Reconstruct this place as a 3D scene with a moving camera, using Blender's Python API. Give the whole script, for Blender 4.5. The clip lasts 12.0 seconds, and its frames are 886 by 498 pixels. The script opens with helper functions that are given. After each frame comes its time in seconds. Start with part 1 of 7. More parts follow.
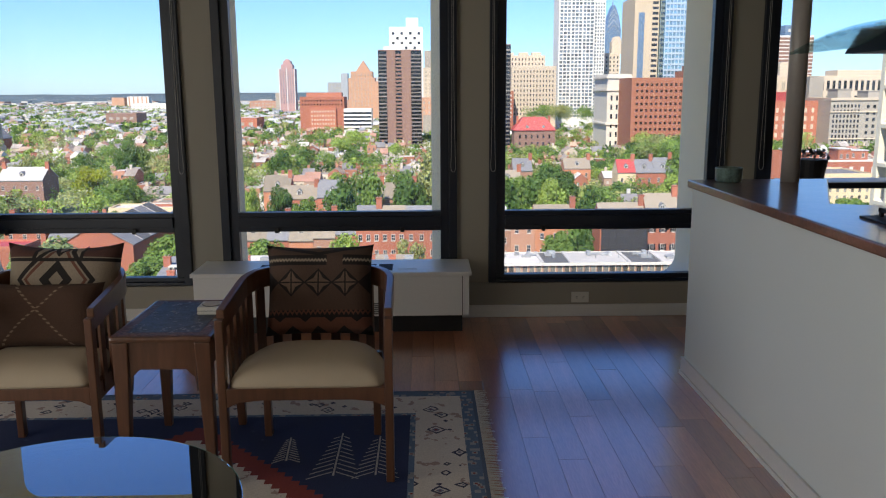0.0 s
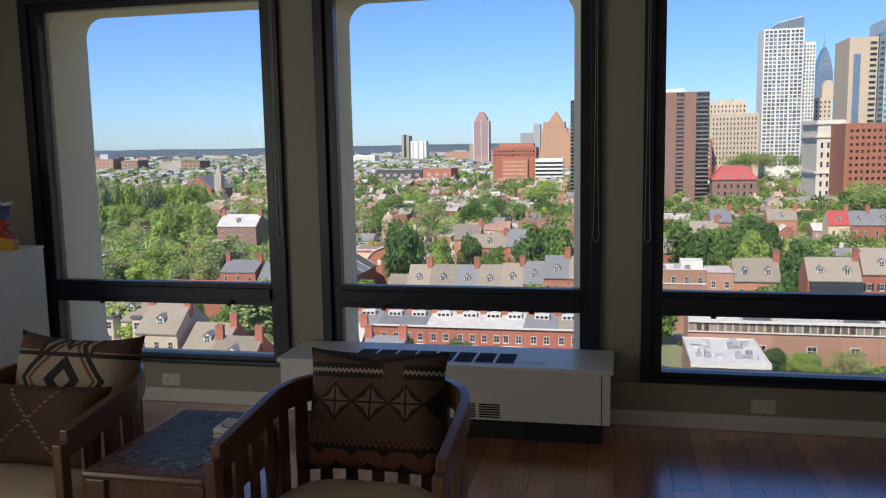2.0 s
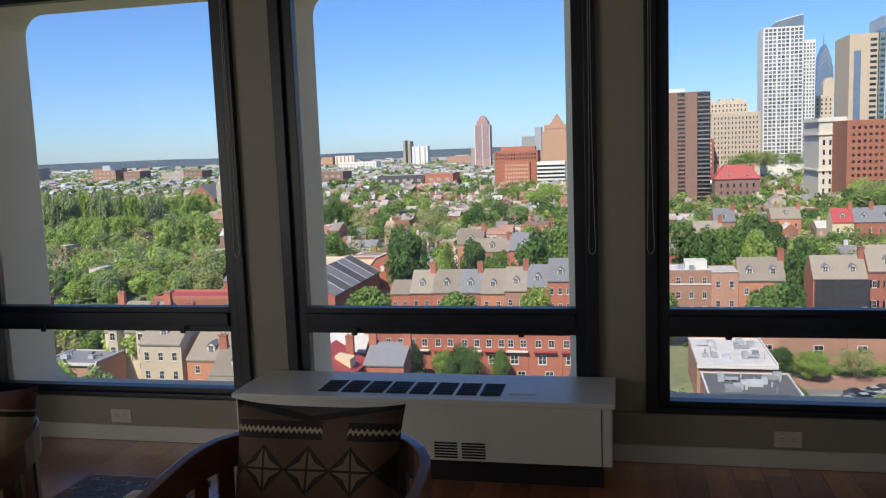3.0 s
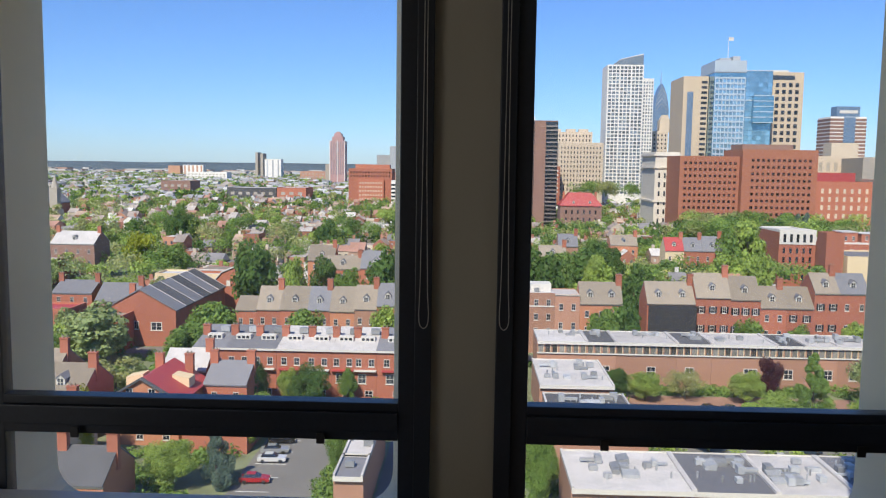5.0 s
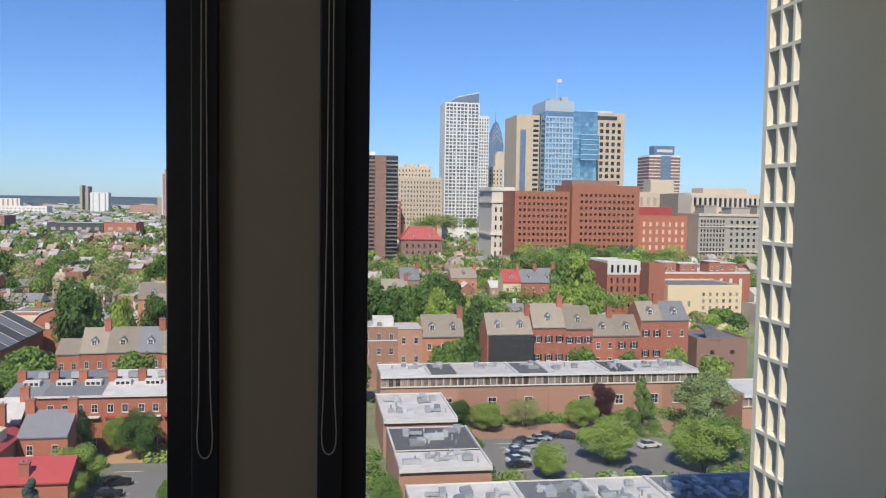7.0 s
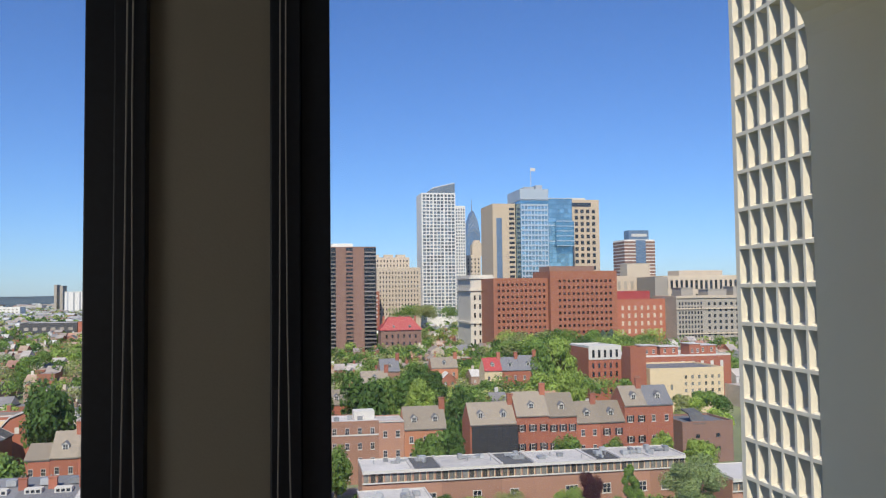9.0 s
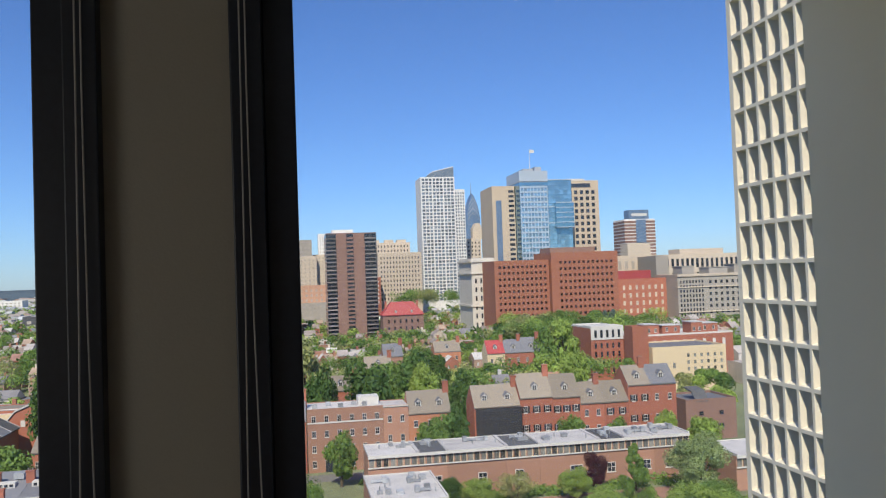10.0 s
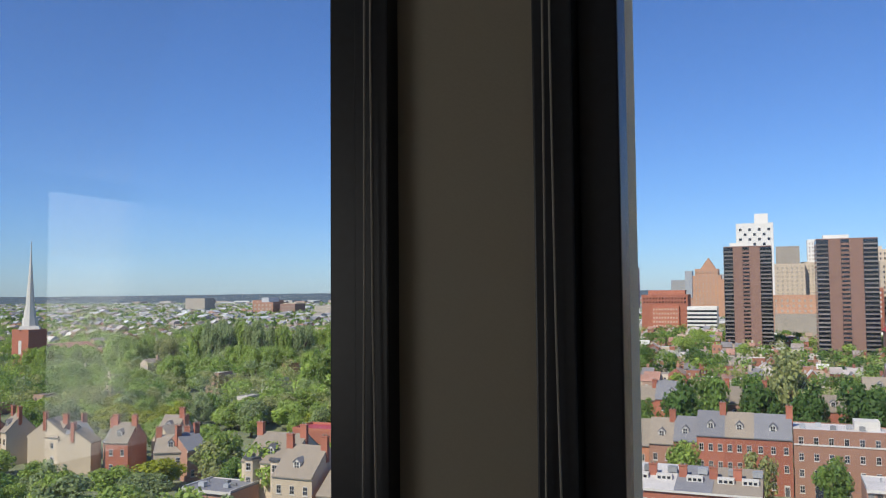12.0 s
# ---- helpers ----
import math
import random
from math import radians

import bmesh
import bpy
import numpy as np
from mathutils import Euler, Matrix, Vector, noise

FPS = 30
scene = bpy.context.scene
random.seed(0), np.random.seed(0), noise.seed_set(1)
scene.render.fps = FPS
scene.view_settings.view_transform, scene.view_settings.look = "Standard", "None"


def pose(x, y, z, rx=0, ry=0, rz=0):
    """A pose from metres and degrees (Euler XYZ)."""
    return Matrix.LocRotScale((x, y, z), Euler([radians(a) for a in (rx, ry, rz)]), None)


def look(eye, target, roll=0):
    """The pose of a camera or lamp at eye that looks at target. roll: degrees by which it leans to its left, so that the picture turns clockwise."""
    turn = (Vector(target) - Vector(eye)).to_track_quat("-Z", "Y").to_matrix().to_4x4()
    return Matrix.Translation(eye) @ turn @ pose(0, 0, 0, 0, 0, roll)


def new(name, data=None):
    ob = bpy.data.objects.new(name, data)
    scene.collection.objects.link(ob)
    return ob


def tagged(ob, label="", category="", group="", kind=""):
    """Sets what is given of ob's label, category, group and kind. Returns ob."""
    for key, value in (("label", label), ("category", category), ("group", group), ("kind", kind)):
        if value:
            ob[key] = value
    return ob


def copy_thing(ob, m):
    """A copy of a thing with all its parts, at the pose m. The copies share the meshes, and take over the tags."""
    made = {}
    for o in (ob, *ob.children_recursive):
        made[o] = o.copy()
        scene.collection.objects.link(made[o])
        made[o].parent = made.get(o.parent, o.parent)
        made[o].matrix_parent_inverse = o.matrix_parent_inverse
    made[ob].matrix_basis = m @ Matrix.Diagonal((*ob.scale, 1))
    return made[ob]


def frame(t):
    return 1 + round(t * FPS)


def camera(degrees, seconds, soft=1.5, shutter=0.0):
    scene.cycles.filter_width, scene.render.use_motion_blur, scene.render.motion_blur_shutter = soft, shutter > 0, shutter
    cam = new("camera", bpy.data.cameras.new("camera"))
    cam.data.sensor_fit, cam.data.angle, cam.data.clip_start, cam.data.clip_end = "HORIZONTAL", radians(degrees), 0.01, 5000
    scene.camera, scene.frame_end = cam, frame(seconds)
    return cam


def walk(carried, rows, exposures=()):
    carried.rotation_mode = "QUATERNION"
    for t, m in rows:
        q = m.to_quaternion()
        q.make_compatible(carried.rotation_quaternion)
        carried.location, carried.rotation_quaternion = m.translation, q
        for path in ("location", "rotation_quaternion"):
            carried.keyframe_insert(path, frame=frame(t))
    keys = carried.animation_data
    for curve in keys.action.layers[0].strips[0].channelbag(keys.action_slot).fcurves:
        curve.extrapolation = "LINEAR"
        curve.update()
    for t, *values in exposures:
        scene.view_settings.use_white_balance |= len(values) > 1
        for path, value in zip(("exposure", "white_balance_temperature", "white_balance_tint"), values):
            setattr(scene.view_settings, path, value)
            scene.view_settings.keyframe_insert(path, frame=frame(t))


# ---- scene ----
cam = camera(56.6, 12.0, soft=1.15)
PATH = [
    (0, (0.403, -5.515, 1.516), (0.443, -3.551, 1.142), -0.3),
    (0.5, (0.538, -5.278, 1.526), (0.467, -3.308, 1.187), -0.5),
    (1, (0.635, -5.017, 1.525), (0.446, -3.048, 1.226), 0.2),
    (1.5, (0.713, -4.801, 1.524), (0.371, -2.849, 1.255), 0.1),
    (2, (0.698, -4.476, 1.521), (0.283, -2.536, 1.27), -1.0),
    (2.5, (0.708, -4.196, 1.5), (0.276, -2.258, 1.26), -2.0),
    (4.3, (0.726, -3.115, 1.523), (0.44, -1.15, 1.28), -0.1),
    (4.5, (0.73, -2.98, 1.523), (0.506, -1.007, 1.291), 0.5),
    (5, (0.737, -2.728, 1.529), (0.669, -0.739, 1.328), 0.8),
    (5.5, (0.703, -2.434, 1.535), (0.761, -0.443, 1.35), 0.0),
    (6, (0.713, -2.215, 1.532), (0.886, -0.231, 1.354), 0.1),
    (6.5, (0.77, -1.997, 1.554), (1.021, -0.017, 1.416), 0.7),
    (7, (0.811, -1.864, 1.554), (1.124, 0.108, 1.441), 0.9),
    (7.5, (0.837, -1.671, 1.576), (1.2, 0.294, 1.493), 0.1),
    (9.3, (0.875, -1.566, 1.566), (1.238, 0.398, 1.68), -0.9),
    (9.5, (0.888, -1.567, 1.57), (1.263, 0.395, 1.667), -1.6),
    (10, (0.92, -1.491, 1.567), (1.282, 0.475, 1.632), -2.0),
    (10.5, (0.979, -1.392, 1.565), (1.31, 0.579, 1.63), -1.4),
    (11, (1.049, -1.261, 1.56), (1.27, 0.724, 1.664), -1.2),
    (11.5, (1.097, -1.153, 1.555), (0.881, 0.832, 1.675), -0.3),
    (12, (1.121, -1.107, 1.55), (0.37, 0.743, 1.656), -0.5),
]
walk(cam, [(t, look(eye, target, roll)) for t, eye, target, roll in PATH],
     [(0.0, 0.75, 6500, 10), (1.5, 0.48, 6500, 10), (2.5, 0.36, 6500, 10), (4.5, 0.35, 6450, 10), (6.0, 0.22, 6450, 10), (12.0, 0.10, 6400, 10)])

# ---- daylight ----
SUN_EL, SUN_AZ = radians(47), math.atan2(-0.33, -0.94)
world = bpy.data.worlds.new("sky")
scene.world = world
world.use_nodes = True
wn = world.node_tree
sky = wn.nodes.new("ShaderNodeTexSky")
sky.sky_type = "NISHITA"
sky.sun_disc = False
sky.sun_elevation = SUN_EL
sky.sun_rotation = SUN_AZ
sky.air_density, sky.dust_density, sky.ozone_density = 1.0, 0.2, 5.0
clear = wn.nodes.new("ShaderNodeMix")
clear.data_type, clear.blend_type = "RGBA", "MULTIPLY"
clear.inputs[0].default_value = 1.0
clear.inputs[7].default_value = (0.77, 0.99, 1.42, 1)
wn.links.new(sky.outputs[0], clear.inputs[6])
wn.links.new(clear.outputs[2], wn.nodes["Background"].inputs[0])
wn.nodes["Background"].inputs[1].default_value = 0.092
sun = new("sun", bpy.data.lights.new("sun", "SUN"))
sun.data.energy, sun.data.angle, sun.data.color = 5.0, radians(0.5), (1.0, 0.905, 0.76)
sun.matrix_world = look((-33 * 3, -94 * 3, 100 * 3 * math.tan(SUN_EL)), (0, 0, 0))

GROUND = -46.0

# ---- materials ----


def mat(name, color, rough=0.6, metal=0.0, vary=0.15, scale=8.0, fine=60.0, bump=0.0, shift=0.0, coat=0.0, spec=0.5, stretch=(1, 1, 1)):
    """A painted or natural surface: two scales of noise on the colour, roughness and relief; shift varies it from object to object."""
    m = bpy.data.materials.new(name)
    m.use_nodes = True
    nt = m.node_tree
    n, l = nt.nodes, nt.links
    b = n["Principled BSDF"]
    b.inputs["Roughness"].default_value = rough
    b.inputs["Metallic"].default_value = metal
    b.inputs["Specular IOR Level"].default_value = spec
    b.inputs["Coat Weight"].default_value = coat
    b.inputs["Coat Roughness"].default_value = 0.12
    tc = n.new("ShaderNodeTexCoord")
    mp = n.new("ShaderNodeMapping")
    mp.inputs["Scale"].default_value = stretch
    l.new(tc.outputs["Object"], mp.inputs[0])
    big, small = n.new("ShaderNodeTexNoise"), n.new("ShaderNodeTexNoise")
    big.inputs["Scale"].default_value, big.inputs["Detail"].default_value = scale, 4
    small.inputs["Scale"].default_value, small.inputs["Detail"].default_value = fine, 3
    l.new(mp.outputs[0], big.inputs[0])
    l.new(mp.outputs[0], small.inputs[0])
    add = n.new("ShaderNodeMath")
    add.operation = "ADD"
    l.new(big.outputs[0], add.inputs[0])
    l.new(small.outputs[0], add.inputs[1])
    ramp = n.new("ShaderNodeMapRange")
    ramp.inputs[1].default_value, ramp.inputs[2].default_value = 0.6, 1.4
    ramp.inputs[3].default_value, ramp.inputs[4].default_value = 1 - vary, 1 + vary
    l.new(add.outputs[0], ramp.inputs[0])
    hsv = n.new("ShaderNodeHueSaturation")
    hsv.inputs["Color"].default_value = (*color, 1)
    if shift:
        info = n.new("ShaderNodeObjectInfo")
        mr = n.new("ShaderNodeMapRange")
        mr.inputs[3].default_value, mr.inputs[4].default_value = 1 - shift, 1 + shift
        l.new(info.outputs["Random"], mr.inputs[0])
        mul = n.new("ShaderNodeMath")
        mul.operation = "MULTIPLY"
        l.new(mr.outputs[0], mul.inputs[0])
        l.new(ramp.outputs[0], mul.inputs[1])
        l.new(mul.outputs[0], hsv.inputs["Value"])
    else:
        l.new(ramp.outputs[0], hsv.inputs["Value"])
    l.new(hsv.outputs[0], b.inputs["Base Color"])
    if bump:
        bp = n.new("ShaderNodeBump")
        bp.inputs["Strength"].default_value, bp.inputs["Distance"].default_value = bump, 0.01
        l.new(small.outputs[0], bp.inputs["Height"])
        l.new(bp.outputs[0], b.inputs["Normal"])
    return m


def chain(nt, op, a, b):
    """One math node; a and b are sockets or numbers."""
    nd = nt.nodes.new("ShaderNodeMath")
    nd.operation = op
    for i, v in enumerate((a, b)):
        if v is None:
            continue
        if isinstance(v, (int, float)):
            nd.inputs[i].default_value = v
        else:
            nt.links.new(v, nd.inputs[i])
    return nd.outputs[0]


def blend(nt, fac, a, b):
    """Mix of two colours (tuples or sockets) by a mask."""
    nd = nt.nodes.new("ShaderNodeMix")
    nd.data_type = "RGBA"
    nt.links.new(fac, nd.inputs[0])
    for i, v in ((6, a), (7, b)):
        if isinstance(v, tuple):
            nd.inputs[i].default_value = (*v, 1)
        else:
            nt.links.new(v, nd.inputs[i])
    return nd.outputs[2]


def glass_mat(name, tint=(1, 1, 1), gloss=1.0, ior=1.45, veil=0.0):
    m = bpy.data.materials.new(name)
    m.use_nodes = True
    nt = m.node_tree
    n, l = nt.nodes, nt.links
    n.remove(n["Principled BSDF"])
    tr, gl, mx, fr = (n.new("ShaderNodeBsdfTransparent"), n.new("ShaderNodeBsdfGlossy"), n.new("ShaderNodeMixShader"), n.new("ShaderNodeFresnel"))
    tr.inputs[0].default_value = (*tint, 1)
    gl.inputs["Roughness"].default_value = 0.0
    fr.inputs[0].default_value = ior
    l.new(chain(nt, "MULTIPLY", fr.outputs[0], gloss), mx.inputs[0])
    l.new(tr.outputs[0], mx.inputs[1])
    l.new(gl.outputs[0], mx.inputs[2])
    last = mx
    # thin uneven translucent film that lifts the darks seen through the pane
    if veil:
        film_, mx2, noi = n.new("ShaderNodeBsdfTranslucent"), n.new("ShaderNodeMixShader"), n.new("ShaderNodeTexNoise")
        film_.inputs[0].default_value = (0.9, 0.88, 0.84, 1)
        noi.inputs["Scale"].default_value, noi.inputs["Detail"].default_value = 1.3, 4
        l.new(n.new("ShaderNodeTexCoord").outputs["Object"], noi.inputs[0])
        l.new(chain(nt, "MULTIPLY", chain(nt, "ADD", noi.outputs[0], 0.5), veil), mx2.inputs[0])
        l.new(mx.outputs[0], mx2.inputs[1])
        l.new(film_.outputs[0], mx2.inputs[2])
        last = mx2
    l.new(last.outputs[0], n["Material Output"].inputs[0])
    return m


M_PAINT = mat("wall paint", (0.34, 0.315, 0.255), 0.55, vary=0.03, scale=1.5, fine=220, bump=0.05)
M_WHITE = mat("half wall paint", (0.70, 0.75, 0.74), 0.5, vary=0.03, scale=1.2, fine=200, bump=0.05)
M_CEIL = mat("ceiling paint", (0.78, 0.77, 0.74), 0.8, vary=0.02)
M_TRIM = mat("trim paint", (0.7, 0.69, 0.66), 0.35, vary=0.03)
M_FRAME = mat("dark bronze frame", (0.013, 0.018, 0.03), 0.38, vary=0.25, scale=5, fine=90)
M_GASKET = mat("black gasket", (0.008, 0.008, 0.009), 0.6)
M_PANE = glass_mat("window glass", (0.97, 0.985, 0.98), 0.07, veil=0.04)
M_CONC = mat("facade concrete", (0.88, 0.78, 0.60), 0.8, vary=0.06, scale=3, fine=120, bump=0.1)
M_CONV = mat("convector enamel", (0.72, 0.72, 0.70), 0.3, vary=0.03, scale=2)
M_BLACK = mat("black metal", (0.012, 0.012, 0.013), 0.5, vary=0.2)
M_PLASTIC = mat("ivory plastic", (0.68, 0.66, 0.6), 0.35, vary=0.03)
M_CORD = mat("grey cord", (0.42, 0.41, 0.39), 0.6)
M_WOOD = mat("reddish brown wood", (0.115, 0.05, 0.027), 0.32, vary=0.35, scale=6, fine=50, bump=0.04, coat=0.25, stretch=(1, 1, 0.12))
M_WOODX = mat("reddish brown rail wood", (0.13, 0.058, 0.031), 0.3, vary=0.3, scale=6, fine=50, coat=0.3, stretch=(0.3, 0.3, 1))
M_CREAM = mat("cream upholstery", (0.47, 0.395, 0.29), 0.85, vary=0.06, scale=5, fine=300, bump=0.2)
M_STONE = mat("polished brown counter", (0.15, 0.058, 0.036), 0.3, vary=0.4, scale=14, fine=90, coat=0.6, spec=0.4)
M_STEEL = mat("brushed steel", (0.5, 0.51, 0.52), 0.3, metal=1.0, vary=0.06, stretch=(1, 1, 8))
M_POLE = mat("painted column", (0.42, 0.39, 0.36), 0.35, vary=0.05)
M_CERAM = mat("glazed green ceramic", (0.16, 0.24, 0.22), 0.3, vary=0.5, scale=30, fine=90)
M_PLANT = mat("dark leaves", (0.03, 0.035, 0.02), 0.6, vary=0.3)
M_ROPE = mat("rug fringe", (0.56, 0.50, 0.40), 0.9, vary=0.2, scale=40)


def floor_mat():
    """Lacquered hardwood boards; each board has its own tone."""
    m = mat("hardwood floor", (0.40, 0.15, 0.068), 0.30, vary=0.30, scale=3, fine=26, bump=0.03, shift=0.38, coat=1.0, stretch=(6, 0.6, 1))
    m.node_tree.nodes["Principled BSDF"].inputs["Coat Roughness"].default_value = 0.2
    m.node_tree.nodes["Principled BSDF"].inputs["Coat IOR"].default_value = 3.2
    return m


M_FLOOR = floor_mat()


def rug_mat():
    """A tribal rug: navy field, cream main border with motifs, slate guard border. Object coordinates in metres from the rug's middle."""
    m = bpy.data.materials.new("woven rug")
    m.use_nodes = True
    nt = m.node_tree
    n, l = nt.nodes, nt.links
    b = n["Principled BSDF"]
    b.inputs["Roughness"].default_value = 0.95
    tc, sp = n.new("ShaderNodeTexCoord"), n.new("ShaderNodeSeparateXYZ")
    l.new(tc.outputs["Object"], sp.inputs[0])
    ax, ay = chain(nt, "ABSOLUTE", sp.outputs[0], None), chain(nt, "ABSOLUTE", sp.outputs[1], None)
    edge = chain(nt, "MINIMUM", chain(nt, "SUBTRACT", RUG_W / 2, ax), chain(nt, "SUBTRACT", RUG_H / 2, ay))
    vor = n.new("ShaderNodeTexVoronoi")
    vor.inputs["Scale"].default_value = 9
    vor.distance = "MANHATTAN"
    l.new(tc.outputs["Object"], vor.inputs[0])
    vor2 = n.new("ShaderNodeTexVoronoi")
    vor2.inputs["Scale"].default_value = 26
    vor2.distance = "CHEBYCHEV"
    l.new(tc.outputs["Object"], vor2.inputs[0])
    noi = n.new("ShaderNodeTexNoise")
    noi.inputs["Scale"].default_value = 160
    l.new(tc.outputs["Object"], noi.inputs[0])
    noi2 = n.new("ShaderNodeTexNoise")
    noi2.inputs["Scale"].default_value, noi2.inputs["Detail"].default_value = 15, 3
    l.new(tc.outputs["Object"], noi2.inputs[0])
    cream, navy, slate, red, dark = (0.60, 0.54, 0.46), (0.014, 0.024, 0.075), (0.10, 0.15, 0.22), (0.22, 0.035, 0.025), (0.05, 0.05, 0.08)
    field = blend(nt, chain(nt, "GREATER_THAN", noi2.outputs[0], 0.7), navy, (0.03, 0.045, 0.11))
    # curling dark outlines round pink and slate figures on the cream ground
    curl = chain(nt, "ABSOLUTE", chain(nt, "SUBTRACT", chain(nt, "ADD", vor.outputs["Distance"], chain(nt, "MULTIPLY", noi2.outputs[0], 0.5)), 0.60), None)
    motif = blend(nt, chain(nt, "GREATER_THAN", noi2.outputs[0], 0.62), cream, (0.36, 0.26, 0.22))
    motif = blend(nt, chain(nt, "LESS_THAN", vor.outputs["Distance"], 0.20), motif, (0.16, 0.17, 0.22))
    motif = blend(nt, chain(nt, "LESS_THAN", vor.outputs["Distance"], 0.09), motif, red)
    motif = blend(nt, chain(nt, "LESS_THAN", curl, 0.06), motif, dark)
    guard = blend(nt, chain(nt, "LESS_THAN", vor2.outputs["Distance"], 0.32), slate, (0.30, 0.30, 0.30))
    guard = blend(nt, chain(nt, "LESS_THAN", vor2.outputs["Distance"], 0.14), guard, red)
    col = blend(nt, chain(nt, "LESS_THAN", edge, 0.32), field, guard)
    col = blend(nt, chain(nt, "LESS_THAN", edge, 0.295), col, motif)
    col = blend(nt, chain(nt, "LESS_THAN", edge, 0.075), col, guard)
    col = blend(nt, chain(nt, "LESS_THAN", edge, 0.016), col, (0.08, 0.11, 0.16))
    # a stepped red diamond edge crosses the field
    step = chain(nt, "SNAP", chain(nt, "ABSOLUTE", chain(nt, "SUBTRACT", sp.outputs[0], 0.73), None), 0.035)
    diag = chain(nt, "SUBTRACT", chain(nt, "ADD", chain(nt, "MULTIPLY", step, 1.1), sp.outputs[1]), 1.25)
    inside = chain(nt, "GREATER_THAN", edge, 0.32)
    band = chain(nt, "MULTIPLY", inside, chain(nt, "LESS_THAN", chain(nt, "ABSOLUTE", chain(nt, "ADD", diag, 0.16), None), 0.07))
    col = blend(nt, band, col, red)
    past = chain(nt, "MULTIPLY", inside, chain(nt, "LESS_THAN", diag, -0.23))
    col = blend(nt, past, col, motif)
    mr = n.new("ShaderNodeMapRange")
    mr.inputs[3].default_value, mr.inputs[4].default_value = 0.75, 1.25
    l.new(noi.outputs[0], mr.inputs[0])
    hsv = n.new("ShaderNodeHueSaturation")
    l.new(col, hsv.inputs["Color"])
    l.new(mr.outputs[0], hsv.inputs["Value"])
    l.new(hsv.outputs[0], b.inputs["Base Color"])
    bp = n.new("ShaderNodeBump")
    bp.inputs["Strength"].default_value, bp.inputs["Distance"].default_value = 0.5, 0.004
    l.new(noi.outputs[0], bp.inputs["Height"])
    l.new(bp.outputs[0], b.inputs["Normal"])
    return m


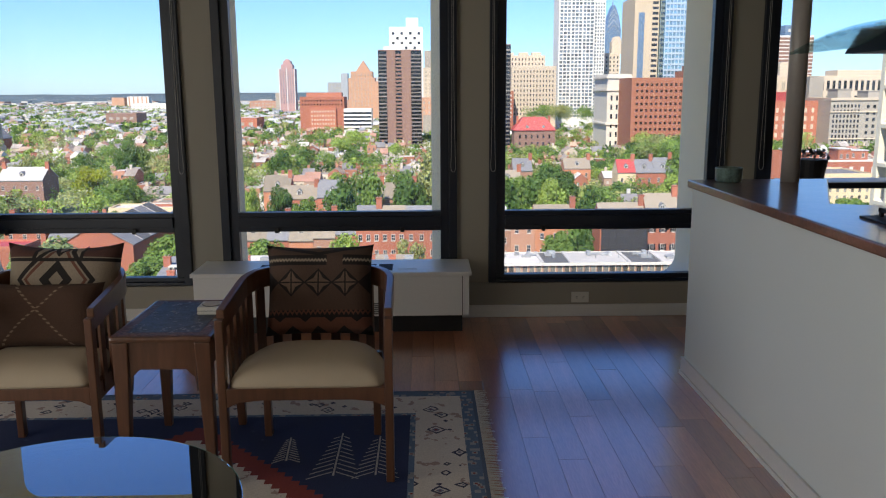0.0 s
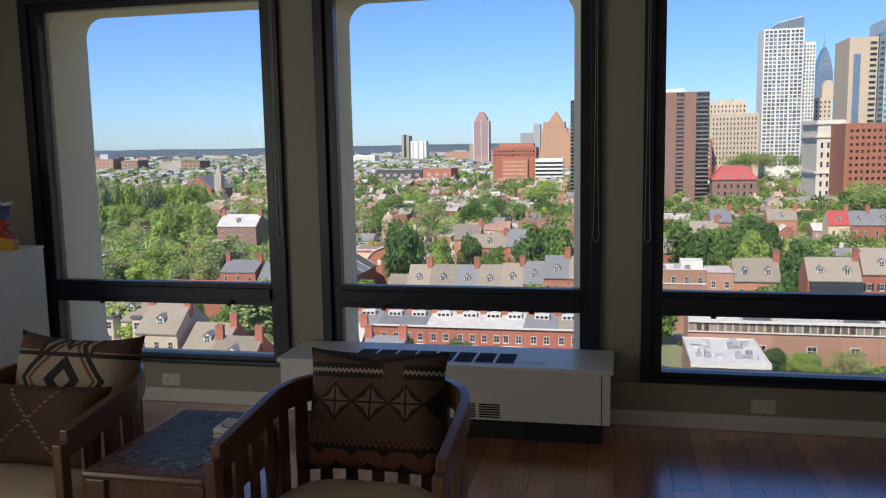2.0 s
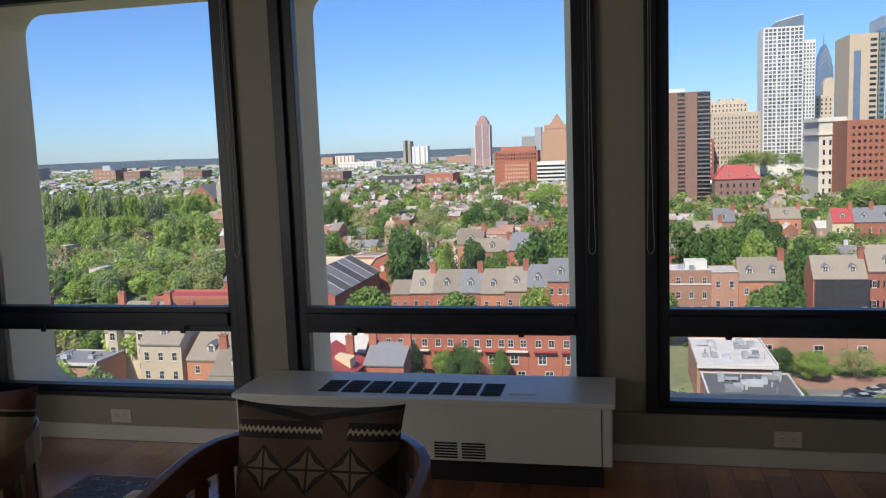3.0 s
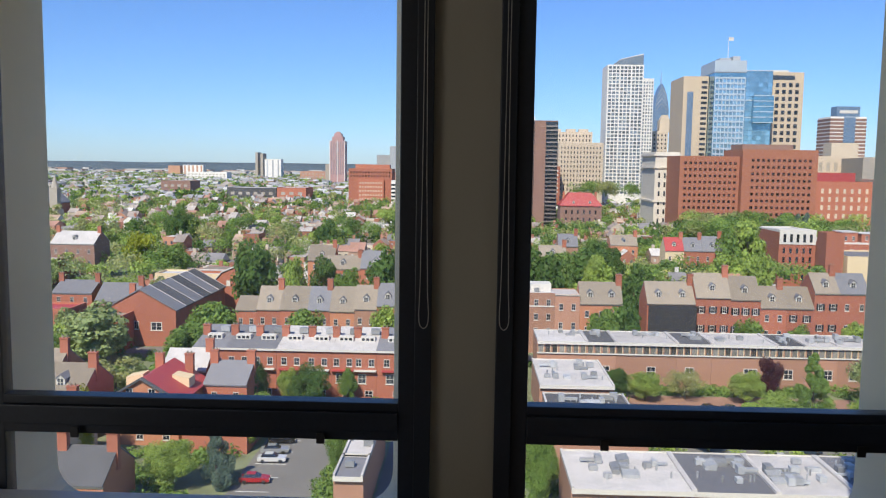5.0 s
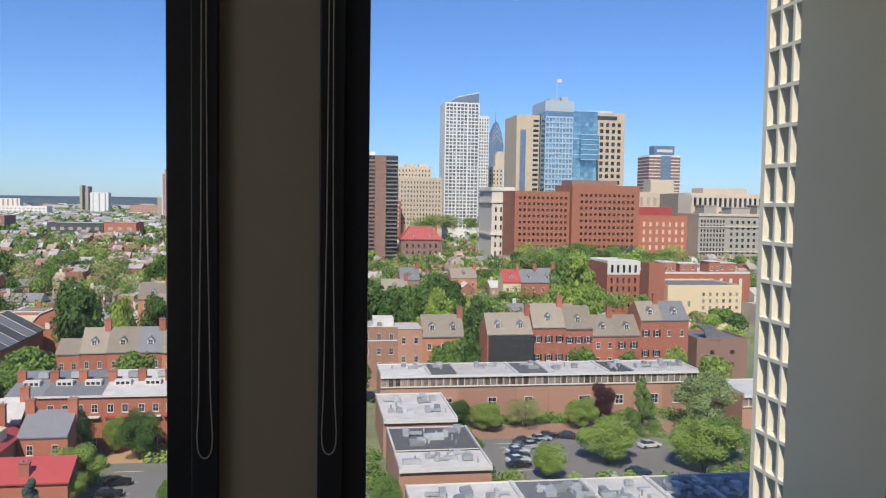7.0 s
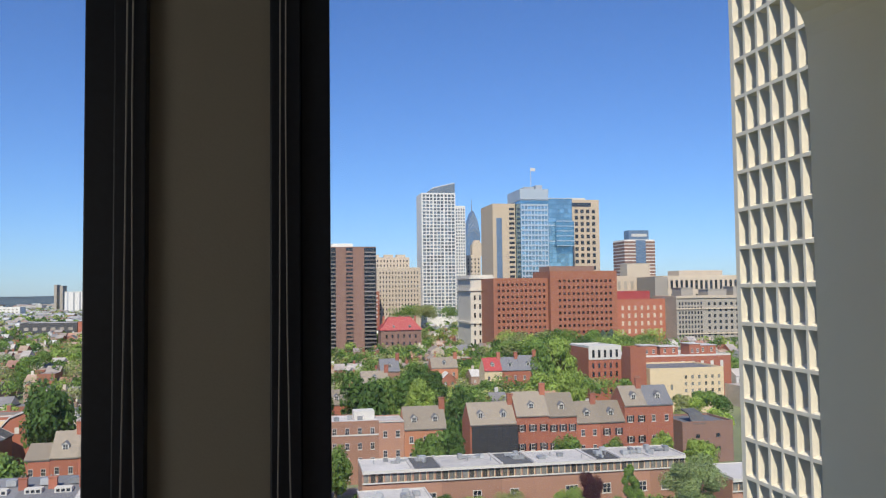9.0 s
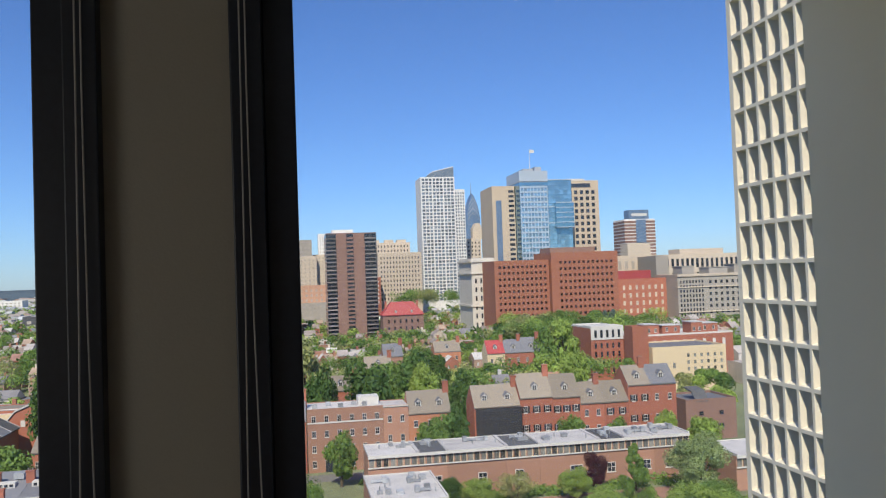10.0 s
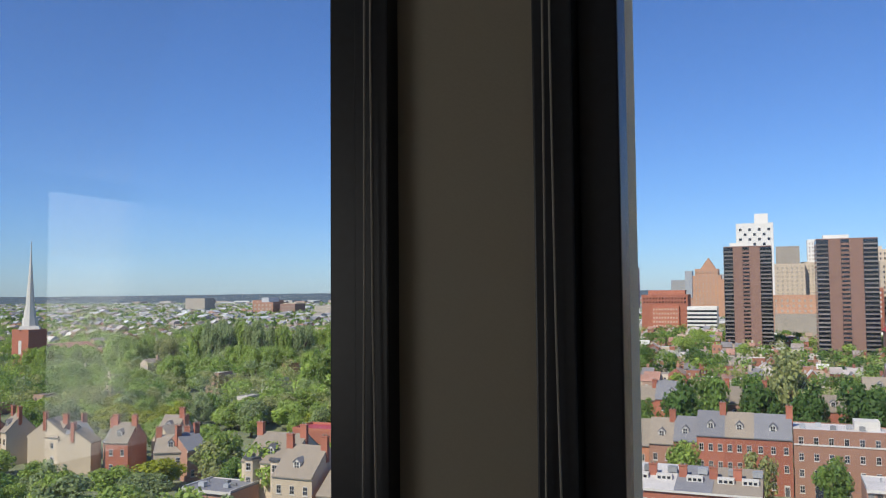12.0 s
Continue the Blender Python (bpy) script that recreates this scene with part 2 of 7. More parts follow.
def kilim_mat(name, ground, style):
    """Flat-woven cushion cover. Object coordinates: x across, z up, in metres."""
    m = bpy.data.materials.new(name)
    m.use_nodes = True
    nt = m.node_tree
    n, l = nt.nodes, nt.links
    b = n["Principled BSDF"]
    b.inputs["Roughness"].default_value = 0.95
    tc, sp = n.new("ShaderNodeTexCoord"), n.new("ShaderNodeSeparateXYZ")
    l.new(tc.outputs["Object"], sp.inputs[0])
    x, z = sp.outputs[0], sp.outputs[2]
    noi = n.new("ShaderNodeTexNoise")
    noi.inputs["Scale"].default_value = 220
    l.new(tc.outputs["Object"], noi.inputs[0])
    dark, tan, rust, cream = (0.018, 0.014, 0.013), (0.23, 0.17, 0.12), (0.14, 0.055, 0.035), (0.34, 0.28, 0.21)
    ax = chain(nt, "ABSOLUTE", x, None)

    def zband(lo, hi):
        return chain(nt, "MULTIPLY", chain(nt, "GREATER_THAN", z, lo), chain(nt, "LESS_THAN", z, hi))

    def zig(period, amp, mid, width):
        w = chain(nt, "ABSOLUTE", chain(nt, "SUBTRACT", chain(nt, "FRACT", chain(nt, "DIVIDE", x, period), None), 0.5), None)
        return chain(nt, "LESS_THAN", chain(nt, "ABSOLUTE", chain(nt, "SUBTRACT", chain(nt, "SUBTRACT", z, mid), chain(nt, "MULTIPLY", w, amp)), None), width)

    fx = chain(nt, "SUBTRACT", chain(nt, "FRACT", chain(nt, "ADD", chain(nt, "DIVIDE", x, 0.115), 0.5), None), 0.5)
    fx = chain(nt, "ABSOLUTE", chain(nt, "MULTIPLY", fx, 0.115), None)
    col = blend(nt, zband(-9, 9), ground, ground)
    if style == "stars":
        fz = chain(nt, "ABSOLUTE", chain(nt, "SUBTRACT", z, 0.03), None)
        star = chain(nt, "LESS_THAN", chain(nt, "MINIMUM", chain(nt, "ADD", fx, chain(nt, "MULTIPLY", fz, 0.55)), chain(nt, "ADD", fz, chain(nt, "MULTIPLY", fx, 0.55))), 0.03)
        star = chain(nt, "MULTIPLY", star, chain(nt, "LESS_THAN", chain(nt, "ADD", fx, fz), 0.056))
        rim = chain(nt, "LESS_THAN", chain(nt, "ADD", fx, fz), 0.06)
        col = blend(nt, chain(nt, "MULTIPLY", rim, zband(-0.03, 0.09)), col, dark)
        col = blend(nt, chain(nt, "MULTIPLY", star, chain(nt, "LESS_THAN", ax, 0.17)), col, (0.15, 0.10, 0.07))
        cut = chain(nt, "MINIMUM", fx, fz)
        col = blend(nt, chain(nt, "MULTIPLY", chain(nt, "LESS_THAN", cut, 0.003), zband(-0.03, 0.09)), col, dark)
        sides = chain(nt, "GREATER_THAN", chain(nt, "ABSOLUTE", chain(nt, "SUBTRACT", x, 0.07), None), 0.035)
        col = blend(nt, chain(nt, "MULTIPLY", zband(0.105, 0.15), sides), col, dark)
        col = blend(nt, chain(nt, "MULTIPLY", zig(0.014, 0.018, 0.123, 0.005), sides), col, cream)
        arch = chain(nt, "ADD", 0.155, chain(nt, "MULTIPLY", ax, 0.18))
        col = blend(nt, chain(nt, "LESS_THAN", chain(nt, "ABSOLUTE", chain(nt, "SUBTRACT", z, arch), None), 0.008), col, dark)
        col = blend(nt, zband(-0.13, -0.09), col, dark)
        col = blend(nt, zig(0.02, 0.03, -0.105, 0.006), col, rust)
        big = zig(0.11, 0.09, -0.17, 0.03)
        col = blend(nt, zband(-0.5, -0.13), col, dark)
        col = blend(nt, chain(nt, "MULTIPLY", big, zband(-0.5, -0.12)), col, rust)
    elif style == "medallion":
        hexm = chain(nt, "ADD", ax, chain(nt, "MULTIPLY", chain(nt, "ABSOLUTE", chain(nt, "SUBTRACT", z, 0.04), None), 0.8))
        for r, w, c in ((0.16, 0.012, dark), (0.13, 0.008, rust), (0.05, 0.02, dark)):
            col = blend(nt, chain(nt, "LESS_THAN", chain(nt, "ABSOLUTE", chain(nt, "SUBTRACT", hexm, r), None), w), col, c)
        col = blend(nt, zband(0.12, 0.135), col, dark)
        box_ = chain(nt, "MULTIPLY", zband(0.14, 0.3), chain(nt, "GREATER_THAN", ax, 0.11))
        col = blend(nt, box_, col, (0.09, 0.04, 0.032))
        ring = chain(nt, "LESS_THAN", chain(nt, "ABSOLUTE", chain(nt, "SUBTRACT", ax, 0.105), None), 0.008)
        col = blend(nt, chain(nt, "MULTIPLY", ring, zband(0.12, 0.3)), col, dark)
        dia = chain(nt, "ADD", ax, chain(nt, "ABSOLUTE", chain(nt, "SUBTRACT", z, 0.19), None))
        col = blend(nt, chain(nt, "LESS_THAN", chain(nt, "ABSOLUTE", chain(nt, "SUBTRACT", dia, 0.04), None), 0.01), col, dark)
    else:
        d = chain(nt, "ABSOLUTE", chain(nt, "SUBTRACT", ax, chain(nt, "ABSOLUTE", chain(nt, "SUBTRACT", z, 0.02), None)), None)
        dash = chain(nt, "GREATER_THAN", chain(nt, "FRACT", chain(nt, "MULTIPLY", z, 60), None), 0.45)
        col = blend(nt, chain(nt, "MULTIPLY", chain(nt, "LESS_THAN", d, 0.006), dash), col, tan)
    mr = n.new("ShaderNodeMapRange")
    mr.inputs[3].default_value, mr.inputs[4].default_value = 0.7, 1.3
    l.new(noi.outputs[0], mr.inputs[0])
    hsv = n.new("ShaderNodeHueSaturation")
    l.new(col, hsv.inputs["Color"])
    l.new(mr.outputs[0], hsv.inputs["Value"])
    l.new(hsv.outputs[0], b.inputs["Base Color"])
    bp = n.new("ShaderNodeBump")
    bp.inputs["Strength"].default_value, bp.inputs["Distance"].default_value = 0.6, 0.003
    l.new(noi.outputs[0], bp.inputs["Height"])
    l.new(bp.outputs[0], b.inputs["Normal"])
    return m


RUG_W, RUG_H = 4.0, 3.2
M_RUG = rug_mat()
M_STARS = kilim_mat("star kilim", (0.085, 0.05, 0.036), "stars")
M_MEDAL = kilim_mat("medallion kilim", (0.27, 0.22, 0.165), "medallion")
M_CROSS = kilim_mat("plain brown kilim", (0.075, 0.04, 0.026), "cross")
M_BORDER = mat("carved red-brown border", (0.15, 0.07, 0.05), 0.55, vary=0.8, scale=45, fine=90, bump=0.4)
M_INLAY = mat("carved table panel", (0.07, 0.078, 0.105), 0.55, vary=0.9, scale=38, fine=80, bump=0.4)
M_MOTIF = mat("pale woven motif", (0.40, 0.38, 0.36), 0.95, vary=0.2, scale=60)
M_GLASS_T = glass_mat("table glass", (0.85, 0.93, 0.90), 3.2, 2.0)
M_GLASS_E = mat("green glass edge", (0.12, 0.26, 0.22), 0.08, vary=0.1)

# ---- mesh helpers ----


def box(bm, x0, x1, y0, y1, z0, z1, mi=0):
    v = [bm.verts.new((x, y, z)) for z in (z0, z1) for y in (y0, y1) for x in (x0, x1)]
    for f in ((0, 2, 3, 1), (4, 5, 7, 6), (0, 1, 5, 4), (2, 6, 7, 3), (0, 4, 6, 2), (1, 3, 7, 5)):
        bm.faces.new([v[i] for i in f]).material_index = mi
    return v


def prism(bm, pts, a0, a1, axis="x", mi=0):
    """A polygon of (u, z) pushed along x (u is y) or along y (u is x); along z it is (x, y)."""
    rings = []
    for a in (a0, a1):
        rings.append([bm.verts.new((a, u, z) if axis == "x" else (u, a, z) if axis == "y" else (u, z, a)) for u, z in pts])
    k = len(pts)
    fs = [bm.faces.new(rings[0]), bm.faces.new(rings[1][::-1])]
    for i in range(k):
        fs.append(bm.faces.new((rings[0][i], rings[1][i], rings[1][(i + 1) % k], rings[0][(i + 1) % k])))
    for f in fs:
        f.material_index = mi
    return fs


def tube(bm, p0, p1, r0, r1=None, seg=12, mi=0):
    r1 = r0 if r1 is None else r1
    p0, p1 = Vector(p0), Vector(p1)
    q = (p1 - p0).to_track_quat("Z", "Y").to_matrix()
    rings = []
    for p, r in ((p0, r0), (p1, r1)):
        rings.append([bm.verts.new(p + q @ Vector((math.cos(2 * math.pi * i / seg) * r, math.sin(2 * math.pi * i / seg) * r, 0))) for i in range(seg)])
    for i in range(seg):
        bm.faces.new((rings[0][i], rings[0][(i + 1) % seg], rings[1][(i + 1) % seg], rings[1][i])).material_index = mi
    bm.faces.new(rings[0][::-1]).material_index = mi
    bm.faces.new(rings[1]).material_index = mi


def finish(bm, name, mats, bevel=0.0, smooth=False):
    bmesh.ops.recalc_face_normals(bm, faces=bm.faces[:])
    if bevel:
        bmesh.ops.bevel(bm, geom=bm.edges[:], offset=bevel, segments=2, affect="EDGES", profile=0.6, clamp_overlap=True)
    me = bpy.data.meshes.new(name)
    bm.to_mesh(me)
    bm.free()
    for m in mats if isinstance(mats, (list, tuple)) else [mats]:
        me.materials.append(m)
    if smooth:
        me.polygons.foreach_set("use_smooth", [True] * len(me.polygons))
    return me


def part(name, bm, material, parent=None, label="", bevel=0.0, smooth=False, at=None):
    """One mesh object, as a part under a thing (or a thing or piece of the setting with no parent)."""
    ob = new(name, finish(bm, name, material, bevel, smooth) if isinstance(bm, bmesh.types.BMesh) else bm)
    ob.parent = parent
    if at is not None:
        ob.location = at
    return tagged(ob, label) if label else ob


def thing(name, at, label, category, group="", kind=""):
    ob = new(name)
    ob.location = at
    ob.empty_display_size = 0.1
    return tagged(ob, label, category, group, kind)


def block(name, x0, x1, y0, y1, z0, z1, material, parent=None, label="", bevel=0.0):
    bm = bmesh.new()
    box(bm, x0, x1, y0, y1, z0, z1)
    return part(name, bm, material, parent, label, bevel)


# ---- the room ----
PITCH, PANE_W, G0 = 1.79, 1.356, -0.856      # window module, glass width, first glass edge
SILL, TR0, TR1, HEAD, CEIL = 0.29, 0.60, 0.73, 2.35, 2.45
X0, X1, Y0 = -3.75, 5.2, -8.2


def setting(ob, label, category):
    return tagged(ob, label, category, kind="structure")


setting(block("ceiling", X0, X1, Y0, 0.04, CEIL, CEIL + 0.12, M_CEIL), "flat white painted ceiling", "ceiling")
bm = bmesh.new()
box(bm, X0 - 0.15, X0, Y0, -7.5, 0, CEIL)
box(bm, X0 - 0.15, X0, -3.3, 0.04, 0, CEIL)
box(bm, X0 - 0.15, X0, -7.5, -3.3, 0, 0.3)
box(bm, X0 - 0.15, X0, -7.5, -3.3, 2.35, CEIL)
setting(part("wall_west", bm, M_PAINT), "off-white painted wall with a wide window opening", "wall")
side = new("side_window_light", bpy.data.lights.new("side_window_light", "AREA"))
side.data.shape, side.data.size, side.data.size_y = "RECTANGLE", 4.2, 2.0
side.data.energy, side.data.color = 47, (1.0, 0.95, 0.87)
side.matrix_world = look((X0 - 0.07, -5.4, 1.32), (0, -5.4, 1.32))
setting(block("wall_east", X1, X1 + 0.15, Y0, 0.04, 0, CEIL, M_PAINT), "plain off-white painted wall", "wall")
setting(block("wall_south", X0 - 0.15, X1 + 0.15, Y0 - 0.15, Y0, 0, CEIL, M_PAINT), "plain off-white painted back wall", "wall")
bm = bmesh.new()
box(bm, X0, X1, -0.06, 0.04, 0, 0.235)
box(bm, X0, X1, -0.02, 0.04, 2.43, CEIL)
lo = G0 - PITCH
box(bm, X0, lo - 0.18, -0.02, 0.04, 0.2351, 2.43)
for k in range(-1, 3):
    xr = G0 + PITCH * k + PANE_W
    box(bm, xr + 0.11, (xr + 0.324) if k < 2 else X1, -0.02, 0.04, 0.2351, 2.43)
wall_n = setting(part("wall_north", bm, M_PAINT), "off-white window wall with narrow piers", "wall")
setting(block("baseboard", X0, X1, -0.075, -0.062, 0.002, 0.085, M_TRIM), "off-white painted baseboard below the windows", "baseboard")


def window(k):
    g = G0 + PITCH * k
    w = setting(thing("window_%d" % (k + 2), (g + PANE_W / 2, 0, 0.24), "", ""), "dark bronze framed picture window with lower vent pane", "window")
    h = PANE_W / 2
    z = -0.24

    def bars(name, rects, inset=0.0):
        b = bmesh.new()
        for r in rects:
            box(b, *r)
        return part(name, b, M_FRAME, w, bevel=0.003)

    wide = 0.07 if k < 0 else 0.0
    for s, nm in ((-1, "window_frame"), (1, "window_frame")):
        e = wide if s < 0 else 0.0
        xs = sorted((s * (h + e), s * (h + e + 0.055)))
        xo = sorted((s * (h + e + 0.055), s * (h + e + 0.11)))
        bars(nm, [(xs[0], xs[1], -0.028, 0.035, SILL + z, HEAD + z), (xo[0], xo[1], -0.055, 0.035, z + 0.24, 2.43 + z)])
    bars("window_frame", [(-h - wide - 0.055, h + 0.055, -0.028, 0.035, HEAD + z, HEAD + 0.04 + z), (-h - wide - 0.055, h + 0.055, -0.055, 0.035, HEAD + 0.04 + z, 2.43 + z)])
    bars("window_sill", [(-h - wide - 0.055, h + 0.055, -0.028, 0.035, SILL - 0.03 + z, SILL + z), (-h - wide - 0.055, h + 0.055, -0.055, 0.035, 0.24 + z, SILL - 0.03 + z)])
    bars("transom", [(-h - wide, h, -0.03, 0.035, TR0 + z, TR0 + 0.035 + z), (-h - wide, h, -0.05, 0.035, TR0 + 0.035 + z, TR1 - 0.03 + z), (-h - wide, h, -0.03, 0.035, TR1 - 0.03 + z, TR1 + z)])
    for sx in (-0.42, 0.42):
        b = bmesh.new()
        box(b, sx - 0.014, sx + 0.014, -0.06, -0.051, TR0 + z - 0.006, TR0 + z + 0.03)
        part("latch", b, M_BLACK, w, "small black vent latch", bevel=0.003)
    for z0, z1 in ((SILL, TR0), (TR1, HEAD)):
        b = bmesh.new()
        box(b, -h - wide - 0.003, h + 0.003, 0.0, 0.006, z0 + z - 0.003, z1 + z + 0.003)
        p = part("pane", b, M_PANE, w)
        p.visible_shadow = False


for k in range(-1, 3):
    window(k)


def rounded(x0, x1, z0, z1, r, n=6):
    pts = []
    for cx, cz, a0 in ((x1 - r, z1 - r, 0), (x0 + r, z1 - r, 90), (x0 + r, z0 + r, 180), (x1 - r, z0 + r, 270)):
        for i in range(n + 1):
            a = radians(a0 + 90 * i / n)
            pts.append((cx + r * math.cos(a), cz + r * math.sin(a)))
    return pts


def facade_cell(k):
    """One bay of the poured concrete facade outside a window, with a rounded opening."""
    g = G0 + PITCH * k
    b = bmesh.new()
    c = g + PANE_W / 2
    inner = rounded(g - 0.047, g + PANE_W - 0.055, 0.20, 2.37, 0.13)
    x0, x1, z0, z1 = c - PITCH / 2, c + PITCH / 2, -0.12, 2.62
    outer = [(x0 if x < c else x1, z0 + (z1 - z0) * (z - 0.20) / 2.17) for x, z in inner]
    n = len(inner)
    near = [(x - (0.0 if x < c else -0.07), z) for x, z in inner]
    rings = [[b.verts.new((x, y, z)) for x, z in pts] for pts, y in ((outer, 0.045), (near, 0.045), (inner, 0.41), ([(x + (0.03 if x > c else -0.03), z + (0.03 if z > 1.2 else -0.03)) for x, z in inner], 0.45), (outer, 0.45))]
    for a in range(5):
        for i in range(n):
            b.faces.new((rings[a][i], rings[a][(i + 1) % n], rings[(a + 1) % 5][(i + 1) % n], rings[(a + 1) % 5][i]))
    return part("facade_bay", b, M_CONC, None)


for k in range(-2, 4):
    setting(facade_cell(k), "deep tan concrete facade bay with rounded opening", "facade")
# the rest of the apartment tower above, below and around the flat
M_MASS = mat("tower concrete", (0.5, 0.46, 0.4), 0.85, vary=0.06, scale=0.3, fine=3)
bm = bmesh.new()
box(bm, -17, 17, -20, 0.40, 2.63, 38)
box(bm, -17, 17, -20, 0.40, GROUND, -0.13)
box(bm, -17, G0 - 2 * PITCH - 0.22, 0.05, 0.40, -0.12, 2.62)
box(bm, G0 + 3 * PITCH + PANE_W + 0.22, 17, 0.05, 0.40, -0.12, 2.62)
setting(part("tower_body", bm, M_MASS), "concrete apartment tower around the flat", "building")

# floor boards run away from the windows
setting(block("floor_base", X0, X1, Y0, 0.0, -0.12, -0.016, M_BLACK), "dark subfloor under the boards", "floor")

# half wall to the kitchen
hw = setting(thing("half_wall", (1.86, -1.25, 0), "", ""), "white painted half wall with polished brown counter cap", "half wall")
block("wall_panel", -0.06, 0.07, -4.3, 0.0, 0.0, 1.02, M_WHITE, hw, bevel=0.004)
bm = bmesh.new()
plan = [(-0.085, 0.015), (-0.085, -4.32), (0.62, -4.32), (0.62, -1.10), (0.20, -0.95), (0.66, 0.015)]
prism(bm, plan, 1.02, 1.06, "z")
bmesh.ops.recalc_face_normals(bm, faces=bm.faces)
part("cap", bm, M_STONE, hw, "polished reddish brown stone counter cap with an angled end", bevel=0.006)
block("baseboard", -0.082, -0.0605, -4.3, 0.012, 0.0, 0.02, M_TRIM, hw)
block("baseboard", -0.075, -0.0605, -4.3, 0.01, 0.02, 0.095, M_TRIM, hw, bevel=0.004)
block("base_cabinet", 0.071, 0.17, -0.94, 0.0, 0.0, 1.02, M_WHITE, hw)
block("base_cabinet", 0.071, 0.60, -4.3, -1.12, 0.0, 1.02, M_WHITE, hw)

# ---- things in the room ----


def convector():
    c = thing("convector", (-0.19, -0.27, 0), "white enamelled fan-coil convector with black top grilles under the window", "convector")
    block("plinth", -0.82, 0.82, -0.12, 0.20, 0.0, 0.125, M_BLACK, c, "black recessed plinth")
    b = bmesh.new()
    box(b, -0.87, 0.86, -0.2, 0.205, 0.125, 0.385)
    part("body", b, M_CONV, c, bevel=0.006)
    b = bmesh.new()
    box(b, -0.885, 0.875, -0.212, 0.205, 0.3855, 0.41)
    part("top", b, M_CONV, c, bevel=0.005)
    for i in range(8):
        x = -0.48 + i * 0.109
        b = bmesh.new()
        box(b, x, x + 0.092, -0.14, 0.04, 0.4102, 0.4135)
        for j in range(7):
            y = -0.132 + j * 0.025
            box(b, x + 0.004, x + 0.088, y, y + 0.005, 0.4135, 0.416)
        part("grille", b, M_BLACK, c, "black slotted air outlet")
    b = bmesh.new()
    box(b, 0.41, 0.53, -0.11, 0.03, 0.4102, 0.413)
    part("access_door", b, M_CONV, c, bevel=0.001)
    for s in range(2):
        for j in range(6):
            b = bmesh.new()
            box(b, 0.08 + s * 0.125, 0.185 + s * 0.125, -0.206, -0.2005, 0.14 + j * 0.013, 0.146 + j * 0.013)
            part("louvre", b, M_GASKET, c)
    block("end_seam", 0.815, 0.819, -0.203, -0.2, 0.13, 0.38, M_GASKET, c)
    return c


convector()


def outlet(x, z):
    o = thing("outlet", (x, -0.061, z), "ivory double power outlet on the wall under the window", "outlet", "wall outlets")
    b = bmesh.new()
    box(b, -0.06, 0.06, -0.006, 0.0, -0.037, 0.037)
    part("plate", b, M_PLASTIC, o, bevel=0.002)
    for s in (-1, 1):
        b = bmesh.new()
        box(b, s * 0.024 - 0.016, s * 0.024 + 0.016, -0.009, -0.0062, -0.014, 0.014)
        part("socket", b, M_PLASTIC, o, bevel=0.002)
        for dz in (-0.006, 0.006):
            b = bmesh.new()
            box(b, s * 0.024 - 0.006, s * 0.024 + 0.006, -0.0095, -0.0091, dz - 0.0012, dz + 0.0012)
            part("slot", b, M_GASKET, o)


outlet(1.45, 0.135)
outlet(-1.95, 0.135)


def cord(x, z, span=0.016):
    """A bead-chain loop of a roller blind, hanging beside the glass."""
    cu = bpy.data.curves.new("blind_cord", "CURVE")
    cu.dimensions, cu.bevel_depth, cu.bevel_resolution = "3D", 0.0016, 1
    s = cu.splines.new("POLY")
    pts = [(-span * 0.35, 2.43), (-span * 0.4, 1.9), (-span * 0.5, 1.5), (-span * 0.8, z + 0.12), (-span, z + 0.045)]
    pts += [(span * 0.96 * math.sin(a), z + 0.026 - 0.03 * math.cos(a)) for a in [radians(d) for d in range(-75, 90, 25)]]
    pts += [(span, z + 0.045), (span * 0.75, z + 0.12), (span * 0.35, 1.5), (span * 0.2, 1.9), (span * 0.3, 2.43)]
    s.points.add(len(pts) - 1)
    for q, (px, pz) in zip(s.points, pts):
        q.co = (px, 0, pz, 1)
    cu.materials.append(M_CORD)
    ob = new("blind_cord", cu)
    ob.location = (x, -0.066, 0)
    return tagged(ob, "thin grey looped blind cord hanging by the frame", "blind cord", "blind cords")


for k in (-1, 0, 1):
    cord(G0 + PITCH * k + PANE_W + 0.085, 1.0)
for k in (1, 2):
    cord(G0 + PITCH * k - 0.085, 1.0)


def sweep(bm, pts, wid, hgt):
    """A flat board bent along points, upright: wid thick, hgt high."""
    rings = []
    for i, p in enumerate(pts):
        a, c = pts[max(0, i - 1)], pts[min(len(pts) - 1, i + 1)]
        d = Vector((c[0] - a[0], c[1] - a[1], 0)).normalized()
        nrm = Vector((-d.y, d.x, 0))
        q = Vector(p)
        rings.append([bm.verts.new(q + nrm * sx * wid / 2 + Vector((0, 0, sz * hgt / 2))) for sx, sz in ((-1, -1), (1, -1), (1, 1), (-1, 1))])
    for i in range(len(rings) - 1):
        for j in range(4):
            bm.faces.new((rings[i][j], rings[i][(j + 1) % 4], rings[i + 1][(j + 1) % 4], rings[i + 1][j]))
    bm.faces.new(rings[0])
    bm.faces.new(rings[-1][::-1])


def rail_path(n=28):
    pts = []
    for i in range(n + 1):
        u = -1 + 2 * i / n
        a = abs(u)
        if a > 0.62:
            f = (1 - a) / 0.38
            x, y = 0.355 - 0.005 * f, -0.335 + 0.36 * f
        else:
            th = a / 0.62 * math.pi / 2
            x, y = 0.35 * math.sin(th), 0.025 + 0.285 * math.cos(th)
        z = 0.655 + 0.05 * min(1, (y + 0.335) / 0.5)
        pts.append((math.copysign(x, u), y, z))
    return pts


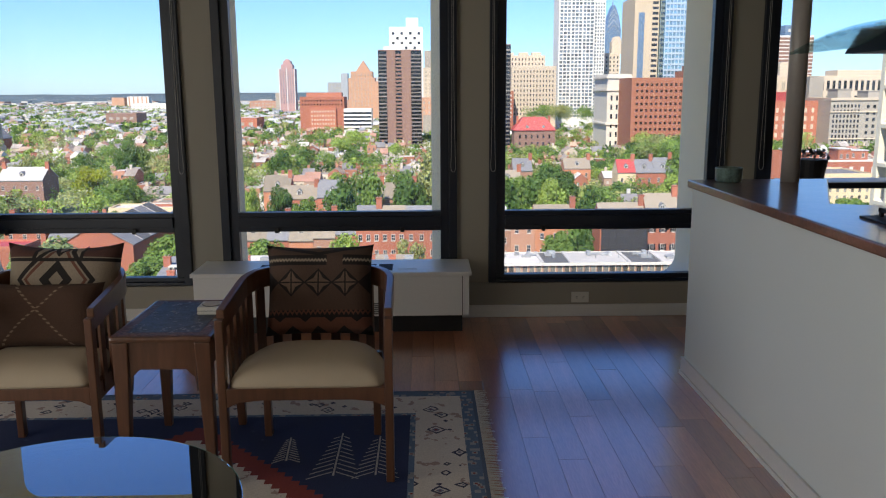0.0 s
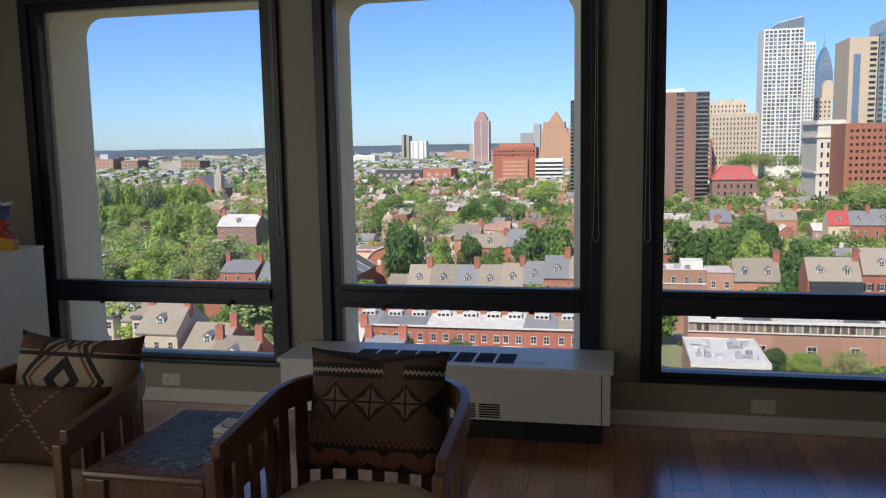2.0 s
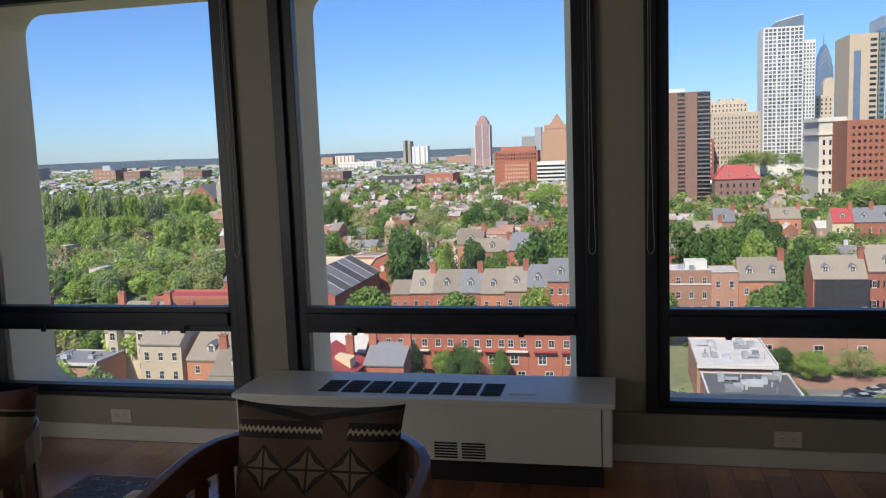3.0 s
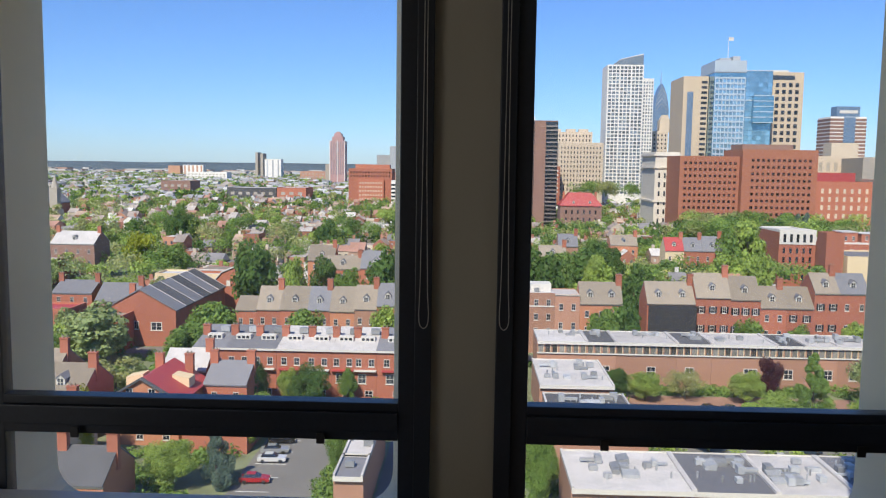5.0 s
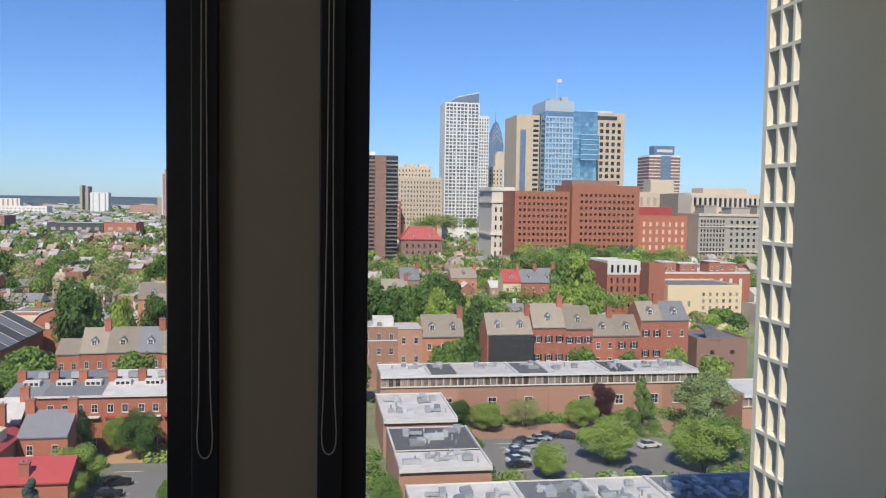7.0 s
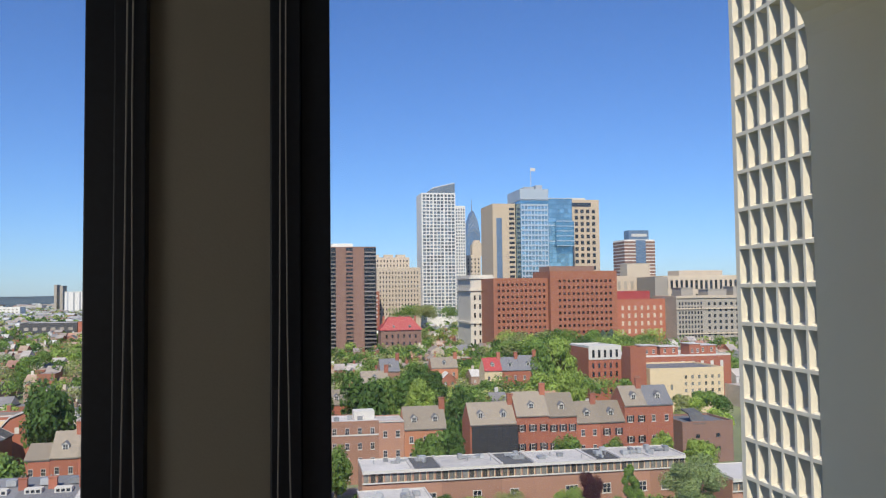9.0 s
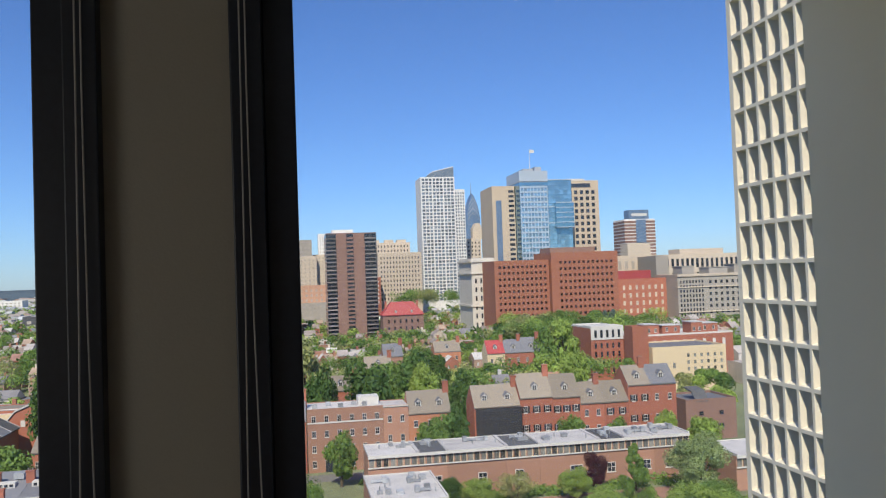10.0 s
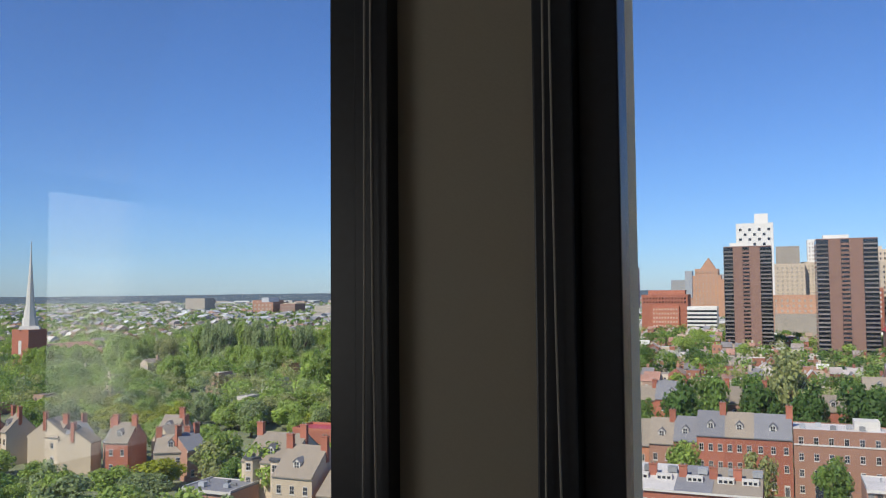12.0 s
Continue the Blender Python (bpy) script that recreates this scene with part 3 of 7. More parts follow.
def armchair(at, turn=0):
    c = thing("armchair", at, "reddish brown wooden barrel armchair with slatted sides and cream seat", "armchair", "armchairs by the window")
    c.rotation_euler = (0, 0, radians(turn))
    b = bmesh.new()
    sweep(b, rail_path(), 0.034, 0.085)
    part("top_rail", b, M_WOODX, c, bevel=0.005)
    for i, (x, y, z) in enumerate(rail_path(34)):
        if i in (0, 1, 33, 34) or i % 2:
            continue
        b = bmesh.new()
        p2 = rail_path(34)[min(34, i + 1)]
        ang = math.atan2(p2[1] - y, p2[0] - x)
        box(b, -0.024, 0.024, -0.007, 0.007, 0.33, z - 0.04)
        s = part("slat", b, M_WOOD, c, bevel=0.002)
        s.matrix_local = pose(x * 0.985, y * 0.985, 0, 0, 0, math.degrees(ang))
    for sx in (-1, 1):
        b = bmesh.new()
        box(b, sx * 0.355 - 0.018, sx * 0.355 + 0.018, -0.372, -0.33, 0, 0.665)
        part("front_leg", b, M_WOOD, c, bevel=0.005)
        b = bmesh.new()
        box(b, sx * 0.27 - 0.018, sx * 0.27 + 0.018, 0.085, 0.125, 0, 0.34)
        part("rear_leg", b, M_WOOD, c, bevel=0.005)
        b = bmesh.new()
        box(b, sx * 0.33 - 0.018, sx * 0.33 + 0.018, -0.318, 0.09, 0.31, 0.385)
        part("side_rail", b, M_WOOD, c, bevel=0.004)
    b = bmesh.new()
    prism(b, [(-0.337, 0.315), (-0.29, 0.335), (-0.2, 0.344), (0.2, 0.344), (0.29, 0.335), (0.337, 0.315), (0.337, 0.392), (-0.337, 0.392)], -0.37, -0.33, "y")
    part("front_rail", b, M_WOOD, c, "front rail with a shallow arched lower edge", bevel=0.003)
    b = bmesh.new()
    box(b, -0.3, 0.3, 0.09, 0.125, 0.31, 0.385)
    part("rear_rail", b, M_WOOD, c, bevel=0.004)
    b = bmesh.new()
    n, rows = 32, 8
    rings = []
    for r in range(rows + 1):
        f = r / rows
        ring = []
        for i in range(n):
            a = 2 * math.pi * i / n
            ex, ey = abs(math.cos(a)) ** (0.16 if math.sin(a) < 0 else 0.45) * math.copysign(1, math.cos(a)), abs(math.sin(a)) ** (0.16 if math.sin(a) < 0 else 0.45) * math.copysign(1, math.sin(a))
            wide = 0.335 if ey < 0 else 0.335 - 0.07 * ey
            s = math.cos(f * math.pi / 2) ** 0.35 if r else 1.0
            ring.append(b.verts.new((ex * wide * s * (1.0 if r else 0.995), -0.13 + ey * 0.235 * s, 0.392 + 0.075 * math.sin(f * math.pi / 2) ** 1.2)))
        rings.append(ring)
    for r in range(rows):
        for i in range(n):
            b.faces.new((rings[r][i], rings[r][(i + 1) % n], rings[r + 1][(i + 1) % n], rings[r + 1][i]))
    b.faces.new(rings[0][::-1])
    bmesh.ops.contextual_create(b, geom=rings[-1])
    part("seat", b, M_CREAM, c, "domed cream upholstered seat", smooth=True)
    return c


chair = armchair((-0.066, -2.135, 0.011))
chair.scale = (0.9, 1, 1)
copy_thing(chair, pose(-1.19, -2.105, 0.011, 0, 0, 2) @ Matrix.Diagonal((0.9, 1, 1, 1)))


def pillow(at, tilt, material, label, w=0.47, h=0.40, fat=0.075, turn=0.0, sag=0.0):
    b = bmesh.new()
    n = 14
    grid = {}
    for side in (-1, 1):
        for i in range(n + 1):
            for j in range(n + 1):
                u, v = 2 * i / n - 1, 2 * j / n - 1
                edge = (i in (0, n)) or (j in (0, n))
                if edge and side == 1:
                    grid[side, i, j] = grid[-1, i, j]
                    continue
                pinch = 1 - 0.07 * (1 - abs(u) ** 3) * abs(v) ** 3
                pinch2 = 1 - 0.06 * (1 - abs(v) ** 3) * abs(u) ** 3
                t = fat * ((1 - u ** 4) * (1 - v ** 4)) ** 0.55
                wob = 0.008 * math.sin(5 * u + 3 * v) * (1 - u * u)
                grid[side, i, j] = b.verts.new((u * w / 2 * pinch2, side * t + wob, v * h / 2 * pinch - sag * (1 - u * u) * max(0, v)))
    for side in (-1, 1):
        for i in range(n):
            for j in range(n):
                q = [grid[side, i, j], grid[side, i + 1, j], grid[side, i + 1, j + 1], grid[side, i, j + 1]]
                b.faces.new(q if side == -1 else q[::-1])
    ob = part("pillow", b, material, smooth=True)
    ob.matrix_world = pose(*at, tilt, 0, turn)
    return tagged(ob, label, "pillow", "kilim pillows")


pillow((-0.064, -2.0, 0.668), -17, M_STARS, "dark brown kilim pillow with star motifs on the armchair")
pillow((-1.19, -1.96, 0.672), -16, M_MEDAL, "tan kilim pillow with black medallion on the armchair", w=0.52, h=0.42, fat=0.085, turn=-3, sag=0.015)
pillow((-1.22, -2.12, 0.60), -20, M_CROSS, "plain brown kilim pillow with stitched cross", w=0.51, h=0.28, fat=0.075)


def side_table():
    t = thing("side_table", (-0.625, -2.165, 0.011), "brown wooden side table with carved panel top between the armchairs", "side table")
    b = bmesh.new()
    box(b, -0.197, 0.197, -0.292, 0.292, 0.564, 0.589)
    part("tabletop", b, M_WOOD, t, bevel=0.012)
    b = bmesh.new()
    box(b, -0.18, 0.18, -0.275, 0.275, 0.5892, 0.5905)
    part("inlay_border", b, M_BORDER, t, "carved red-brown border")
    b = bmesh.new()
    box(b, -0.14, 0.14, -0.235, 0.235, 0.5906, 0.592)
    part("inlay", b, M_INLAY, t, "blue-grey carved panel with pale flowers")
    rng = random.Random(4)
    b = bmesh.new()
    for i in range(75):
        x, y, r = rng.uniform(-0.16, 0.16), rng.uniform(-0.255, 0.255), rng.uniform(0.004, 0.009)
        for a in range(3):
            th = rng.uniform(0, 6.28)
            cx, cy = x + r * math.cos(th), y + r * math.sin(th)
            pts = [b.verts.new((cx + r * 0.8 * math.cos(th + q) * (1 if k % 2 else 0.6), cy + r * 0.8 * math.sin(th + q), 0.5928)) for k, q in enumerate((0, 1.2, 2.6, 3.7, 5.0))]
            b.faces.new(pts)
    tagged(part("flower_inlay", b, M_MOTIF, t, "pale flower inlay"), kind="stuff")
    for sx in (-1, 1):
        b = bmesh.new()
        prism(b, [(-0.228, 0.36), (-0.222, 0.42), (-0.19, 0.452), (0.19, 0.452), (0.222, 0.42), (0.228, 0.36), (0.228, 0.5638), (-0.228, 0.5638)], sx * 0.165 - 0.011, sx * 0.165 + 0.011, "x")
        part("apron", b, M_WOOD, t)
        b = bmesh.new()
        prism(b, [(-0.128, 0.36), (-0.122, 0.42), (-0.09, 0.452), (0.09, 0.452), (0.122, 0.42), (0.128, 0.36), (0.128, 0.5638), (-0.128, 0.5638)], sx * 0.262 - 0.011, sx * 0.262 + 0.011, "y")
        part("apron", b, M_WOOD, t)
        for sy in (-1, 1):
            b = bmesh.new()
            vs = box(b, sx * 0.158 - 0.031, sx * 0.158 + 0.031, sy * 0.254 - 0.031, sy * 0.254 + 0.031, 0, 0.5635)
            for v in vs[:4]:
                v.co.x += sx * 0.012 - (0.014 if v.co.x > sx * 0.158 else -0.014)
                v.co.y += sy * 0.012 - (0.014 if v.co.y > sy * 0.254 else -0.014)
            part("leg", b, M_WOOD, t, bevel=0.005)
    return t


side_table()
cb = thing("coaster_box", (-0.51, -2.10, 0.6035), "pale square coaster box with round inset on the side table", "coaster box")
b = bmesh.new()
box(b, -0.052, 0.052, -0.052, 0.052, 0, 0.032)
part("box", b, M_PLASTIC, cb, bevel=0.003)
b = bmesh.new()
tube(b, (0, 0, 0.0322), (0, 0, 0.034), 0.042, seg=28)
part("coaster_rim", b, M_BLACK, cb, "dark ring")
b = bmesh.new()
tube(b, (0, 0, 0.0341), (0, 0, 0.036), 0.038, seg=28)
part("coaster", b, M_ROPE, cb, "tan round coaster")
block("seam", -0.0525, 0.0525, -0.0525, 0.0525, 0.015, 0.017, M_GASKET, cb)


def coffee_table():
    c = thing("coffee_table", (-0.62, -3.5, 0.011), "round glass-topped coffee table on a dark wooden base", "coffee table")
    b = bmesh.new()
    tube(b, (0, 0, 0.40), (0, 0, 0.412), 0.52, seg=96)
    p = part("glass_top", b, M_GLASS_T, c, bevel=0.003)
    p.visible_shadow = False
    b = bmesh.new()
    for i in range(96):
        a0, a1 = 2 * math.pi * i / 96, 2 * math.pi * (i + 1) / 96
        vs = [b.verts.new((r * math.cos(a), r * math.sin(a), z)) for a, r, z in ((a0, 0.5215, 0.401), (a1, 0.5215, 0.401), (a1, 0.5215, 0.411), (a0, 0.5215, 0.411))]
        b.faces.new(vs)
    part("glass_edge", b, M_GLASS_E, c, "green ground glass edge")
    for a in (20, 140, 260):
        b = bmesh.new()
        dx, dy = math.cos(radians(a)), math.sin(radians(a))
        tube(b, (dx * 0.34, dy * 0.34, 0), (dx * 0.22, dy * 0.22, 0.4), 0.022, 0.028, 10)
        part("leg", b, M_WOOD, c)
    b = bmesh.new()
    tube(b, (0, 0, 0.18), (0, 0, 0.205), 0.24, seg=40)
    part("lower_shelf", b, M_WOOD, c, bevel=0.003)


coffee_table()


def rug():
    cx, cy = 0.64 - RUG_W / 2, -1.50 - RUG_H / 2
    r = thing("rug", (cx, cy, 0), "navy tribal rug with cream patterned border and fringe", "rug")
    b = bmesh.new()
    box(b, -RUG_W / 2, RUG_W / 2, -RUG_H / 2, RUG_H / 2, 0.001, 0.010)
    part("carpet", b, M_RUG, r)
    rng = random.Random(3)
    for sx in (-1, 1):
        b = bmesh.new()
        y = -RUG_H / 2
        while y < RUG_H / 2:
            ln = 0.055 + rng.uniform(-0.012, 0.012)
            x0 = sx * RUG_W / 2
            dy = rng.uniform(-0.006, 0.006)
            vs = [b.verts.new(q) for q in ((x0, y, 0.008), (x0, y + 0.011, 0.008), (x0 + sx * ln, y + 0.009 + dy, 0.003), (x0 + sx * ln, y + 0.002 + dy, 0.003))]
            b.faces.new(vs)
            y += 0.0115
        tagged(part("fringe", b, M_ROPE, r, "cream knotted fringe"), kind="stuff")

    def plant(x, y, s, tilt):
        b = bmesh.new()

        def stroke(p, q, w):
            p, q = Vector(p), Vector(q)
            d = (q - p).normalized()
            nn = Vector((-d.y, d.x)) * w
            b.faces.new([b.verts.new((v.x, v.y, 0.0108)) for v in (p + nn, p - nn, q - nn, q + nn)])

        stroke((0, 0), (0, s), 0.004)
        for i in range(10):
            h = s * (0.08 + 0.092 * i)
            ln = s * (0.33 - 0.024 * i)
            for sx in (-1, 1):
                stroke((sx * 0.008, h), (sx * ln * 0.75, h - ln * 0.45), 0.0032)
        ob = part("plant_motif", b, M_MOTIF, r, "pale woven plant motif")
        ob.matrix_local = pose(x, y, 0, 0, 0, tilt)

    for x, y, s, a in ((1.38, 0.66, 0.42, 0), (1.17, 0.80, 0.24, 4), (1.55, 0.66, 0.38, 0), (0.12, 0.86, 0.3, -62), (-0.12, 0.84, 0.26, -70), (-0.5, 0.7, 0.36, 0), (-0.9, 0.7, 0.36, 0)):
        plant(x, y, s, a)


rug()


def candle_cup():
    c = bmesh.new()
    prof = [(0.0, 0.0), (0.062, 0.0), (0.066, 0.006), (0.066, 0.06), (0.07, 0.066), (0.066, 0.072), (0.058, 0.07), (0.056, 0.02), (0.0, 0.018)]
    rings = [[c.verts.new((r * math.cos(2 * math.pi * i / 32), r * math.sin(2 * math.pi * i / 32), z)) for i in range(32)] if r else [c.verts.new((0, 0, z))] for r, z in prof]
    for a, d in zip(rings, rings[1:]):
        for i in range(32):
            if len(a) == 1:
                c.faces.new((a[0], d[i], d[(i + 1) % 32]))
            elif len(d) == 1:
                c.faces.new((a[i], a[(i + 1) % 32], d[0]))
            else:
                c.faces.new((a[i], a[(i + 1) % 32], d[(i + 1) % 32], d[i]))
    ob = part("ceramic_cup", c, M_CERAM, smooth=True)
    ob.location = (1.955, -1.335, 1.06)
    tagged(ob, "low round mottled green ceramic cup on the counter cap", "cup")


candle_cup()
# kitchen beyond the half wall
bm = bmesh.new()
tube(bm, (2.26, -1.36, 1.06), (2.26, -1.36, CEIL), 0.045, seg=24)
tagged(part("column", bm, M_POLE, smooth=True), "slim round painted column rising from the counter", "column")
ws = thing("window_shelf", (3.45, -0.2, 0.905), "pale glossy shelf along the kitchen window", "shelf")
block("board", -0.72, 0.9, -0.13, 0.14, 0.0, 0.035, M_TRIM, ws, bevel=0.004)
block("edge_strip", -0.72, 0.9, -0.138, -0.1305, -0.006, 0.03, M_FRAME, ws, "dark front edge")
for x in (-0.6, 0.1, 0.8):
    block("bracket", x - 0.012, x + 0.012, -0.1, 0.14, -0.12, -0.0005, M_FRAME, ws, "dark shelf bracket", bevel=0.003)


def hood():
    h = thing("range_hood", (2.36, -2.35, 1.66), "steel range hood with curved tinted glass canopy", "range hood")
    b = bmesh.new()
    n = 18
    top, bot = [], []
    for i in range(n + 1):
        u = -1 + 2 * i / n
        x, z = u * 0.46, 0.135 * (1 - u * u)
        for lst, dz in ((top, 0.008), (bot, 0)):
            lst.append([b.verts.new((x, y, z + dz)) for y in (-0.27, 0.27)])
    for i in range(n):
        b.faces.new((top[i][0], top[i + 1][0], top[i + 1][1], top[i][1]))
        b.faces.new((bot[i][0], bot[i][1], bot[i + 1][1], bot[i + 1][0]))
        for j in (0, 1):
            b.faces.new((top[i][j], bot[i][j], bot[i + 1][j], top[i + 1][j]))
    for e in (0, n):
        b.faces.new((top[e][0], top[e][1], bot[e][1], bot[e][0]))
    part("glass_canopy", b, glass_mat("hood glass", (0.72, 0.86, 0.87), 0.5), h, "curved blue-green glass canopy")
    b = bmesh.new()
    prism(b, [(-0.26, 0.0), (0.26, 0.0), (0.2, 0.1), (-0.2, 0.1)], -0.22, 0.22, "y")
    part("body", b, M_BLACK, h, "dark hood body with filters", bevel=0.004)
    block("chimney", -0.13, 0.13, -0.12, 0.12, 0.1448, CEIL - 1.66, M_STEEL, h, "brushed steel chimney")


hood()


def cooktop():
    c = thing("cooktop", (2.2, -2.95, 1.06), "black gas cooktop with cast grates on the counter", "cooktop")
    b = bmesh.new()
    box(b, -0.22, 0.26, -0.37, 0.37, 0.0, 0.008)
    part("plate", b, M_BLACK, c, bevel=0.003)
    for y in (-0.18, 0.18):
        b = bmesh.new()
        for x in (-0.16, 0.02, 0.2):
            box(b, x - 0.007, x + 0.007, y - 0.16, y + 0.16, 0.025, 0.04)
        for yy in (-0.15, 0, 0.15):
            box(b, -0.167, 0.207, y + yy - 0.007, y + yy + 0.007, 0.0251, 0.0399)
        for x in (-0.16, 0.2):
            for yy in (-0.15, 0.15):
                box(b, x - 0.006, x + 0.006, y + yy - 0.006, y + yy + 0.006, 0.008, 0.0252)
        part("grate", b, M_BLACK, c)
        b = bmesh.new()
        tube(b, (0.02, y, 0.008), (0.02, y, 0.022), 0.045, 0.035, 16)
        part("burner", b, M_BLACK, c)


cooktop()


def bowl_plant():
    p = thing("planter", (2.92, -0.08, 0.342), "dark planter with small leafy plant on the window shelf", "planter")
    b = bmesh.new()
    tube(b, (0, -0.12, 0.599), (0, -0.12, 0.735), 0.075, 0.095, 20)
    part("pot", b, M_BLACK, p)
    rng = random.Random(8)
    b = bmesh.new()
    for i in range(90):
        a, r, z = rng.uniform(0, 6.28), rng.uniform(0.01, 0.10), rng.uniform(0.73, 0.79)
        c = Vector((r * math.cos(a), -0.12 + r * math.sin(a), z))
        d = Vector((rng.uniform(-1, 1), rng.uniform(-1, 1), rng.uniform(-0.2, 1))).normalized() * 0.035
        s = d.cross(Vector((0, 0, 1))).normalized() * 0.012
        b.faces.new([b.verts.new(c + q) for q in (-d * 0.2, s + d * 0.4, d, -s + d * 0.4)])
    part("leaves", b, M_PLANT, p)


bowl_plant()


def pedestal():
    p = thing("pedestal", (-2.83, -0.56, 0), "white painted square display pedestal in front of the window", "pedestal")
    b = bmesh.new()
    box(b, -0.28, 0.28, -0.22, 0.22, 0.0, 0.97)
    part("body", b, M_WHITE, p, bevel=0.004)
    b = bmesh.new()
    box(b, -0.285, 0.285, -0.225, 0.225, 0.9705, 0.985)
    part("top", b, M_WHITE, p, bevel=0.003)


pedestal()


def sculpture():
    """A flat cut-out sculpture in bands of enamel colour, with a scalloped edge."""
    s = bmesh.new()
    pts = [(-0.22, 0), (0.19, 0), (0.2, 0.05), (0.17, 0.09), (0.13, 0.12), (0.17, 0.15), (0.15, 0.2), (0.16, 0.24), (0.2, 0.27), (0.12, 0.26), (0.08, 0.3), (0.06, 0.42), (0.0, 0.46), (-0.12, 0.46), (-0.22, 0.3)]
    prism(s, pts, -0.02, 0.02, "y")
    m = bpy.data.materials.new("enamel bands")
    m.use_nodes = True
    nt = m.node_tree
    tc, sp = nt.nodes.new("ShaderNodeTexCoord"), nt.nodes.new("ShaderNodeSeparateXYZ")
    nt.links.new(tc.outputs["Object"], sp.inputs[0])
    z = chain(nt, "ADD", sp.outputs[2], chain(nt, "MULTIPLY", sp.outputs[0], 0.15))
    col = blend(nt, chain(nt, "GREATER_THAN", z, 0.09), (0.55, 0.32, 0.04), (0.35, 0.03, 0.03))
    col = blend(nt, chain(nt, "GREATER_THAN", z, 0.19), col, (0.05, 0.07, 0.16))
    col = blend(nt, chain(nt, "GREATER_THAN", z, 0.27), col, (0.7, 0.7, 0.68))
    nt.links.new(col, nt.nodes["Principled BSDF"].inputs["Base Color"])
    nt.nodes["Principled BSDF"].inputs["Roughness"].default_value = 0.25
    ob = part("sculpture", s, m, bevel=0.004)
    ob.location = (-2.74, -0.56, 0.985)
    tagged(ob, "small abstract sculpture in red, yellow, blue and white", "sculpture")


sculpture()

# ---- city: materials ----
M_BRICK = mat("red brick", (0.37, 0.13, 0.08), 0.85, vary=0.14, scale=0.6, fine=6, shift=0.16)
M_BRICK_O = mat("orange brick", (0.44, 0.19, 0.105), 0.85, vary=0.1, scale=0.6, fine=6, shift=0.08)
M_BRICK_P = mat("pale brick", (0.38, 0.205, 0.14), 0.85, vary=0.12, scale=0.5, fine=5, shift=0.15)
M_BRICK_D = mat("brown brick", (0.25, 0.145, 0.112), 0.85, vary=0.1, scale=0.3, fine=4, shift=0.1)
M_BRICK_OFF = mat("office brick", (0.33, 0.125, 0.072), 0.8, vary=0.06, scale=0.1, fine=2)
M_ROOF_T = mat("tan shingle roof", (0.25, 0.21, 0.165), 0.9, vary=0.16, scale=0.8, fine=7, shift=0.2)
M_ROOF_G = mat("grey slate roof", (0.17, 0.17, 0.185), 0.8, vary=0.16, scale=0.8, fine=7, shift=0.2)
M_ROOF_D = mat("dark tar roof", (0.085, 0.085, 0.09), 0.9, vary=0.25, scale=0.4, fine=4, shift=0.2)
M_ROOF_W = mat("white coated roof", (0.50, 0.475, 0.46), 0.8, vary=0.24, scale=0.35, fine=3, shift=0.12)
M_ROOF_R = mat("red metal roof", (0.38, 0.06, 0.058), 0.55, vary=0.12, scale=0.5, fine=4, shift=0.08)
M_TRIMW = mat("white house trim", (0.60, 0.57, 0.52), 0.7, vary=0.08, scale=1)
M_STUCCO = mat("cream stucco", (0.66, 0.52, 0.33), 0.85, vary=0.06, scale=0.3, fine=4)
M_TANST = mat("tan stucco", (0.54, 0.44, 0.32), 0.85, vary=0.1, scale=0.4, fine=4, shift=0.15)
M_LIME = mat("limestone", (0.56, 0.46, 0.35), 0.85, vary=0.08, scale=0.15, fine=2, shift=0.12)
M_GREYST = mat("grey stone", (0.36, 0.32, 0.27), 0.85, vary=0.1, scale=0.15, fine=2, shift=0.1)
M_WHITEST = mat("white stone", (0.74, 0.71, 0.66), 0.8, vary=0.07, scale=0.15, fine=2, shift=0.06)
M_CLASSIC = mat("weathered white stone", (0.60, 0.555, 0.48), 0.85, vary=0.12, scale=0.15, fine=1.5)
M_BEIGE = mat("beige precast", (0.54, 0.43, 0.31), 0.85, vary=0.05, scale=0.1, fine=2)
M_BALC = mat("dark balcony concrete", (0.19, 0.165, 0.15), 0.85, vary=0.25, scale=0.4, fine=3, shift=0.45)
M_PINK = mat("pink granite", (0.42, 0.25, 0.235), 0.6, vary=0.1, scale=0.05, fine=0.6)
M_ORANGE = mat("orange terracotta", (0.48, 0.27, 0.17), 0.8, vary=0.08, scale=0.05, fine=0.6)
M_WINDK = mat("dark window glass", (0.03, 0.035, 0.045), 0.12, vary=0.4, scale=0.5, fine=2, shift=0.6)
M_CLEAR = mat("pale clerestory glass", (0.17, 0.165, 0.15), 0.2, vary=0.5, scale=0.7, fine=3, shift=0.7)
M_WINBR = mat("brown tinted window", (0.04, 0.018, 0.015), 0.15, vary=0.3, shift=0.5)
M_WINBL = mat("blue reflective glass", (0.24, 0.40, 0.50), 0.06, metal=0.55, vary=0.2, scale=0.06, fine=0.5, shift=0.3)
M_GLASSBODY = mat("teal curtain wall", (0.17, 0.33, 0.42), 0.05, metal=0.6, vary=0.35, scale=0.05, fine=0.4)
M_GREYMET = mat("grey rooftop metal", (0.36, 0.37, 0.38), 0.5, metal=0.2, vary=0.2, scale=1, shift=0.35)
M_NET = mat("black scaffold netting", (0.035, 0.035, 0.038), 0.9, vary=0.35, scale=0.7, fine=6)
M_ASPH = mat("asphalt", (0.17, 0.162, 0.15), 0.95, vary=0.15, scale=0.15, fine=2)
M_GRAVEL = mat("brick paving", (0.30, 0.17, 0.12), 0.95, vary=0.2, scale=0.4, fine=5)
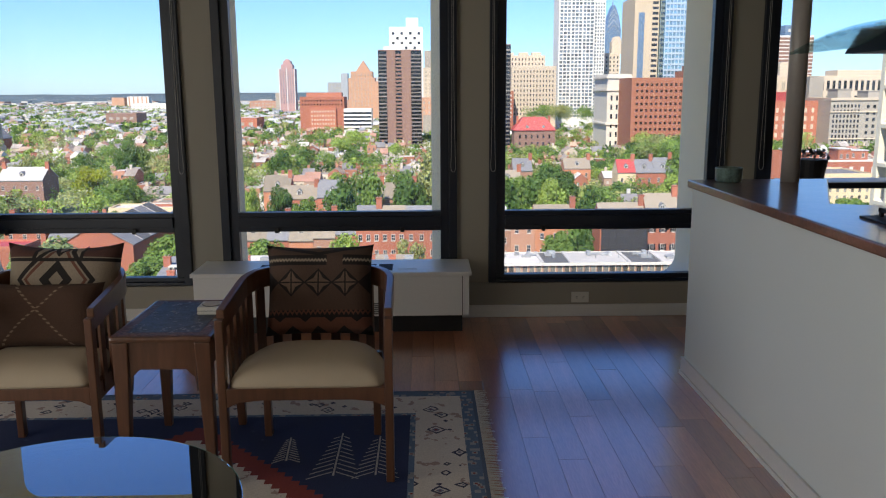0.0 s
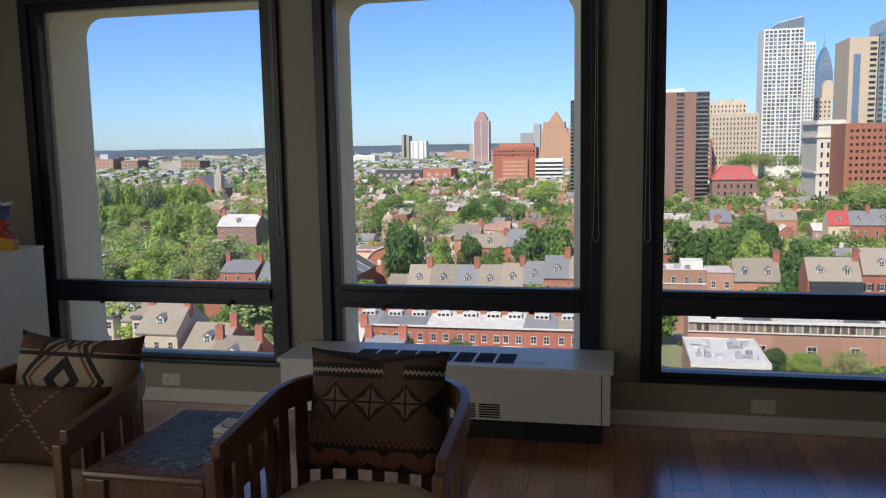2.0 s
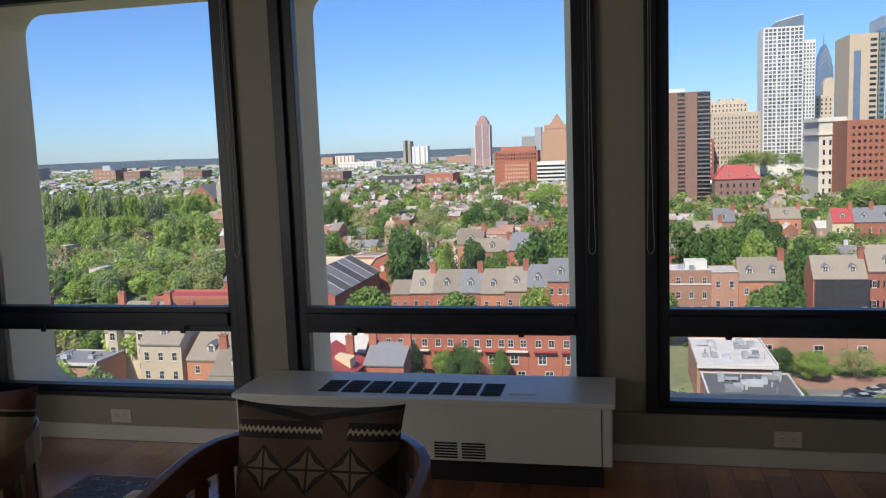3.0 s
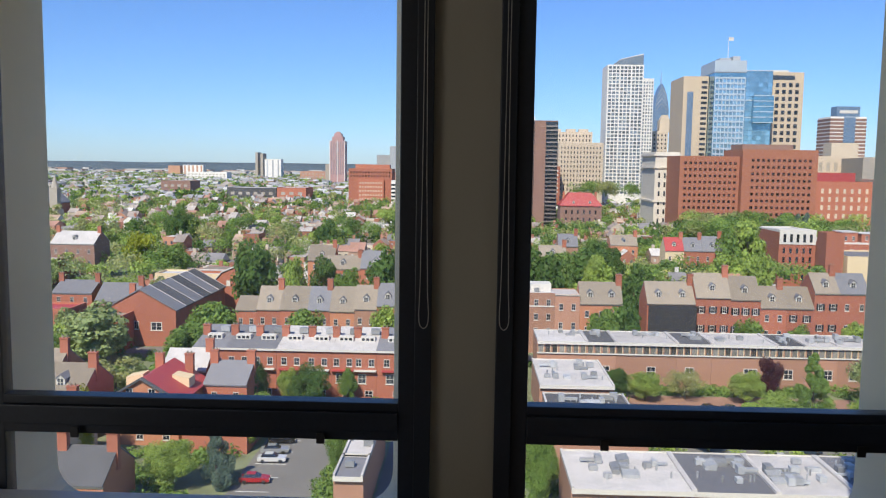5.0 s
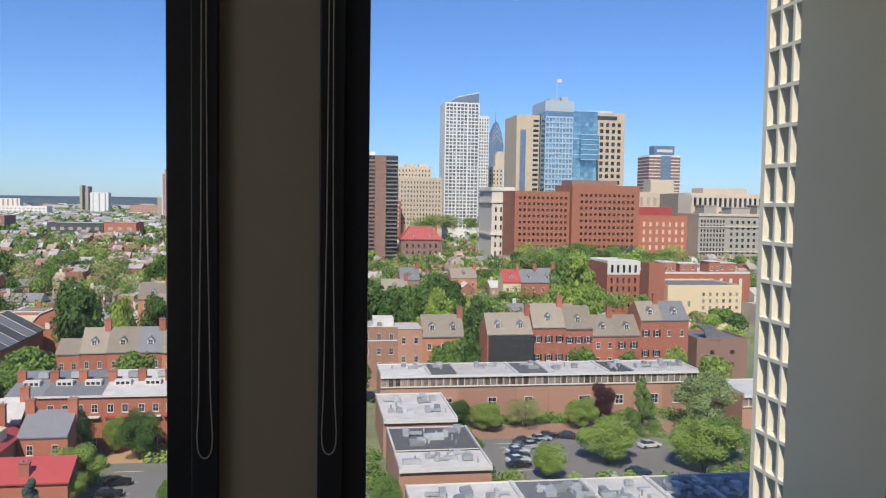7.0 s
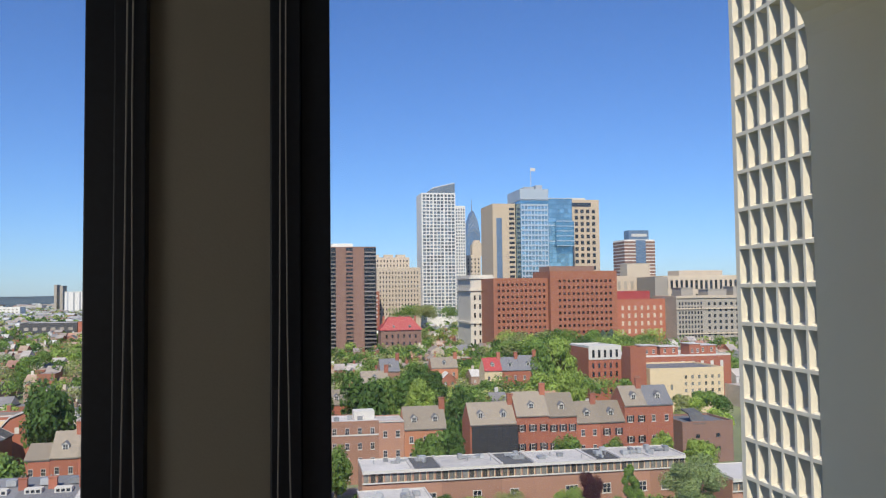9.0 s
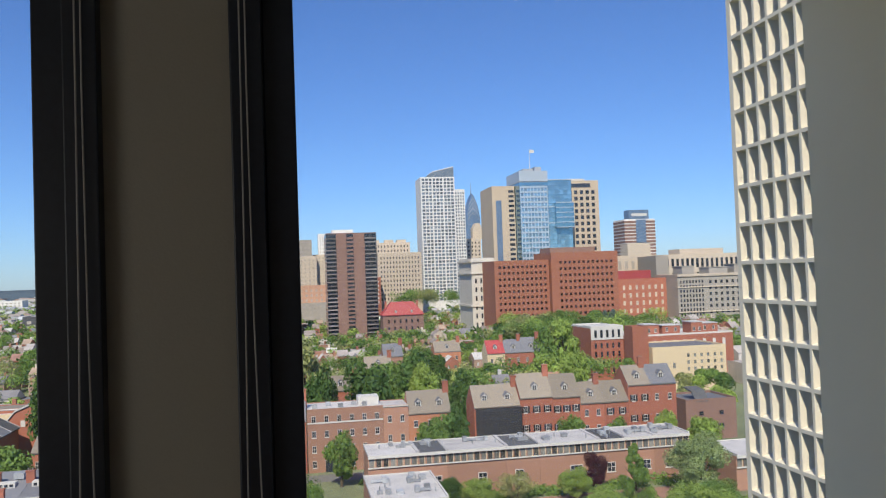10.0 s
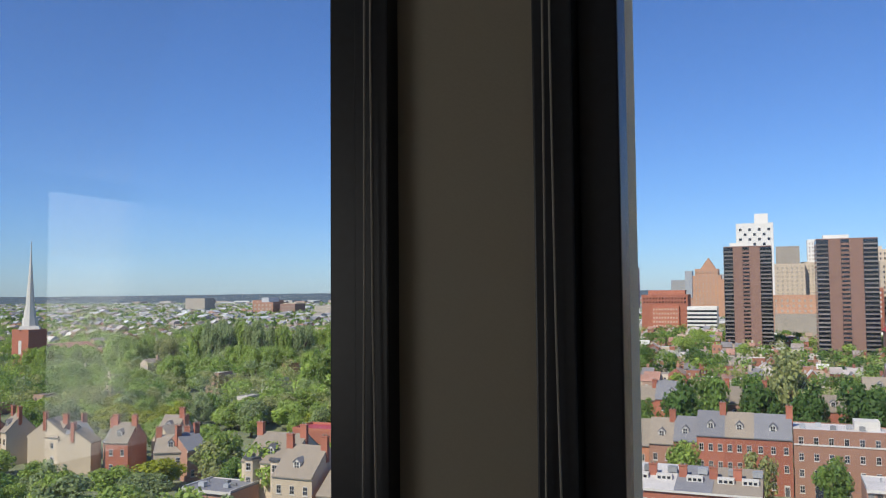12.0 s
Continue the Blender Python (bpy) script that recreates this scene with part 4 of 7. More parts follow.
M_STRIPE = mat("road paint", (0.7, 0.7, 0.68), 0.8, vary=0.1)
M_TRUNK = mat("bark", (0.10, 0.075, 0.05), 0.9, vary=0.2, scale=2)
M_SPIRE = mat("blue glass spire", (0.17, 0.24, 0.33), 0.3, metal=0.3, vary=0.2, scale=0.05, fine=0.3)
# distance haze is mixed into the hill colour as blue
M_HILL = mat("haze-tinted wooded hills", (0.075, 0.105, 0.125), 1.0, vary=0.25, scale=0.004, fine=0.02)
M_TYRE = mat("tyre rubber", (0.02, 0.02, 0.02), 0.8)


def island_mat(name, colours, rough=0.9, spread=0.25):
    """Many small pieces in one mesh, each of its own colour out of a few."""
    m = bpy.data.materials.new(name)
    m.use_nodes = True
    nt = m.node_tree
    b = nt.nodes["Principled BSDF"]
    b.inputs["Roughness"].default_value = rough
    geo = nt.nodes.new("ShaderNodeNewGeometry")
    cr = nt.nodes.new("ShaderNodeValToRGB")
    cr.color_ramp.interpolation = "CONSTANT"
    els = cr.color_ramp.elements
    while len(els) < len(colours):
        els.new(0.5)
    for i, c in enumerate(colours):
        els[i].position = i / len(colours)
        els[i].color = (*c, 1)
    nt.links.new(geo.outputs["Random Per Island"], cr.inputs[0])
    noi, tc = nt.nodes.new("ShaderNodeTexNoise"), nt.nodes.new("ShaderNodeTexCoord")
    noi.inputs["Scale"].default_value = 0.12
    noi.inputs["Detail"].default_value = 5
    nt.links.new(tc.outputs["Object"], noi.inputs[0])
    mr = nt.nodes.new("ShaderNodeMapRange")
    mr.inputs[1].default_value, mr.inputs[2].default_value = 0.3, 0.7
    mr.inputs[3].default_value, mr.inputs[4].default_value = 1 - spread, 1 + spread
    nt.links.new(noi.outputs[0], mr.inputs[0])
    hsv = nt.nodes.new("ShaderNodeHueSaturation")
    nt.links.new(cr.outputs[0], hsv.inputs["Color"])
    nt.links.new(mr.outputs[0], hsv.inputs["Value"])
    nt.links.new(hsv.outputs[0], b.inputs["Base Color"])
    return m


def leaf_mat(name, c):
    cs = [tuple(v * f for v in c) for f in (0.78, 0.9, 1.0, 1.08, 1.2)] + [(c[0] * 1.3, c[1] * 1.2, c[2])]
    m = island_mat(name, cs, 0.65, 0.3)
    nt = m.node_tree
    b = nt.nodes["Principled BSDF"]
    b.inputs["Specular IOR Level"].default_value = 0.2
    tl, mx = nt.nodes.new("ShaderNodeBsdfTranslucent"), nt.nodes.new("ShaderNodeMixShader")
    mx.inputs[0].default_value = 0.38
    nt.links.new(b.inputs["Base Color"].links[0].from_socket, tl.inputs[0])
    nt.links.new(b.outputs[0], mx.inputs[1])
    nt.links.new(tl.outputs[0], mx.inputs[2])
    nt.links.new(mx.outputs[0], nt.nodes["Material Output"].inputs[0])
    return m


LEAF = {
    "dark": leaf_mat("dark green leaves", (0.10, 0.18, 0.045)),
    "mid": leaf_mat("green leaves", (0.185, 0.29, 0.072)),
    "light": leaf_mat("fresh green leaves", (0.31, 0.42, 0.10)),
    "lime": leaf_mat("yellow-green leaves", (0.34, 0.38, 0.04)),
    "pale": leaf_mat("grey-green leaves", (0.29, 0.365, 0.16)),
    "spruce": leaf_mat("blue-green needles", (0.13, 0.19, 0.15)),
    "sparse": leaf_mat("thin spring leaves", (0.34, 0.37, 0.15)),
    "purple": leaf_mat("dark purple leaves", (0.075, 0.022, 0.03)),
}

# ---- ground ----


def disc(name, r, z, material, cx=0, cy=0):
    b = bmesh.new()
    b.faces.new([b.verts.new((cx + r * math.cos(2 * math.pi * i / 128), cy + r * math.sin(2 * math.pi * i / 128), z)) for i in range(128)])
    return part(name, b, material)


M_LAND = mat("city ground", (0.17, 0.19, 0.10), 1.0, vary=0.45, scale=0.03, fine=0.4)
setting(disc("ground", 4900, GROUND, M_LAND), "flat city ground of yards, grass and streets", "ground")


def patch(name, x0, x1, y0, y1, material, label, cat, lift=0.02):
    b = bmesh.new()
    box(b, x0, x1, y0, y1, GROUND - 0.2, GROUND + lift)
    return setting(part(name, b, material), label, cat)


patch("parking_lot", -34, -21.5, 96, 157.5, M_ASPH, "asphalt parking lot with painted bays", "parking lot")
patch("parking_lot_east", 32, 70, 113, 158, M_ASPH, "asphalt parking lot among trees", "parking lot")
patch("pavement", 30, 82, 158.5, 168, M_GRAVEL, "brick paved court beside the lot", "pavement")
patch("pavement_west", -36, -28.8, 150, 157.8, mat("tan paving", (0.42, 0.27, 0.15), 0.95, vary=0.1), "tan paved path at the lot", "pavement", 0.03)
patch("road", -120, 120, 196, 203, M_ASPH, "narrow asphalt street between the rows", "road")
patch("road_cross", -12.5, -3, 96, 196, M_ASPH, "narrow asphalt lane", "road", 0.025)
st = setting(thing("bay_lines", (0, 0, GROUND + 0.025), "", ""), "white painted parking bay lines", "markings")
for i in range(8):
    block("bay_line", -33, -28, 106 + i * 5.6, 106.15 + i * 5.6, 0, 0.012, M_STRIPE, st)
for i in range(5):
    block("bay_line", -27.6 + i * 2.9, -27.45 + i * 2.9, 152.3, 157.3, 0, 0.012, M_STRIPE, st)
for i in range(7):
    block("bay_line", 37, 42, 138.5 + i * 2.7, 138.65 + i * 2.7, 0, 0.012, M_STRIPE, st)

# ---- houses ----
WIN = {}


def win_mesh(w, h, kind):
    """A sash window: frame, meeting rail, dark panes, and shutters where it has them."""
    key = (round(w, 2), round(h, 2), kind)
    if key not in WIN:
        b = bmesh.new()
        box(b, -w / 2, w / 2, -0.05, 0.1, 0, h, 0)
        for z0, z1 in ((0.08 * h, 0.48 * h), (0.53 * h, 0.93 * h)):
            for x0, x1 in ((-0.42 * w, -0.03 * w), (0.03 * w, 0.42 * w)):
                box(b, x0, x1, -0.075, -0.04, z0, z1, 1)
        box(b, -w * 0.58, w * 0.58, -0.14, 0.05, -0.12, 0, 0)
        if kind == "shutter":
            for s in (-1, 1):
                xs = sorted((s * w * 0.54, s * w * 0.98))
                box(b, xs[0], xs[1], -0.09, 0.02, 0, h, 2)
        WIN[key] = finish(b, "window", [M_TRIMW, M_WINDK, M_WINDK])
    return WIN[key]


def dormer_mesh():
    if "dormer" not in WIN:
        b = bmesh.new()
        prism(b, [(-0.75, 0), (0.75, 0), (0.75, 1.5), (0, 2.15), (-0.75, 1.5)], 0, 2.6, "y", 0)
        box(b, -0.48, 0.48, -0.05, 0.02, 0.18, 1.45, 1)
        box(b, -0.05, 0.05, -0.08, 0.0, 0.18, 1.45, 0)
        box(b, -0.48, 0.48, -0.08, 0.0, 0.77, 0.85, 0)
        for s in (-1, 1):
            prism(b, [(s * 0.95, 1.4), (s * 0.9, 1.33), (0, 2.16), (0, 2.3)], -0.2, 2.9, "y", 2)
        WIN["dormer"] = finish(b, "dormer", [M_TRIMW, M_WINDK, M_ROOF_G])
    return WIN["dormer"]


def chimney_mesh():
    if "chimney" not in WIN:
        b = bmesh.new()
        box(b, -0.75, 0.75, -0.45, 0.45, -3, 2.0, 0)
        box(b, -0.85, 0.85, -0.55, 0.55, 2.0, 2.2, 0)
        for x in (-0.35, 0.35):
            tube(b, (x, 0, 2.2), (x, 0, 2.6), 0.18, 0.15, 8, 1)
        WIN["chimney"] = finish(b, "chimney", [M_BRICK, M_ROOF_T])
    return WIN["chimney"]


def unit_mesh(i):
    key = "unit%d" % i
    if key not in WIN:
        b = bmesh.new()
        if i == 0:
            box(b, -0.9, 0.9, -0.7, 0.7, 0.15, 1.2)
            tube(b, (0, 0, 1.2), (0, 0, 1.3), 0.5, 0.5, 14)
            for x in (-0.7, 0.7):
                box(b, x - 0.1, x + 0.1, -0.6, 0.6, 0, 0.15)
        elif i == 1:
            box(b, -2.4, 1.2, -0.3, 0.3, 0.3, 0.85)
            box(b, 0.3, 1.5, -0.9, 0.9, 0.1, 1.5)
            for x in (-2.2, -1, 0.4, 1.3):
                box(b, x - 0.08, x + 0.08, -0.25, 0.25, 0, 0.3)
        else:
            prism(b, [(-1.0, 0), (1.0, 0), (1.0, 0.7), (-1.0, 1.1)], -1.6, 1.6, "x")
        WIN[key] = finish(b, "roof_unit", M_GREYMET)
    return WIN[key]


def row_house(x0, x1, yf, depth, eave, ridge, wall, roof, label, floors=3, wins=2, dorm=0, chim=0, shutters=False, name="row_house", trim=True, door=True, side=False):
    """A house of a terrace: front towards -y. ridge 0: flat roof with parapet."""
    cx, w, hgt = (x0 + x1) / 2, x1 - x0, eave - GROUND
    t = thing(name, (cx, yf, GROUND), label, "house", "terraced houses")
    h = w / 2 - 0.02
    if ridge:
        up = ridge - GROUND
        b = bmesh.new()
        prism(b, [(0, 0), (depth, 0), (depth, hgt), (depth / 2, up - 0.15), (0, hgt)], -h, h, "x")
        part("wall", b, wall, t)
        b = bmesh.new()
        k = (up - hgt) / (depth / 2)
        prism(b, [(-0.35, hgt - 0.35 * k), (-0.35, hgt - 0.35 * k + 0.22), (depth / 2, up + 0.12), (depth / 2, up - 0.1)], -h - 0.03, h + 0.03, "x")
        prism(b, [(depth + 0.35, hgt - 0.35 * k), (depth / 2, up - 0.1), (depth / 2, up + 0.12), (depth + 0.35, hgt - 0.35 * k + 0.22)], -h - 0.03, h + 0.03, "x")
        part("roof", b, roof, t)
        for i in range(dorm):
            x = -h + (i + 0.5) * 2 * h / dorm
            part("dormer", dormer_mesh(), None, t, at=(x, depth * 0.13, hgt + k * depth * 0.11))
    else:
        b = bmesh.new()
        box(b, -h, h, 0, depth, 0, hgt - 0.35)
        box(b, -h, h, 0, 0.3, hgt - 0.35, hgt)
        box(b, -h, h, depth - 0.3, depth, hgt - 0.35, hgt)
        part("wall", b, wall, t)
        b = bmesh.new()
        box(b, -h, h, 0.3, depth - 0.3, hgt - 0.35, hgt - 0.2)
        part("roof", b, roof, t)
    if trim:
        b = bmesh.new()
        prism(b, [(-0.25, hgt - 0.05), (-0.25, hgt - 0.28), (-0.002, hgt - 0.55), (-0.002, hgt - 0.05)], -h, h, "x")
        part("cornice", b, M_TRIMW, t, "white painted cornice")
    fh = (hgt - 0.9) / floors
    for f in range(floors):
        for i in range(wins):
            x = -h + (i + 0.5) * 2 * h / wins
            if f == 0 and door and i == wins - 1:
                b = bmesh.new()
                box(b, x - 0.6, x + 0.6, -0.08, 0.1, 0, 2.6, 0)
                box(b, x - 0.45, x + 0.45, -0.1, 0.0, 0.1, 2.2, 1)
                part("door", b, [M_TRIMW, M_ROOF_D], t)
                continue
            part("window", win_mesh(1.05, min(1.75, fh * 0.56), "shutter" if shutters else "plain"), None, t, at=(x, 0, f * fh + fh * 0.32))
    for i in range(chim):
        part("chimney", chimney_mesh(), None, t, at=(h - 0.5 if i == 0 else -h + 0.5, depth * 0.45, (ridge or eave) - GROUND + (0 if ridge else 0.3)))
    return t


def modern_row(x0, x1, roofmat, label):
    """Brick town house with a low shed roof and white roof monitors."""
    eave, back = -35.5, -33.2
    t = thing("town_house", ((x0 + x1) / 2, 159, GROUND), label, "house", "brick town houses on the lot")
    h = (x1 - x0) / 2 - 0.02
    e, r = eave - GROUND, back - GROUND
    b = bmesh.new()
    prism(b, [(0, 0), (12, 0), (12, r - 0.2), (0, e - 0.2)], -h, h, "x")
    part("wall", b, M_BRICK, t)
    b = bmesh.new()
    prism(b, [(-0.4, e - 0.28), (12.2, r - 0.2), (12.2, r), (-0.4, e - 0.06)], -h, h, "x")
    part("roof", b, roofmat, t)
    b = bmesh.new()
    box(b, -h, h, -0.42, -0.36, e - 0.45, e - 0.04)
    part("fascia", b, M_TRIMW, t)
    n = max(1, round(2 * h / 5.5))
    for i in range(n):
        x = -h + (i + 0.5) * 2 * h / n
        b = bmesh.new()
        box(b, x - 1.5, x + 1.5, 4.2, 6.0, e + 0.2, e + 1.75)
        part("roof_monitor", b, M_TRIMW, t, "white roof monitor with small panes")
        for q in (-0.9, 0, 0.9):
            b = bmesh.new()
            box(b, x + q - 0.3, x + q + 0.3, 4.14, 4.19, e + 1.0, e + 1.5)
            part("pane", b, M_WINDK, t)
        part("roof_unit", unit_mesh(0), None, t, at=(x + 1.2, 8.2, e + 1.5))
        part("chimney", chimney_mesh(), None, t, at=(x - 2.3, 6.5, e + 1.2))
        for q in (-1.3, 1.3):
            part("window", win_mesh(1.15, 1.6, "plain"), None, t, at=(x + q, 0, 7.1))
        b = bmesh.new()
        box(b, x - 2.3, x + 2.3, -0.9, -0.01, 6.2, 6.45)
        part("canopy", b, M_TRIMW if i % 2 else M_ROOF_R, t)
        part("window", win_mesh(1.7, 2.0, "plain"), None, t, at=(x - 0.6, 0, 3.6))
        part("window", win_mesh(1.7, 1.6, "plain"), None, t, at=(x + 0.8, 0, 0.6))
        b = bmesh.new()
        box(b, x - 2.4, x + 2.4, -1.6, -1.4, 0, 1.3)
        part("garden_wall", b, M_BRICK, t)
    return t


def flat_row(x0, x1, yf, depth, roofz, roofmat, label, band=True, units=2, seed=0):
    """Flat-roofed brick town house with a clerestory band under a white roof edge."""
    t = thing("flat_town_house", ((x0 + x1) / 2, yf, GROUND), label, "house", "flat-roofed town houses")
    h, z = (x1 - x0) / 2 - 0.02, roofz - GROUND
    rng = random.Random(seed + int(x0 * 10))
    b = bmesh.new()
    box(b, -h, h, 0, depth, 0, z - 0.25)
    part("wall", b, M_BRICK_P, t)
    b = bmesh.new()
    box(b, -h, h, -0.5, depth + 0.2, z - 0.25, z)
    part("roof", b, roofmat, t)
    b = bmesh.new()
    box(b, -h, h, -0.56, -0.505, z - 0.6, z + 0.06)
    box(b, -h, h, depth + 0.205, depth + 0.3, z - 0.3, z + 0.2)
    part("roof_edge", b, M_TRIMW, t)
    for s in (-1, 1):
        b = bmesh.new()
        xs = sorted((s * h, s * (h - 0.3)))
        box(b, xs[0], xs[1], -0.4, depth + 0.1, z + 0.001, z + 0.35)
        part("party_wall", b, M_ROOF_W, t)
    if band:
        b = bmesh.new()
        box(b, -h, h, -0.3, -0.01, z - 2.75, z - 2.5)
        part("band_sill", b, M_TRIMW, t)
        n = max(3, int(2 * h / 1.35))
        for i in range(n):
            x = -h + (i + 0.5) * 2 * h / n
            b = bmesh.new()
            box(b, x - 0.5, x + 0.5, -0.1, 0.02, z - 2.45, z - 0.8)
            part("clerestory_pane", b, M_CLEAR, t)
            b = bmesh.new()
            box(b, x + 0.53, x + 0.66, -0.16, 0.0, z - 2.5, z - 0.75)
            part("mullion", b, M_STUCCO, t)
        for i in range(max(1, n // 5)):
            part("window", win_mesh(2.0, 2.2, "plain"), None, t, at=(rng.uniform(-h * 0.6, h * 0.6), 0, 2.6))
    for i in range(int(units * 1.7)):
        u = part("roof_unit", unit_mesh(rng.choice((0, 0, 1, 2))), None, t, at=(rng.uniform(-h * 0.75, h * 0.75), rng.uniform(depth * 0.2, depth * 0.85), z))
        u.scale = [rng.uniform(0.55, 0.85)] * 3
        u.rotation_euler = (0, 0, rng.choice((0, math.pi / 2, math.pi)))
    for i in range(units):
        b = bmesh.new()
        tube(b, (0, 0, 0), (0, 0, 0.9), 0.14, 0.14, 8)
        part("vent_pipe", b, M_GREYMET, t, at=(rng.uniform(-h * 0.8, h * 0.8), rng.uniform(depth * 0.15, depth * 0.85), z))
    return t


def slab(name, x0, x1, y0, y1, z1, wall, roof, label, cat="building", cornice=None, group=""):
    """A plain block of a building, with a roof and a parapet."""
    t = thing(name, ((x0 + x1) / 2, y0, GROUND), label, cat, group)
    h, z = (x1 - x0) / 2, z1 - GROUND
    b = bmesh.new()
    box(b, -h, h, 0, y1 - y0, 0, z)
    part("wall", b, wall, t)
    b = bmesh.new()
    box(b, -h + 0.4, h - 0.4, 0.4, y1 - y0 - 0.4, z, z + 0.15)
    part("roof", b, roof, t)
    b = bmesh.new()
    for a in ((-h, h, 0, 0.4), (-h, h, y1 - y0 - 0.4, y1 - y0), (-h, -h + 0.4, 0.4, y1 - y0 - 0.4), (h - 0.4, h, 0.4, y1 - y0 - 0.4)):
        box(b, *a, z, z + 0.7)
    part("parapet", b, cornice or wall, t)
    return t


def panes(t, x0, x1, z0, z1, nx, nz, fw=0.6, fh=0.6, material=None, face="y", at=0.0, name="window", skip=None, sill=None, limit=300):
    """A field of windows on the front (face y, at that y) or on a side (face x, at that x) of t; numbers are in t's own frame."""
    dx, dz = (x1 - x0) / nx, (z1 - z0) / nz
    w, h = dx * fw, dz * fh
    b = bmesh.new()
    if face == "y":
        box(b, -w / 2, w / 2, -0.12, 0.1, -h / 2, h / 2)
    else:
        box(b, -0.12, 0.1, -w / 2, w / 2, -h / 2, h / 2)
    me = finish(b, name, material or M_WINDK)
    made = 0
    rest = bmesh.new()
    for j in range(nz):
        for i in range(nx):
            if skip and skip(i, j):
                continue
            u, v = x0 + (i + 0.5) * dx, z0 + (j + 0.5) * dz
            if made < limit:
                part(name, me, None, t, at=(u, at, v) if face == "y" else (at, u, v))
                made += 1
            elif face == "y":
                box(rest, u - w / 2, u + w / 2, at - 0.12, at + 0.1, v - h / 2, v + h / 2)
            else:
                box(rest, at - 0.12, at + 0.1, u - w / 2, u + w / 2, v - h / 2, v + h / 2)
    if len(rest.faces):
        tagged(part(name + "s_beyond", rest, material or M_WINDK, t), kind="stuff")
    else:
        rest.free()


# ---- trees ----
CROWNS, TRUNKS = {}, {}


def blades(rng, pos, out, size, shape=((-1, -0.35), (0.35, -0.8), (1.1, 0.3), (-0.3, 0.85))):
    """Four-sided leaf blades at pos, facing roughly out."""
    n = len(pos)
    nrm = out + rng.normal(size=(n, 3)) * 0.45
    nrm /= np.linalg.norm(nrm, axis=1, keepdims=True)
    u = np.cross(nrm, rng.normal(size=(n, 3)))
    u /= np.linalg.norm(u, axis=1, keepdims=True) + 1e-9
    v = np.cross(nrm, u)
    ring = [pos + u * a * size + v * e * size for a, e in shape]
    k = len(shape)
    return np.stack(ring, 1).reshape(-1, 3).tolist(), np.arange(n * k).reshape(-1, k).tolist()


def crown_mesh(kind, variant, near=False):
    """A crown of leaf clumps: many small leaf blades set round clump centres, with gaps. Unit size."""
    key = (kind, variant, near)
    if key in CROWNS:
        return CROWNS[key]
    rng = np.random.default_rng(100 + variant * 13 + len(kind))
    shape = "cone" if kind in ("cone", "spruce") else "round"
    n_cl = 16 if kind == "sparse" else 30
    per = (100 if kind == "sparse" else 150) * (4.5 if near else 1)
    ctrs, sizes = [], []
    for c in range(n_cl):
        if shape == "cone":
            f = (c + rng.uniform(0, 1)) / n_cl
            rad, a = (1 - f) * rng.uniform(0.55, 0.95) + 0.05, rng.uniform(0, 6.283)
            ctrs.append((rad * math.cos(a), rad * math.sin(a), -0.95 + 1.8 * f))
            sizes.append(0.34 * (1 - 0.6 * f))
        else:
            d = rng.normal(size=3)
            d /= np.linalg.norm(d)
            k = rng.uniform(0.42, 0.72)
            ctrs.append((d[0] * k, d[1] * k, d[2] * k * 0.95))
            sizes.append(rng.uniform(0.24, 0.42))
    per = int(per)
    n = n_cl * per
    ctr, size = np.repeat(np.array(ctrs), per, 0), np.repeat(np.array(sizes), per)[:, None]
    p = rng.normal(size=(n, 3))
    p /= np.linalg.norm(p, axis=1, keepdims=True)
    pos = ctr + p * size * rng.uniform(0.65, 1.08, (n, 1)) * np.array([1, 1, 0.75])
    verts, faces = blades(rng, pos, p * 0.8 + np.array([0, 0, 0.3]), rng.uniform(0.03, 0.075, (n, 1)) * (0.43 if near else 1.0))
    me = bpy.data.meshes.new("crown")
    me.from_pydata(verts, [], faces)
    me.materials.append(LEAF["mid" if kind == "cone" else kind])
    CROWNS[key] = me
    return me


def trunk_mesh(variant):
    if variant not in TRUNKS:
        rng = random.Random(50 + variant)
        b = bmesh.new()
        tube(b, (0, 0, 0), (0.01, 0.0, 0.5), 0.035, 0.024, 8)
        for i in range(6):
            a = rng.uniform(0, 6.28)
            z = rng.uniform(0.3, 0.5)
            tube(b, (0.005, 0, z), (0.2 * math.cos(a), 0.2 * math.sin(a), z + rng.uniform(0.15, 0.35)), 0.014, 0.005, 6)
        TRUNKS[variant] = finish(b, "trunk", M_TRUNK)
    return TRUNKS[variant]


COUNT = [0]
NAMES = {"dark": "dense dark green", "mid": "leafy green", "light": "fresh bright green", "lime": "yellow-green", "pale": "grey-green", "spruce": "blue-green conifer", "sparse": "thinly leaved olive", "purple": "dark purple", "cone": "pointed green"}


